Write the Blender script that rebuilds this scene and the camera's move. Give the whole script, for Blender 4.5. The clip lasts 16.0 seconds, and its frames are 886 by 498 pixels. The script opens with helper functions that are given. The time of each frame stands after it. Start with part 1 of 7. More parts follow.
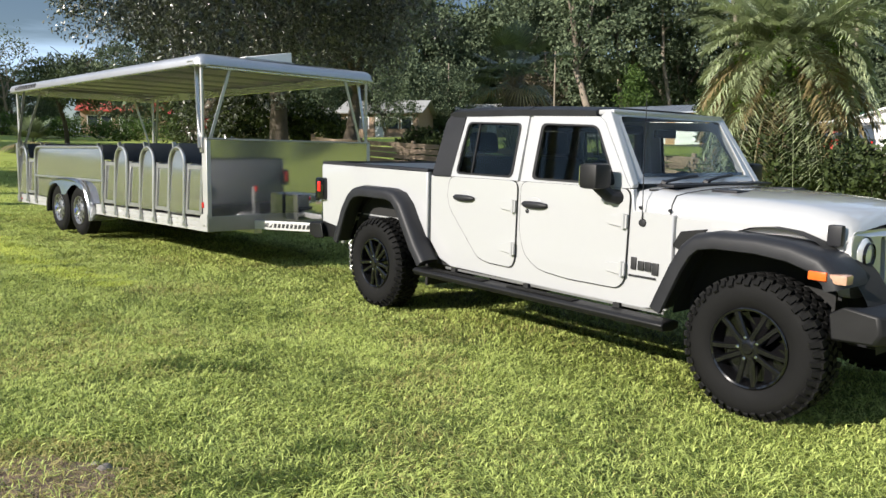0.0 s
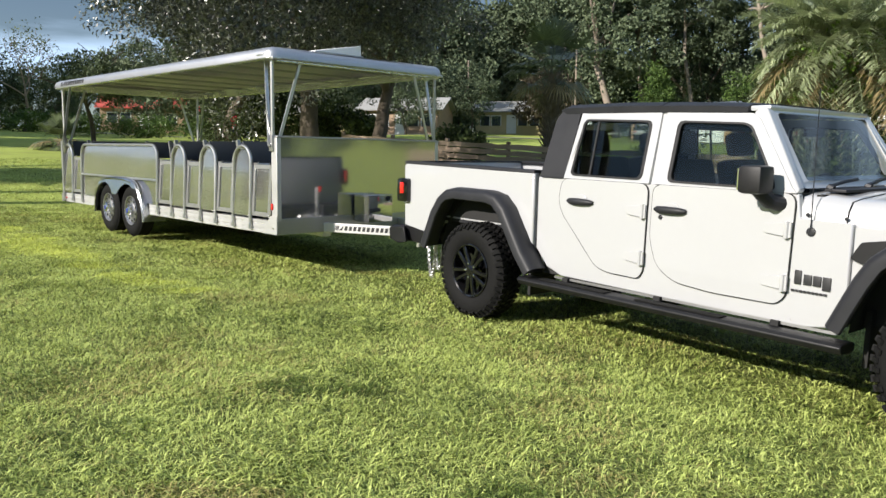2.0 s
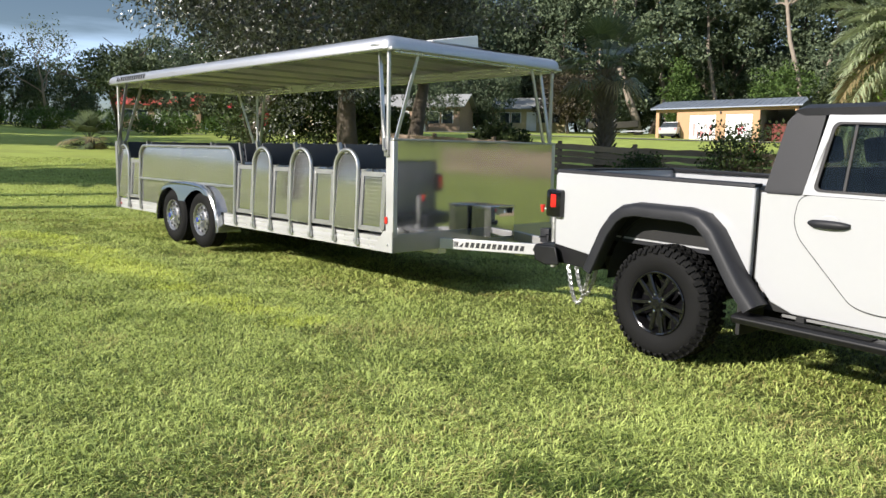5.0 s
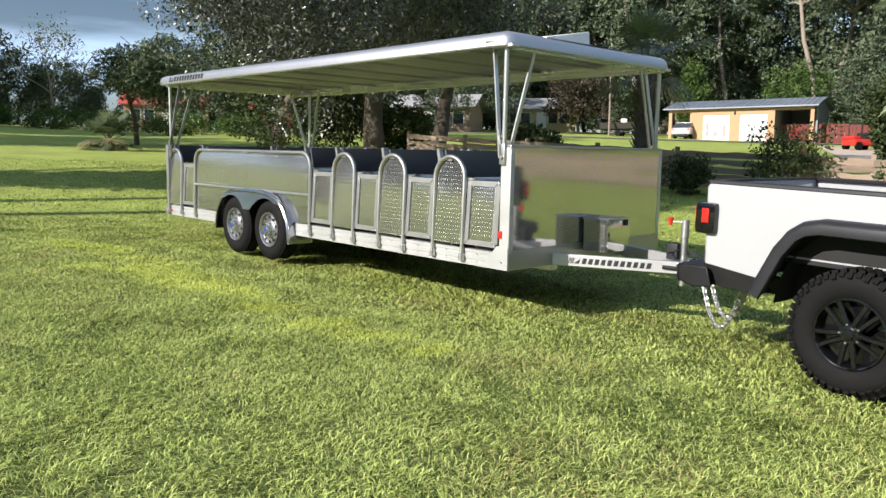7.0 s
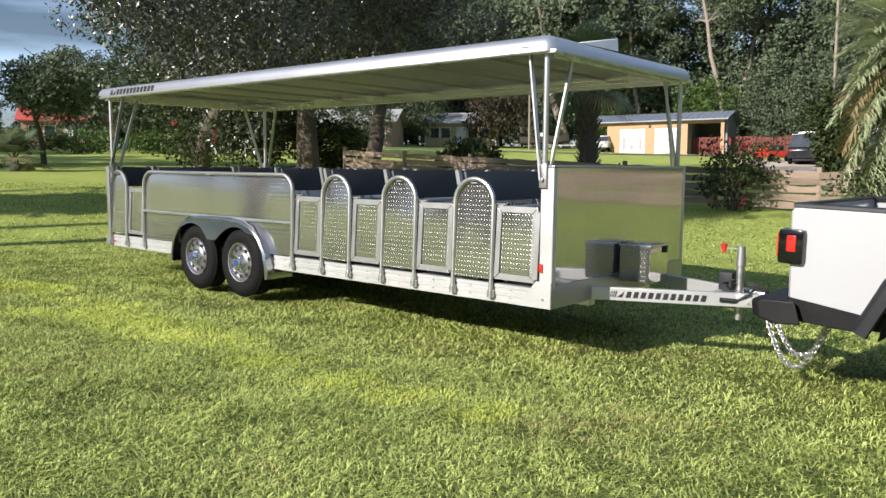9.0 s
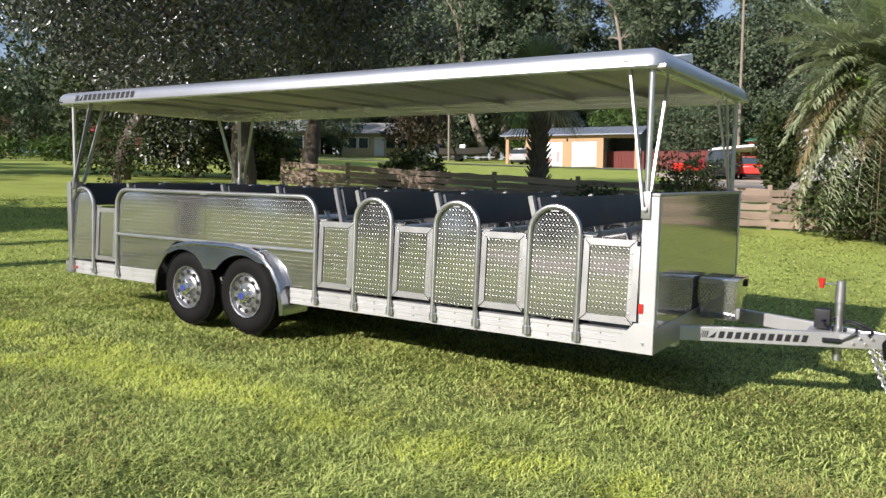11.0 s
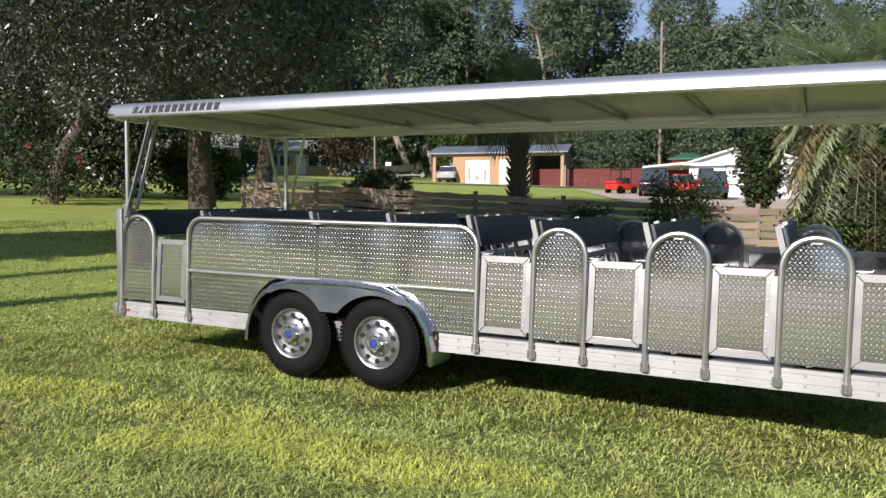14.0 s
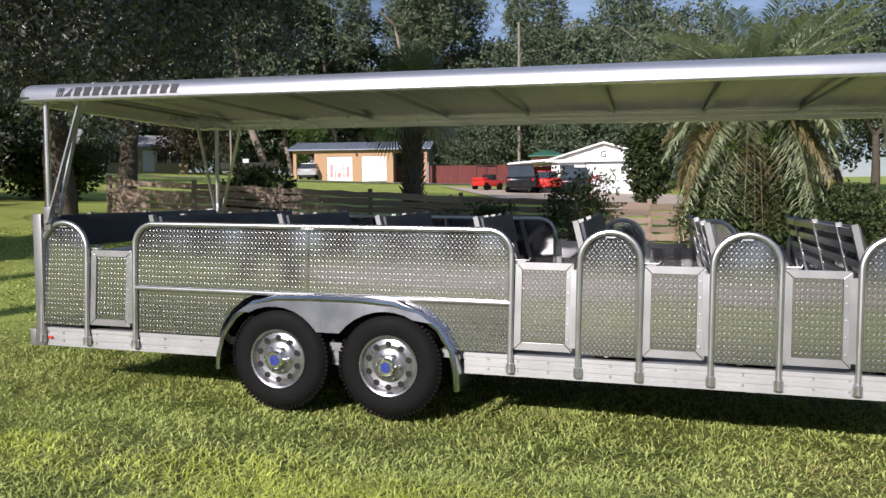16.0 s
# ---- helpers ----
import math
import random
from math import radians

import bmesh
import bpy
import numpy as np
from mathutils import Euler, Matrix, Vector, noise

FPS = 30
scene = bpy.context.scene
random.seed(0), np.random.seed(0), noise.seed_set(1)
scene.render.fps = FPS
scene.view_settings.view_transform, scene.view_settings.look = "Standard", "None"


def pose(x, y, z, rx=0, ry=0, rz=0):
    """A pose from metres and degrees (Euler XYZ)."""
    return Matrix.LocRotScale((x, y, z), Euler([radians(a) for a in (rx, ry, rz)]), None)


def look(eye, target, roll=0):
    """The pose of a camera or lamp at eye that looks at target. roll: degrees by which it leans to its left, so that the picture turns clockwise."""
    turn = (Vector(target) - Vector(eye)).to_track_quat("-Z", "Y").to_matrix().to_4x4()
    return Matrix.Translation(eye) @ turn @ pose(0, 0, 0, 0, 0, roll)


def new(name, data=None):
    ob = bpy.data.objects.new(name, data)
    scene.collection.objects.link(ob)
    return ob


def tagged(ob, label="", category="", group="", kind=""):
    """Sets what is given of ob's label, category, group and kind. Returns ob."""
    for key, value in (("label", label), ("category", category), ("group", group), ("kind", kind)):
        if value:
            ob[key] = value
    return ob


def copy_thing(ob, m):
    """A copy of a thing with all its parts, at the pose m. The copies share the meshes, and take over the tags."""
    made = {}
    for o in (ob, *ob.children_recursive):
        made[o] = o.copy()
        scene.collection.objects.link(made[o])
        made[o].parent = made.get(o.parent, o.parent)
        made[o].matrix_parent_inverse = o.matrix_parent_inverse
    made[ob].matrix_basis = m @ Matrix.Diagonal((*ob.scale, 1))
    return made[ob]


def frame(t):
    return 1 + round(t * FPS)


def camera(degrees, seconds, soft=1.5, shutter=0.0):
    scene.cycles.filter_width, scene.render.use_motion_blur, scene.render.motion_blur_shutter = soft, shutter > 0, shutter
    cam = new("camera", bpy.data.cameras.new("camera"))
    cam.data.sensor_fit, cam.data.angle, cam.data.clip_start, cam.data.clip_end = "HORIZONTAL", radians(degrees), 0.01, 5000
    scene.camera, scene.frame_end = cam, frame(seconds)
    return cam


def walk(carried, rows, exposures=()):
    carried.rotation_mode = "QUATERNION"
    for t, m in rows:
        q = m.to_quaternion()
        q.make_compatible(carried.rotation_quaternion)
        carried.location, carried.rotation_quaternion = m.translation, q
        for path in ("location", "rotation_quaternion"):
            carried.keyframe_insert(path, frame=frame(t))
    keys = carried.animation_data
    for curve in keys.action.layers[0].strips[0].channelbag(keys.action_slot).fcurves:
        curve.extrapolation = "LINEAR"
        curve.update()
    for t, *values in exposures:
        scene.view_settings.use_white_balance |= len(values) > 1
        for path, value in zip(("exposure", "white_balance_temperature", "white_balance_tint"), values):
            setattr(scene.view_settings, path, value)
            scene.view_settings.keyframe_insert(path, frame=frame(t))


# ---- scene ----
cam = camera(60.3, 16.0)
PATH = [
    (0, (0.336, 0.105, 1.185), (0.213, 2.090, 0.975), 0.43),
    (0.5, (0.171, 0.250, 1.186), (0.038, 2.234, 0.973), 0.43),
    (1, (-0.018, 0.337, 1.193), (-0.160, 2.320, 0.980), 0.43),
    (1.5, (-0.243, 0.411, 1.203), (-0.392, 2.394, 0.988), 0.54),
    (2, (-0.436, 0.541, 1.206), (-0.591, 2.523, 0.989), 0.54),
    (2.5, (-0.600, 0.714, 1.224), (-0.759, 2.696, 1.004), 0.54),
    (3, (-0.801, 0.896, 1.232), (-0.964, 2.877, 1.010), 0.54),
    (3.5, (-1.047, 1.065, 1.252), (-1.213, 3.046, 1.028), 0.54),
    (4, (-1.263, 1.231, 1.256), (-1.434, 3.211, 1.032), 0.54),
    (4.2, (-1.352, 1.300, 1.268), (-1.522, 3.280, 1.042), 0.64),
    (6.3, (-2.437, 1.854, 1.322), (-2.623, 3.833, 1.097), 0.55),
    (6.5, (-2.552, 1.910, 1.347), (-2.736, 3.889, 1.120), 0.65),
    (7, (-2.786, 2.103, 1.354), (-2.963, 4.083, 1.128), 0.65),
    (7.5, (-3.007, 2.326, 1.391), (-3.169, 4.307, 1.166), 0.64),
    (8, (-3.250, 2.528, 1.415), (-3.363, 4.513, 1.199), 0.52),
    (8.5, (-3.481, 2.701, 1.422), (-3.516, 4.691, 1.221), 0.40),
    (8.7, (-3.571, 2.810, 1.413), (-3.574, 4.800, 1.218), 0.19),
    (10.8, (-4.727, 3.718, 1.524), (-4.453, 5.693, 1.361), 0.32),
    (11, (-4.848, 3.808, 1.530), (-4.562, 5.781, 1.369), 0.42),
    (11.5, (-5.122, 4.005, 1.547), (-4.802, 5.973, 1.397), 0.31),
    (12, (-5.385, 4.258, 1.565), (-5.032, 6.221, 1.420), 0.31),
    (12.5, (-5.708, 4.423, 1.562), (-5.323, 6.382, 1.429), 0.30),
    (13, (-6.024, 4.620, 1.587), (-5.588, 6.568, 1.461), 0.20),
    (13.5, (-6.327, 4.875, 1.591), (-5.844, 6.812, 1.469), 0.19),
    (14, (-6.666, 5.102, 1.600), (-6.142, 7.029, 1.485), 0.09),
    (14.5, (-6.933, 5.326, 1.608), (-6.338, 7.233, 1.495), -0.11),
    (15, (-7.112, 5.620, 1.613), (-6.438, 7.500, 1.498), -0.21),
    (15.5, (-7.316, 5.907, 1.619), (-6.547, 7.749, 1.499), -0.31),
    (16, (-7.510, 6.200, 1.627), (-6.626, 7.990, 1.503), -0.50),
]
walk(cam, [(t, look(eye, target, roll)) for t, eye, target, roll in PATH], exposures=((0, 0.74, 6500, 12), (4, 0.74, 6420, 13), (7, 0.78, 6350, 14), (11, 0.56, 6300, 17), (13.5, 0.40, 6200, 19), (16.0, 0.22, 6100, 21)))

# ---- world and light ----
SHADOW = Vector((1.573, 1.213, -1.0))
world = bpy.data.worlds.new("sky")
scene.world = world
world.use_nodes = True
_n, _l = world.node_tree.nodes, world.node_tree.links
_n.clear()
_sky = _n.new("ShaderNodeTexSky")
_sky.sky_type, _sky.sun_disc = "NISHITA", False
_sky.sun_elevation, _sky.sun_rotation = radians(26.7), radians(232.4)
_sky.air_density, _sky.dust_density, _sky.ozone_density = 1.0, 0.1, 1.5
_bg = _n.new("ShaderNodeBackground")
_bg.inputs["Strength"].default_value = 0.046
_out = _n.new("ShaderNodeOutputWorld")
# thin high cloud streaks over the blue
_tc, _mp, _nz, _rp, _mx = (_n.new(k) for k in ("ShaderNodeTexCoord", "ShaderNodeMapping", "ShaderNodeTexNoise", "ShaderNodeValToRGB", "ShaderNodeMix"))
_mp.inputs["Scale"].default_value = (1.2, 1.2, 9.0)
_nz.inputs["Scale"].default_value, _nz.inputs["Detail"].default_value = 2.2, 6
_rp.color_ramp.elements[0].position, _rp.color_ramp.elements[1].position = 0.38, 0.80
_mx.data_type = "RGBA"
_mx.inputs["B"].default_value = (11.0, 15.0, 20.0, 1)
_l.new(_tc.outputs["Generated"], _mp.inputs["Vector"])
_l.new(_mp.outputs["Vector"], _nz.inputs["Vector"])
_l.new(_nz.outputs["Fac"], _rp.inputs["Fac"])
_l.new(_rp.outputs["Color"], _mx.inputs["Factor"])
_l.new(_sky.outputs["Color"], _mx.inputs["A"])
_l.new(_mx.outputs["Result"], _bg.inputs["Color"])
_l.new(_bg.outputs["Background"], _out.inputs["Surface"])
sun = new("sun", bpy.data.lights.new("sun", "SUN"))
sun.data.energy, sun.data.angle, sun.data.color = 5.0, radians(0.55), (1.0, 0.94, 0.84)
sun.matrix_world = look((-30, -22, 25), Vector((-30, -22, 25)) + SHADOW)

# ---- helpers for meshes ----
UP = Vector((0, 0, 1))


def ground_z(x, y):
    """The lawn: a gentle slope that steepens behind the fence."""
    s = math.hypot(x + 4, y - 4) if y > 4 else abs(x + 4) * 0.6
    rise = float(np.interp(s, (0, 9, 12, 16, 20, 25, 32, 45, 60, 75, 100, 160, 400), (0, 0, 0.06, 0.30, 0.70, 0.98, 1.30, 2.1, 2.9, 3.6, 4.9, 6.5, 6.5)))
    left = min(1.0, max(0.0, (-x - 8) / 20))
    # unseen rise behind the camera, added to lift the lane in the reflections
    bank = min(3.0, max(0.0, -5 - y) * 0.045)
    fade = 1.0 if s < 60 else max(0.0, 1 - (s - 60) / 140)
    return (-0.0332 * (x + 2.84) + 0.01136 * (y - 8.44)) * fade + rise * (1 - 0.4 * left * fade) + bank


def thing(name, label, category, m=None, group="", kind=""):
    ob = new(name)
    ob.empty_display_size = 0.2
    if m is not None:
        ob.matrix_basis = m
    return tagged(ob, label, category, group, kind)


def mesh_of(name, bm, material, smooth=30):
    me = bpy.data.meshes.new(name)
    bm.normal_update()
    bm.to_mesh(me)
    bm.free()
    for m in (material if isinstance(material, (list, tuple)) else (material,)):
        me.materials.append(m)
    if smooth:
        me.polygons.foreach_set("use_smooth", [True] * len(me.polygons))
        me.set_sharp_from_angle(angle=radians(smooth))
    return me


def part(name, bm, material, parent, label="", m=None, smooth=30, bevel=0.0):
    ob = new(name, mesh_of(name, bm, material, smooth))
    ob.parent = parent
    if m is not None:
        ob.matrix_basis = m
    if bevel:
        b = ob.modifiers.new("bevel", "BEVEL")
        b.width, b.segments, b.limit_method, b.angle_limit = bevel, 2, "ANGLE", radians(35)
        b.harden_normals = False
    if label:
        ob["label"] = label
    return ob


def again(ob, m, parent=None):
    """The same mesh as another part (with its own sub-parts)."""
    c = ob.copy()
    scene.collection.objects.link(c)
    c.parent = parent or ob.parent
    c.matrix_basis = m
    for k in ob.children:
        again(k, k.matrix_basis.copy(), c)
    return c


def spread(name, bm, material, parent, places, label=""):
    """One small mesh set at several places as parts."""
    ob = part(name, bm, material, parent, label, places[0])
    for m in places[1:]:
        again(ob, m)


def single(name, bm, material, label, category, m=None, group="", kind="", smooth=30, bevel=0.0):
    ob = part(name, bm, material, None, "", m, smooth, bevel)
    return tagged(ob, label, category, group, kind)


def box(bm, x0, x1, y0, y1, z0, z1, m=None, bevel=0.0):
    mm = Matrix.Translation(((x0 + x1) / 2, (y0 + y1) / 2, (z0 + z1) / 2)) @ Matrix.Diagonal((abs(x1 - x0), abs(y1 - y0), abs(z1 - z0), 1))
    r = bmesh.ops.create_cube(bm, size=1, matrix=(m @ mm) if m is not None else mm)
    if bevel:
        es = list({e for v in r["verts"] for e in v.link_edges})
        bmesh.ops.bevel(bm, geom=es, offset=bevel, segments=2, affect="EDGES", profile=0.6)
    return bm


def boxes(*rows, bevel=0.0):
    bm = bmesh.new()
    for r in rows:
        box(bm, *r, bevel=bevel)
    return bm


def tube(bm, pts, r, seg=10, caps=True, flat=None):
    """A round bar along points. flat: (a, b) half sizes for a flat bar."""
    pts = [Vector(p) for p in pts]
    rings = []
    side = None
    for i, p in enumerate(pts):
        d = (pts[min(i + 1, len(pts) - 1)] - pts[max(i - 1, 0)]).normalized()
        if side is None:
            side = d.cross(UP if abs(d.z) < 0.9 else Vector((1, 0, 0))).normalized()
        else:
            side = (side - d * side.dot(d)).normalized()
        up = side.cross(d).normalized()
        k = 1.0
        if 0 < i < len(pts) - 1:
            a = (pts[i] - pts[i - 1]).normalized().angle((pts[i + 1] - pts[i]).normalized(), 0)
            k = 1 / max(0.5, math.cos(a / 2))
        rr = r[i] if isinstance(r, (list, tuple)) else r
        if flat:
            rings.append([bm.verts.new(p + side * (a * flat[0]) + up * (b * flat[1])) for a, b in ((1, 1), (-1, 1), (-1, -1), (1, -1))])
        else:
            rings.append([bm.verts.new(p + (side * math.cos(2 * math.pi * j / seg) + up * math.sin(2 * math.pi * j / seg)) * rr * (1 if k < 1.01 else k)) for j in range(seg)])
    for a, b in zip(rings, rings[1:]):
        n = len(a)
        for j in range(n):
            bm.faces.new((a[j], a[(j + 1) % n], b[(j + 1) % n], b[j]))
    if caps:
        bm.faces.new(list(reversed(rings[0])))
        bm.faces.new(rings[-1])
    return bm


def bar(pts, r, seg=10, flat=None):
    return tube(bmesh.new(), pts, r, seg, True, flat)


def lathe(bm, profile, seg=32, m=None):
    """Turns (radius, height) pairs about the local y axis."""
    m = m or Matrix()
    rings = []
    for r, h in profile:
        if r < 1e-5:
            rings.append([bm.verts.new(m @ Vector((0, h, 0)))])
        else:
            rings.append([bm.verts.new(m @ Vector((r * math.cos(2 * math.pi * j / seg), h, r * math.sin(2 * math.pi * j / seg)))) for j in range(seg)])
    for a, b in zip(rings, rings[1:]):
        for j in range(seg):
            k = (j + 1) % seg
            if len(a) == 1 and len(b) == 1:
                continue
            if len(a) == 1:
                bm.faces.new((a[0], b[k], b[j]))
            elif len(b) == 1:
                bm.faces.new((a[j], a[k], b[0]))
            else:
                bm.faces.new((a[j], a[k], b[k], b[j]))
    return bm


def plate(bm, outer, holes, depth, place):
    """A flat plate with holes. outer, holes: (u, v) loops; place(u, v, w) gives the point, with w from 0 to depth."""
    from mathutils.geometry import tessellate_polygon
    loops = [outer] + list(holes)
    flat = [p for lo in loops for p in lo]
    tris = tessellate_polygon([[Vector((p[0], p[1], 0)) for p in lo] for lo in loops])
    a = [bm.verts.new(place(u, v, 0)) for u, v in flat]
    b = [bm.verts.new(place(u, v, depth)) for u, v in flat]
    for t in tris:
        try:
            bm.faces.new([a[i] for i in t])
            bm.faces.new([b[i] for i in reversed(t)])
        except ValueError:
            pass
    i0 = 0
    for lo in loops:
        n = len(lo)
        for i in range(n):
            j = (i + 1) % n
            try:
                bm.faces.new((a[i0 + i], b[i0 + i], b[i0 + j], a[i0 + j]))
            except ValueError:
                pass
        i0 += n
    bmesh.ops.recalc_face_normals(bm, faces=bm.faces)
    return bm


def rounded(x0, x1, z0, z1, r, n=5, corners=(1, 1, 1, 1)):
    """A rectangle's loop with round corners: bottom left, bottom right, top right, top left."""
    out = []
    for (cx, cz, a0), on in zip(((x0 + r, z0 + r, 180), (x1 - r, z0 + r, 270), (x1 - r, z1 - r, 0), (x0 + r, z1 - r, 90)), corners):
        if on:
            out += [(cx + r * math.cos(radians(a0 + 90 * i / n)), cz + r * math.sin(radians(a0 + 90 * i / n))) for i in range(n + 1)]
        else:
            out.append((x0 if a0 in (180, 90) else x1, z0 if a0 in (180, 270) else z1))
    return out


def round_poly(pts, r, n=4):
    """Rounds every corner of a loop by about r."""
    out = []
    for i, p in enumerate(pts):
        p, a, b = Vector(p), Vector(pts[i - 1]), Vector(pts[(i + 1) % len(pts)])
        rr = min(r, (a - p).length * 0.45, (b - p).length * 0.45)
        s, e = p + (a - p).normalized() * rr, p + (b - p).normalized() * rr
        for k in range(n + 1):
            t = k / n
            q = s * (1 - t) ** 2 + p * (2 * t * (1 - t)) + e * t * t
            out.append((q.x, q.y))
    return out


def skin(bm, sections, closed=True, caps=True):
    """Joins loops of points, all of the same count, into one skin."""
    rings = [[bm.verts.new(p) for p in s] for s in sections]
    n = len(rings[0])
    for a, b in zip(rings, rings[1:]):
        for j in range(n if closed else n - 1):
            k = (j + 1) % n
            bm.faces.new((a[j], a[k], b[k], b[j]))
    if caps and closed:
        bm.faces.new(list(reversed(rings[0])))
        bm.faces.new(rings[-1])
    bmesh.ops.recalc_face_normals(bm, faces=bm.faces)
    return bm


def words(body, size, depth=0.001):
    """Built-in letters as a mesh in the x-y plane, from the origin."""
    c = bpy.data.curves.new("letters", "FONT")
    c.body, c.size, c.extrude = body, size, depth
    c.align_x, c.align_y = "CENTER", "CENTER"
    ob = new("letters", c)
    me = bpy.data.meshes.new_from_object(ob.evaluated_get(bpy.context.evaluated_depsgraph_get()))
    bpy.data.objects.remove(ob)
    bpy.data.curves.remove(c)
    return me


# ---- materials ----
def surf(name, color, rough=0.5, metal=0.0, vary=0.15, scale=6.0, fine=70.0, bump=0.15, dist=0.003, coat=0.0, spec=0.5, stain=None, rough_vary=0.15, random=0.0, stretch=None, translucent=0.0):
    """A surface: base colour with variation at two scales, gloss that varies, fine relief."""
    m = bpy.data.materials.new(name)
    m.use_nodes = True
    n, l = m.node_tree.nodes, m.node_tree.links
    p = n["Principled BSDF"]
    tc = n.new("ShaderNodeTexCoord")
    src = tc.outputs["Object"]
    if stretch:
        mp = n.new("ShaderNodeMapping")
        mp.inputs["Scale"].default_value = stretch
        l.new(src, mp.inputs["Vector"])
        src = mp.outputs["Vector"]
    big, small = n.new("ShaderNodeTexNoise"), n.new("ShaderNodeTexNoise")
    big.inputs["Scale"].default_value, big.inputs["Detail"].default_value = scale, 5
    small.inputs["Scale"].default_value, small.inputs["Detail"].default_value = fine, 3
    for q in (big, small):
        l.new(src, q.inputs["Vector"])
    add = n.new("ShaderNodeMath")
    add.operation = "MULTIPLY_ADD"
    add.inputs[1].default_value = 0.4
    l.new(small.outputs["Fac"], add.inputs[0])
    mul = n.new("ShaderNodeMath")
    mul.operation = "MULTIPLY"
    mul.inputs[1].default_value = 0.6
    l.new(big.outputs["Fac"], mul.inputs[0])
    l.new(mul.outputs[0], add.inputs[2])
    fac = add.outputs[0]
    if random:
        info = n.new("ShaderNodeObjectInfo")
        ra = n.new("ShaderNodeMath")
        ra.operation = "MULTIPLY_ADD"
        ra.inputs[1].default_value = random
        l.new(info.outputs["Random"], ra.inputs[0])
        sh = n.new("ShaderNodeMath")
        sh.operation = "SUBTRACT"
        sh.inputs[1].default_value = random / 2
        l.new(fac, sh.inputs[0])
        l.new(sh.outputs[0], ra.inputs[2])
        fac = ra.outputs[0]
    ramp = n.new("ShaderNodeValToRGB")
    c = Vector(color)
    lo, hi = c * (1 - vary), c * (1 + vary)
    s = Vector(stain) if stain else lo
    ramp.color_ramp.elements[0].position, ramp.color_ramp.elements[0].color = 0.28, (*s, 1)
    ramp.color_ramp.elements[1].position, ramp.color_ramp.elements[1].color = 0.72, (*(min(1, v) for v in hi), 1)
    mid = ramp.color_ramp.elements.new(0.46)
    mid.color = (*c, 1)
    l.new(fac, ramp.inputs["Fac"])
    l.new(ramp.outputs["Color"], p.inputs["Base Color"])
    rr = n.new("ShaderNodeMapRange")
    rr.inputs["To Min"].default_value, rr.inputs["To Max"].default_value = max(0.02, rough - rough_vary), min(1, rough + rough_vary)
    l.new(big.outputs["Fac"], rr.inputs["Value"])
    l.new(rr.outputs["Result"], p.inputs["Roughness"])
    p.inputs["Metallic"].default_value = metal
    p.inputs["Specular IOR Level"].default_value = spec
    if coat:
        p.inputs["Coat Weight"].default_value = coat
        p.inputs["Coat Roughness"].default_value = 0.04
    if bump:
        b = n.new("ShaderNodeBump")
        b.inputs["Strength"].default_value, b.inputs["Distance"].default_value = bump, dist
        l.new(small.outputs["Fac"], b.inputs["Height"])
        l.new(b.outputs["Normal"], p.inputs["Normal"])
    return m


def glass(name, tint, rough=0.01):
    m = bpy.data.materials.new(name)
    m.use_nodes = True
    n, l = m.node_tree.nodes, m.node_tree.links
    n.clear()
    o, mix, tr, gl, lw, po, fr = (n.new(k) for k in ("ShaderNodeOutputMaterial", "ShaderNodeMixShader", "ShaderNodeBsdfTransparent", "ShaderNodeBsdfGlossy", "ShaderNodeLayerWeight", "ShaderNodeMath", "ShaderNodeMath"))
    tr.inputs["Color"].default_value = (*tint, 1)
    gl.inputs["Roughness"].default_value = rough
    # a thin sheet: four parts in a hundred straight on, more at a glance
    lw.inputs["Blend"].default_value = 0.5
    po.operation, fr.operation = "POWER", "MULTIPLY_ADD"
    po.inputs[1].default_value, fr.inputs[1].default_value, fr.inputs[2].default_value = 5.0, 0.96, 0.04
    l.new(lw.outputs["Facing"], po.inputs[0])
    l.new(po.outputs[0], fr.inputs[0])
    l.new(fr.outputs[0], mix.inputs["Fac"])
    l.new(tr.outputs["BSDF"], mix.inputs[1])
    l.new(gl.outputs["BSDF"], mix.inputs[2])
    l.new(mix.outputs["Shader"], o.inputs["Surface"])
    return m


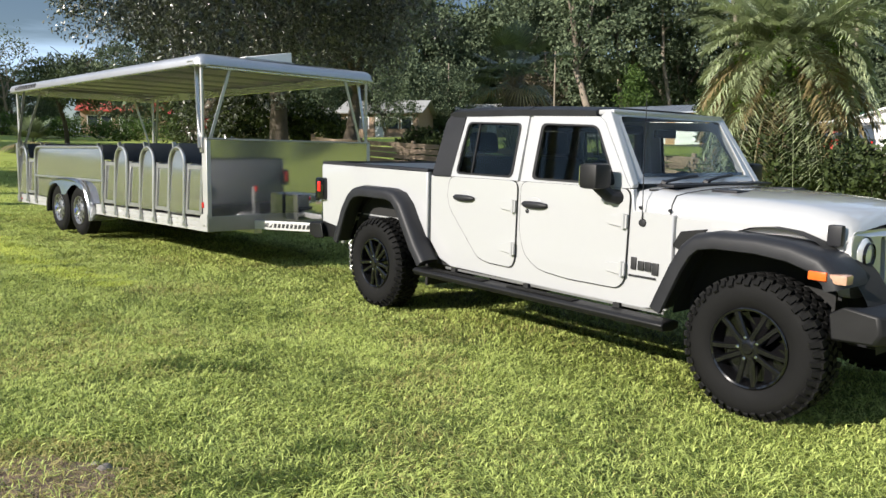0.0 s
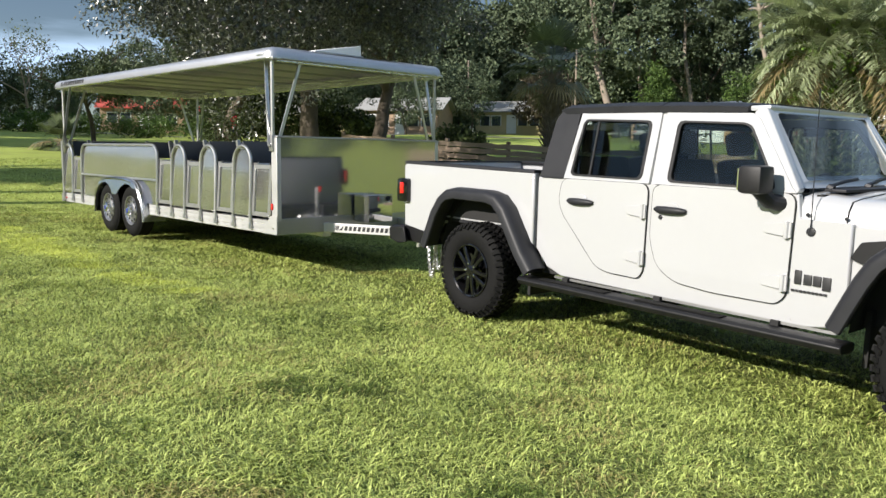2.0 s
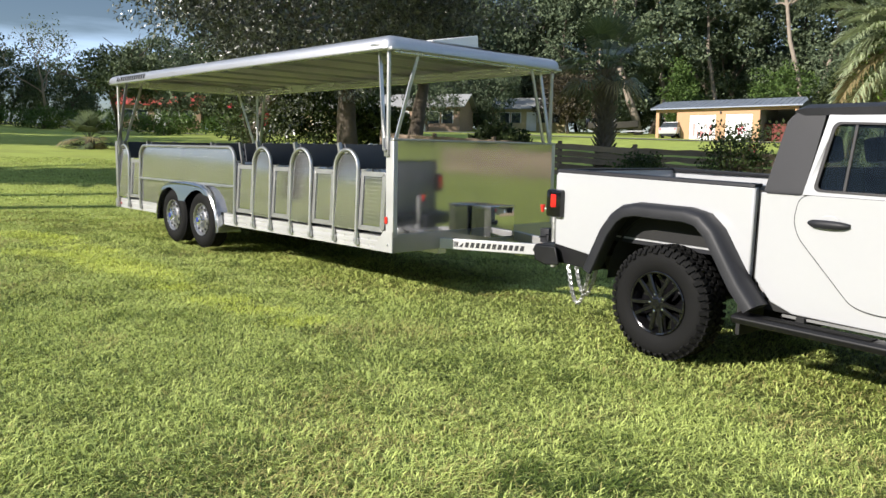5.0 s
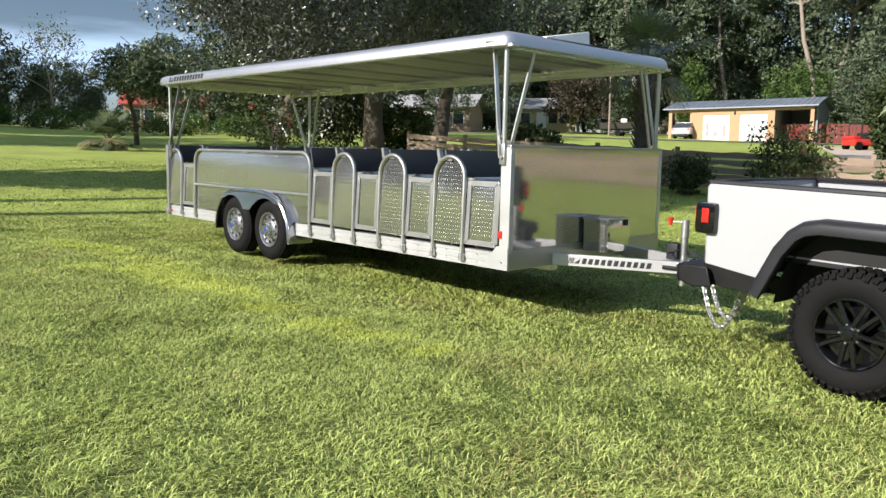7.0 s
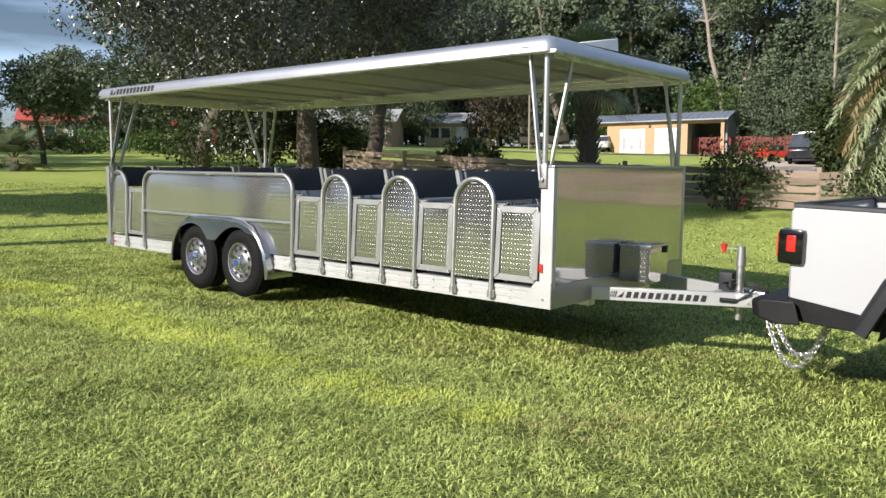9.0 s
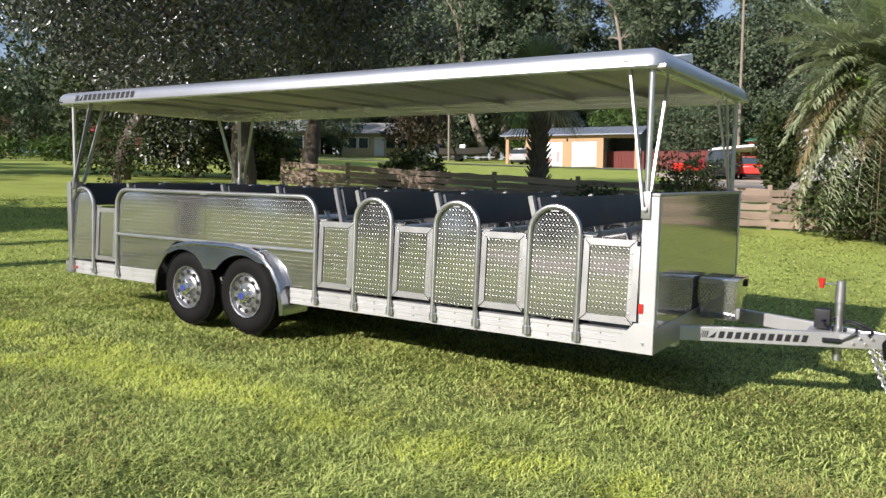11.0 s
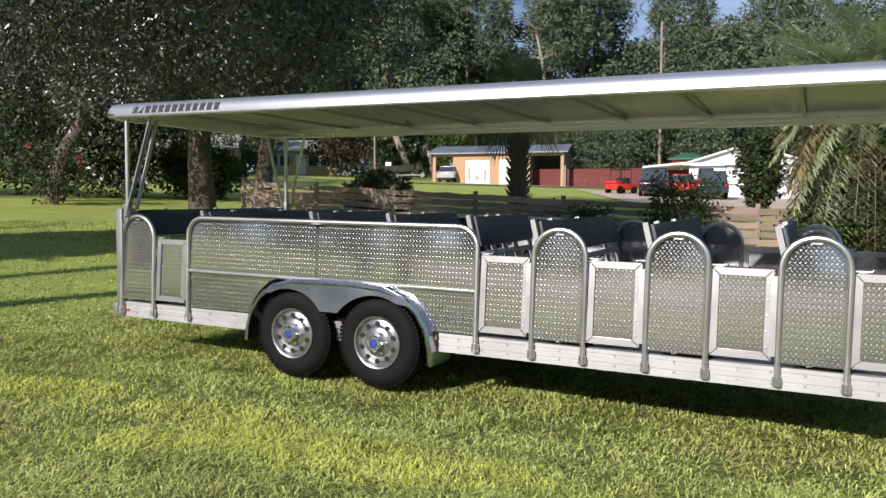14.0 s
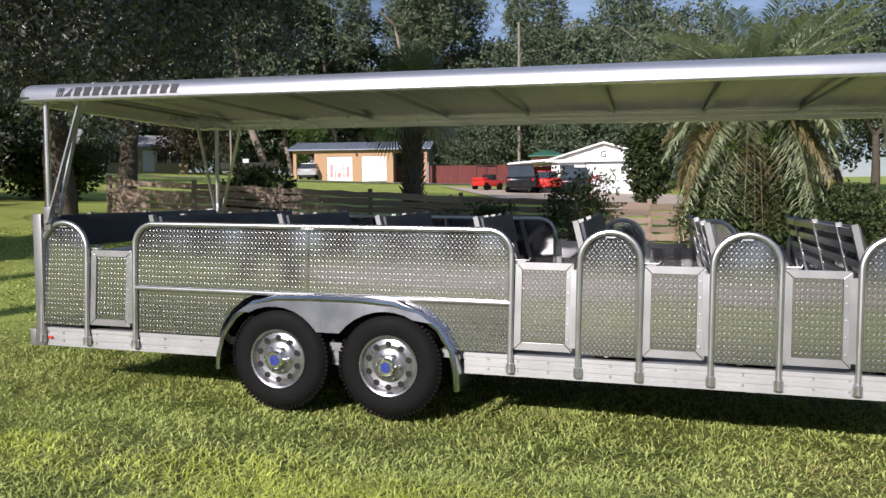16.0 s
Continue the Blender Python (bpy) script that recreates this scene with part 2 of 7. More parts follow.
def leafy(name, dark, light, rough=0.45, spec=0.5, trans=0.25, scale=0.5, low=0.2, high=0.85):
    """Leaves: each one its own shade, with broad drifts of colour, and light that comes through."""
    m = bpy.data.materials.new(name)
    m.use_nodes = True
    n, l = m.node_tree.nodes, m.node_tree.links
    p, o = n["Principled BSDF"], n["Material Output"]
    geo, tc, nz, ad, ramp = (n.new(k) for k in ("ShaderNodeNewGeometry", "ShaderNodeTexCoord", "ShaderNodeTexNoise", "ShaderNodeMath", "ShaderNodeValToRGB"))
    nz.inputs["Scale"].default_value, nz.inputs["Detail"].default_value = scale, 3
    l.new(tc.outputs["Object"], nz.inputs["Vector"])
    ad.operation = "MULTIPLY_ADD"
    ad.inputs[1].default_value = 0.55
    l.new(geo.outputs["Random Per Island"], ad.inputs[0])
    mm = n.new("ShaderNodeMath")
    mm.operation = "MULTIPLY"
    mm.inputs[1].default_value = 0.5
    l.new(nz.outputs["Fac"], mm.inputs[0])
    l.new(mm.outputs[0], ad.inputs[2])
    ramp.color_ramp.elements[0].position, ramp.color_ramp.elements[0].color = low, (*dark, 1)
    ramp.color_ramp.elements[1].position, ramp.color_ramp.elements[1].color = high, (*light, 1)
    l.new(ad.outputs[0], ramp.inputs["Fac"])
    l.new(ramp.outputs["Color"], p.inputs["Base Color"])
    p.inputs["Roughness"].default_value, p.inputs["Specular IOR Level"].default_value = rough, spec
    if trans:
        t, mix = n.new("ShaderNodeBsdfTranslucent"), n.new("ShaderNodeMixShader")
        mix.inputs["Fac"].default_value = trans
        l.new(ramp.outputs["Color"], t.inputs["Color"])
        l.new(p.outputs["BSDF"], mix.inputs[1])
        l.new(t.outputs["BSDF"], mix.inputs[2])
        l.new(mix.outputs["Shader"], o.inputs["Surface"])
    return m


ALU = surf("brushed_aluminium", (0.38, 0.38, 0.375), 0.40, 0.80, 0.10, 3, 120, 0.06, 0.001, rough_vary=0.12)
TUBE = surf("aluminium_tube", (0.54, 0.54, 0.54), 0.34, 0.9, 0.08, 4, 90, 0.04, 0.001, rough_vary=0.08)
RAIL = surf("mill_finish_rail", (0.52, 0.52, 0.515), 0.48, 0.6, 0.10, 3, 120, 0.06, 0.001, rough_vary=0.12)
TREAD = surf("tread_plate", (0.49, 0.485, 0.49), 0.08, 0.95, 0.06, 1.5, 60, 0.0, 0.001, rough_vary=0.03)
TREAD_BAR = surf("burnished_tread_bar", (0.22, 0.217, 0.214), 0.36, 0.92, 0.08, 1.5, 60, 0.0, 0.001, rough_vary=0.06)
MIRROR = surf("polished_tread_plate", (0.52, 0.515, 0.53), 0.07, 0.9, 0.05, 1.2, 40, 0.0, 0.001, rough_vary=0.04)
BEAM = surf("bright_edge_beam", (0.78, 0.78, 0.77), 0.26, 0.9, 0.10, 2, 40, 0.04, 0.001, rough_vary=0.10)
POLISH = surf("polished_sheet", (0.48, 0.49, 0.51), 0.22, 1.0, 0.08, 3, 60, 0.03, 0.001, rough_vary=0.08)
ROOF = surf("roof_aluminium", (0.49, 0.50, 0.53), 0.42, 0.85, 0.06, 1.0, 30, 0.03, 0.001, rough_vary=0.06)
CEIL = surf("roof_lining", (0.47, 0.405, 0.455), 0.33, 0.55, 0.12, 1.2, 30, 0.05, 0.002)
WHITE_PAINT = surf("white_car_paint", (0.385, 0.39, 0.40), 0.30, 0.0, 0.02, 1.0, 20, 0.0, coat=1.0, rough_vary=0.05)
WHITE = surf("white_sheet", (0.80, 0.80, 0.80), 0.45, 0, 0.05, 2, 30, 0.03)
BLACK_PLASTIC = surf("dark_textured_plastic", (0.016, 0.0165, 0.0195), 0.50, 0, 0.2, 8, 400, 0.25, 0.0008, rough_vary=0.1, spec=0.3)
GLOSS_BLACK = surf("gloss_black", (0.005, 0.005, 0.0055), 0.12, 0.0, 0.2, 5, 60, 0.0, coat=0.5, rough_vary=0.05, spec=0.4)
DARK_PLASTIC = surf("black_moulded_plastic", (0.007, 0.007, 0.008), 0.5, 0, 0.2, 8, 400, 0.2, 0.0008, rough_vary=0.1, spec=0.35)
RUBBER = surf("tyre_rubber", (0.0065, 0.0065, 0.0065), 0.75, 0, 0.3, 5, 120, 0.25, 0.002, stain=(0.010, 0.0095, 0.009), spec=0.15)
CHROME = surf("chrome", (0.85, 0.85, 0.86), 0.10, 1.0, 0.05, 5, 50, 0.0, rough_vary=0.05)
STEEL = surf("zinc_steel", (0.55, 0.55, 0.55), 0.36, 0.9, 0.2, 20, 100, 0.1)
VINYL = surf("black_vinyl", (0.050, 0.056, 0.067), 0.55, 0, 0.15, 4, 200, 0.12, 0.001)
INK = surf("dark_lettering", (0.018, 0.018, 0.02), 0.5, 0, 0.1, 4, 50, 0.0)
RED_LENS = surf("red_lens", (0.62, 0.02, 0.015), 0.18, 0, 0.1, 20, 80, 0.05, coat=0.6)
RED_PAINT = surf("red_paint", (0.55, 0.03, 0.02), 0.4, 0, 0.1, 10, 50, 0.05)
AMBER = surf("amber_lens", (0.80, 0.13, 0.02), 0.2, 0, 0.1, 30, 90, 0.05, coat=0.6)
CLEAR_LENS = surf("clear_lens", (0.75, 0.76, 0.78), 0.12, 0.3, 0.1, 30, 90, 0.05, coat=0.8)
BLUE = surf("blue_cap", (0.035, 0.05, 0.24), 0.3, 0, 0.1, 20, 60, 0.0, coat=0.5)
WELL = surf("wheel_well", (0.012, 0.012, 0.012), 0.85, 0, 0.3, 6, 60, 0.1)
CABIN = surf("cabin_black", (0.011, 0.0105, 0.010), 0.8, 0, 0.2, 8, 120, 0.1)
TINT = glass("tinted_glass", (0.74, 0.78, 0.76))
SHIELD = glass("windscreen_glass", (0.86, 0.90, 0.90))

# ---- ground ----
def ground_sheet():
    r = np.concatenate([np.arange(0, 40, 1.0), np.arange(40, 120, 4), np.arange(120, 400, 20), (600, 1000, 2000, 4000)])
    a = np.linspace(0, 2 * math.pi, 121)[:-1]
    bm = bmesh.new()
    rings = []
    for q in r[1:]:
        rings.append([bm.verts.new((-3 + q * math.cos(t), 8 + q * math.sin(t), ground_z(-3 + q * math.cos(t), 8 + q * math.sin(t)))) for t in a])
    c = bm.verts.new((-3, 8, ground_z(-3, 8)))
    n = len(a)
    for j in range(n):
        bm.faces.new((c, rings[0][j], rings[0][(j + 1) % n]))
    for p, q in zip(rings, rings[1:]):
        for j in range(n):
            k = (j + 1) % n
            bm.faces.new((p[j], q[j], q[k], p[k]))
    return bm


def lawn_material():
    """Turf, darker round the trailer, where the shade between grass blades is put into the colour."""
    m = surf("lawn_turf", (0.30, 0.355, 0.085), 0.85, 0, 0.30, 0.9, 45, 0.8, 0.03, stain=(0.23, 0.25, 0.072), spec=0.1)
    n, l = m.node_tree.nodes, m.node_tree.links
    p = n["Principled BSDF"]
    turf = p.inputs["Base Color"].links[0].from_socket
    tc, sub, ln, nz, mul, ad, mr, mx, th = (n.new(k) for k in ("ShaderNodeTexCoord", "ShaderNodeVectorMath", "ShaderNodeVectorMath", "ShaderNodeTexNoise", "ShaderNodeMath", "ShaderNodeMath", "ShaderNodeMapRange", "ShaderNodeMix", "ShaderNodeValToRGB"))
    sub.operation, ln.operation = "SUBTRACT", "LENGTH"
    sub.inputs[1].default_value = (-4.0, 6.0, 0.0)
    l.new(tc.outputs["Object"], sub.inputs[0])
    l.new(sub.outputs["Vector"], ln.inputs[0])
    nz.inputs["Scale"].default_value, nz.inputs["Detail"].default_value = 0.8, 4
    l.new(tc.outputs["Object"], nz.inputs["Vector"])
    mul.operation, ad.operation = "MULTIPLY", "ADD"
    mul.inputs[1].default_value = 8.0
    l.new(nz.outputs["Fac"], mul.inputs[0])
    l.new(ln.outputs["Value"], ad.inputs[0])
    l.new(mul.outputs[0], ad.inputs[1])
    mr.inputs["From Min"].default_value, mr.inputs["From Max"].default_value = 9.0, 16.0
    l.new(ad.outputs[0], mr.inputs["Value"])
    # two dark tones stand in for the shade down between the blades
    th.color_ramp.elements[0].position, th.color_ramp.elements[0].color = 0.35, (0.085, 0.106, 0.030, 1)
    th.color_ramp.elements[1].position, th.color_ramp.elements[1].color = 0.65, (0.190, 0.205, 0.066, 1)
    fine = n.new("ShaderNodeTexNoise")
    fine.inputs["Scale"].default_value, fine.inputs["Detail"].default_value = 14.0, 4
    l.new(tc.outputs["Object"], fine.inputs["Vector"])
    l.new(fine.outputs["Fac"], th.inputs["Fac"])
    mx.data_type = "RGBA"
    l.new(mr.outputs["Result"], mx.inputs["Factor"])
    l.new(th.outputs["Color"], mx.inputs["A"])
    l.new(turf, mx.inputs["B"])
    l.new(mx.outputs["Result"], p.inputs["Base Color"])
    return m


LAWN = lawn_material()
single("ground", ground_sheet(), LAWN, "mown green lawn that slopes up to a fence", "lawn", kind="structure", smooth=60)

# ---- the trailer ----
def frame_matrix(origin, ahead, side):
    x = Vector(ahead).normalized()
    z = x.cross(Vector(side)).normalized()
    y = z.cross(x)
    return Matrix(((x.x, y.x, z.x, origin[0]), (x.y, y.y, z.y, origin[1]), (x.z, y.z, z.z, origin[2]), (0, 0, 0, 1)))


TRAILER = frame_matrix((-2.829, 8.437, 0.461), (0.7508, -0.6603, -0.016), (0.6605, 0.7508, 0.0061)) @ Matrix.Diagonal((0.9763, 0.9763, 0.9763, 1))
W = 2.38
trailer = thing("trailer", "open-sided bare aluminium passenger trailer with roof and forward-facing benches", "trailer", TRAILER)


def lozenges(x0, x1, z0, z1, inside=None, rise=0.00086):
    """The raised bars of tread plate in the x-z plane, facing -y: rows that slant to and fro."""
    vs, fs = [], []
    dx, dz = 0.029, 0.0188
    for i in range(int((z1 - z0) / dz)):
        z = z0 + dz * (i + 0.5)
        a = radians(45 if i % 2 else -45)
        c, s = math.cos(a), math.sin(a)
        up = rise * (1.0 if i % 2 else 1.5)  # one slant is rolled sharper than the other
        for k in range(int((x1 - x0) / dx) + 1):
            x = x0 + dx * (k + (0.25 if i % 2 else 0.75))
            if x > x1 - 0.010 or (inside is not None and not inside(x, z)):
                continue
            n = len(vs)
            for u, v, w in ((-0.0125, 0, 0), (0, -0.0044, 0), (0.0125, 0, 0), (0, 0.0044, 0), (-0.0075, 0, up), (0.0075, 0, up)):
                vs.append((x + u * c - v * s, -w, z + u * s + v * c))
            for f in ((0, 1, 5, 4), (1, 2, 5), (2, 3, 4, 5), (3, 0, 4)):
                fs.append(tuple(n + q for q in f))
    return vs, fs


def tread(bm, outer, holes=(), y=0.0, both=False, thick=0.004, inside=None, rise=0.00086):
    """A sheet of tread plate in the x-z plane with its raised bars."""
    plate(bm, outer, holes, thick, lambda u, v, w: Vector((u, y + w, v)))
    xs, zs = [p[0] for p in outer], [p[1] for p in outer]
    vs, fs = lozenges(min(xs), max(xs), min(zs), max(zs), inside, rise=rise)
    q = [bm.verts.new((v[0], v[1] + y, v[2])) for v in vs]
    for f in fs:
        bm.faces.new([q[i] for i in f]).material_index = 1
    return bm


def side_rail(x0, x1):
    bm = bmesh.new()
    prof = [(0, 0), (0, 0.028), (0.006, 0.032), (0.006, 0.052), (0, 0.056), (0, 0.088), (0.006, 0.092), (0.006, 0.112), (0, 0.116), (0, 0.142), (0.06, 0.142), (0.06, 0.0)]
    skin(bm, [[Vector((x, y, z)) for y, z in prof] for x in (x0, x1)])
    return bm


for x0, x1 in ((-3.262, 0.0), (-6.66, -5.085)):
    part("side_rail", side_rail(x0, x1), RAIL, trailer)
part("side_rail", side_rail(-6.66, 0.0), RAIL, trailer, m=pose(-6.66, W, 0, 0, 0, 180))
part("floor", boxes((-6.66, -0.02, 0.06, W - 0.06, 0.085, 0.14)), surf("floor_sheet", (0.35, 0.35, 0.34), 0.5, 0.6, 0.2, 3, 60), trailer)
bm = boxes(*[(x, x + 0.06, 0.07, W - 0.07, -0.02, 0.083) for x in np.arange(-6.45, -0.1, 0.55)], (-6.6, 0, 0.62, 0.72, -0.06, 0.02), (-6.6, 0, W - 0.72, W - 0.62, -0.06, 0.02))
part("chassis", bm, STEEL, trailer)

# front wall: tread plate over a plain apron, capped
bm = bmesh.new()
tread(bm, [(0.0, 0.175), (W, 0.175), (W, 1.045), (0.0, 1.045)], rise=0.0007)
part("front_panel", bm, (MIRROR, TREAD_BAR), trailer, "polished diamond tread plate", smooth=80, m=Matrix.Translation((0.03, 0, 0)) @ pose(0, 0, 0, 0, 0, 90))
part("front_panel_lining", boxes((-0.004, 0.022, 0.03, W - 0.03, 0.10, 1.03)), ALU, trailer)
part("front_apron", boxes((-0.002, 0.034, 0.0, W, -0.002, 0.172)), ALU, trailer, bevel=0.004)
part("front_cap", boxes((-0.03, 0.04, -0.004, W + 0.004, 1.045, 1.068)), ALU, trailer, bevel=0.006)
for y0, s in ((0.0, 1), (W, -1)):
    bm = boxes((-0.078, 0.034, y0 - 0.004 * s, y0 + 0.05 * s, 0.14, 1.045))
    part("corner_post", bm, RAIL, trailer, bevel=0.006)
    bm = bmesh.new()
    plate(bm, [(-0.27, 0.0), (0.03, 0.0), (0.03, 0.20), (-0.10, 0.20)], [], 0.006, lambda u, v, w: Vector((u, y0 - (0.005 + w) * s, v)))
    g = part("gusset", bm, RAIL, trailer)
    part("bolt", lathe(bmesh.new(), ((0, -0.012), (0.010, -0.012), (0.012, 0.0)), 10, Matrix.Translation((-0.04, y0 - 0.011 * s, 0.07)) @ pose(0, 0, 0, 0, 0, 0 if s > 0 else 180)), STEEL, g)
part("marker_light", boxes((-0.075, -0.045, -0.018, -0.004, 0.27, 0.335), bevel=0.004), RED_LENS, trailer, "small red marker light")
part("marker_light", boxes((-6.58, -6.545, -0.014, 0.001, 0.055, 0.075), bevel=0.003), RED_LENS, trailer, "small red marker light")


ARCH_TOP = 0.957


def arch_loop(x0, x1, z1, r, n=10):
    pts = [(x0, z1 - r)] + [(x0 + r - r * math.cos(math.pi / 2 * i / n), z1 - r + r * math.sin(math.pi / 2 * i / n)) for i in range(1, n + 1)]
    pts += [(x1 - r + r * math.sin(math.pi / 2 * i / n), z1 - r + r * math.cos(math.pi / 2 * i / n)) for i in range(0, n + 1)]
    return pts


def arch_panel(x0, x1, y=0.0):
    """A round-headed barrier: bent tube, tread plate, two sockets and a top clip."""
    w = x1 - x0
    bm = bmesh.new()
    pts = arch_loop(0, w, ARCH_TOP, w / 2 - 0.001)
    tube(bm, [(0, 0, 0.08)] + [(u, 0, v) for u, v in pts] + [(w, 0, 0.08)], 0.0195, 12)
    ob = part("arch_panel", bm, TUBE, trailer, "round-topped barrier with diamond tread plate", m=Matrix.Translation((x0, y - 0.022, 0.05)) @ pose(0, 0, 0, -2.0) @ Matrix.Translation((0, 0, -0.05)))
    bm = bmesh.new()
    out = [(0.01, 0.174), (w - 0.01, 0.174)] + list(reversed([(u * (w - 0.02) / w + 0.01, v - 0.01) for u, v in pts]))
    r = w / 2
    tread(bm, out, y=0.004, inside=lambda x, z: abs(x - r) < r - 0.03 if z < ARCH_TOP - r else math.hypot(x - r, z - ARCH_TOP + r) < r - 0.035)
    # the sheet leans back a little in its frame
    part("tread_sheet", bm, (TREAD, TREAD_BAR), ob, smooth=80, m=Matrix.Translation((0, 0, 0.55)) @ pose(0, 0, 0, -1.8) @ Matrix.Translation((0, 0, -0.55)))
    bm = lathe(bmesh.new(), ((0, 0.0), (0.028, 0.0), (0.028, 0.055), (0.022, 0.062), (0, 0.062)), 12, Matrix.Translation((0, 0, 0.03)) @ pose(0, 0, 0, 90))
    box(bm, -0.018, 0.018, 0.0, 0.028, 0.035, 0.085)
    spread("socket", bm, STEEL, ob, [Matrix.Translation((x, 0, 0)) for x in (0, w)])
    part("clip", boxes((r - 0.03, r + 0.03, -0.012, 0.006, ARCH_TOP - 0.037, ARCH_TOP - 0.027)), STEEL, ob)
    return ob


def gate(x0, x1, y=0.0):
    """A low gate: mitred flat frame, tread plate, hinge strip with bolts, latch."""
    w = x1 - x0
    ob = part("gate", bmesh.new(), ALU, trailer, "low gate with mitred frame and tread plate", m=Matrix.Translation((x0, y, 0.16)) @ pose(0, 0, 0, -3.6) @ Matrix.Translation((0, 0, -0.16)))
    z0, z1, f = 0.180, 0.752, 0.048
    o, i = [(0, z0), (w, z0), (w, z1), (0, z1)], [(f, z0 + f), (w - f, z0 + f), (w - f, z1 - f), (f, z1 - f)]
    bm = bmesh.new()
    for k in range(4):
        a, b, c, d = o[k], o[(k + 1) % 4], i[(k + 1) % 4], i[k]
        sh = 0.0006
        m = Vector(((a[0] + b[0] + c[0] + d[0]) / 4, (a[1] + b[1] + c[1] + d[1]) / 4))
        loop = [tuple(m + (Vector(p) - m) * (1 - sh * 20)) for p in (a, b, c, d)]
        plate(bm, loop, [], 0.012, lambda u, v, wv: Vector((u, -0.014 + wv, v)))
    part("gate_frame", bm, ALU, ob, bevel=0.002)
    bm = bmesh.new()
    tread(bm, [(0.01, z0 + 0.01), (w - 0.01, z0 + 0.01), (w - 0.01, z1 - 0.01), (0.01, z1 - 0.01)], y=-0.002, inside=lambda x, z: f + 0.008 < x < w - f - 0.008 and z0 + f + 0.01 < z < z1 - f - 0.01)
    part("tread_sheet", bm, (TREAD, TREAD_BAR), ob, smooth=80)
    bm = boxes((w - 0.016, w + 0.026, -0.024, -0.014, z0 + 0.03, z1 - 0.04))
    part("hinge", bm, TUBE, ob)
    spread("bolt", lathe(bmesh.new(), ((0, -0.006), (0.006, -0.005), (0.008, 0)), 8), STEEL, ob, [Matrix.Translation((w - 0.032, -0.014, zz)) for zz in np.linspace(z0 + 0.08, z1 - 0.09, 5)])
    bm = bmesh.new()
    tube(bm, [(-0.02, -0.012, z1 + 0.012), (0.09, -0.012, z1 + 0.012), (0.10, -0.012, z1 + 0.03)], 0.006, 8)
    box(bm, 0.02, 0.07, -0.02, 0.0, z1, z1 + 0.006)
    part("latch", bm, STEEL, ob)
    return ob


ARCHES = ((-0.897, -0.512), (-1.713, -1.327), (-2.515, -2.138), (-6.625, -6.215))
GATES = ((-0.494, -0.113), (-1.308, -0.937), (-2.120, -1.752), (-2.932, -2.553), (-6.195, -5.836))
for a in ARCHES:
    arch_panel(*a)
for g in GATES:
    gate(*g)

# long panel over the wheels
FEN = [(-5.07, -0.064), (-5.06, 0.056), (-5.018, 0.196), (-4.922, 0.326), (-4.779, 0.426), (-4.588, 0.471), (-4.35, 0.481), (-3.968, 0.481), (-3.73, 0.461), (-3.539, 0.406), (-3.406, 0.306), (-3.32, 0.166), (-3.287, 0.016), (-3.277, -0.104)]
L0, L1 = -5.789, -2.952
long_panel = part("long_panel", bmesh.new(), TREAD, trailer, "long tread-plate side panel in a bent tube frame", m=Matrix.Translation((0, 0, 0.05)) @ pose(0, 0, 0, -1.6) @ Matrix.Translation((0, 0, -0.05)))
bm = bmesh.new()
pts = arch_loop(L0, L1, ARCH_TOP, 0.16)
tube(bm, [(L0, -0.022, 0.06)] + [(u, -0.022, v) for u, v in pts] + [(L1, -0.022, 0.06)], 0.0195, 12)
part("tube_frame", bm, TUBE, long_panel)
part("mid_rail", bar([(L0, -0.024, 0.482), (L1, -0.024, 0.482)], 0.017, 12), TUBE, long_panel)
for x0, x1 in ((L0 + 0.01, -4.392), (-4.388, L1 - 0.01)):
    lo = [p for p in pts if x0 <= p[0] <= x1]
    bm = bmesh.new()
    out = [(x0, 0.484), (x1, 0.484)] + ([(x1, 0.947)] if x1 < -3 else []) + list(reversed([(u, v - 0.008) for u, v in lo])) + ([(x0, 0.947)] if x0 > -5 else [])
    r = 0.16

    def ok(x, z):
        for cx in (L0 + r, L1 - r):
            if z > ARCH_TOP - r and (x < cx if cx < -5 else x > cx):
                return math.hypot(x - cx, z - ARCH_TOP + r) < r - 0.03
        return L0 + 0.03 < x < L1 - 0.03
    tread(bm, out, y=-0.010, inside=ok)
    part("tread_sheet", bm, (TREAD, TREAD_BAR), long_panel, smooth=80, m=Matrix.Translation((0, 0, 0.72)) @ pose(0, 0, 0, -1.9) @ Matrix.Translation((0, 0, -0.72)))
for side in (0, 1):
    bm = bmesh.new()
    if side == 0:
        out = [(L0 + 0.012, 0.152), (-5.09, 0.152), (-5.06, 0.24), (-4.99, 0.345), (-4.89, 0.43), (-4.80, 0.468), (-4.78, 0.478), (L0 + 0.012, 0.478)]
        ins = lambda x, z: x < np.interp(z, (0.15, 0.24, 0.345, 0.468), (-5.11, -5.08, -5.01, -4.83))
    else:
        out = [(-3.34, 0.152), (L1 - 0.012, 0.152), (L1 - 0.012, 0.478), (-3.82, 0.478), (-3.82, 0.466), (-3.54, 0.406), (-3.406, 0.306)]
        ins = lambda x, z: x > np.interp(z, (0.15, 0.306, 0.456), (-3.31, -3.38, -3.70)) and x < L1 - 0.03
    tread(bm, out, y=-0.008, inside=ins)
    part("tread_sheet", bm, (TREAD, TREAD_BAR), long_panel, smooth=80)
spread("socket", lathe(bmesh.new(), ((0, 0.0), (0.028, 0.0), (0.028, 0.055), (0.022, 0.062), (0, 0.062)), 12, pose(0, 0, 0, 90)), STEEL, long_panel, [Matrix.Translation((x, -0.022, 0.03)) for x in (L0, L1)])
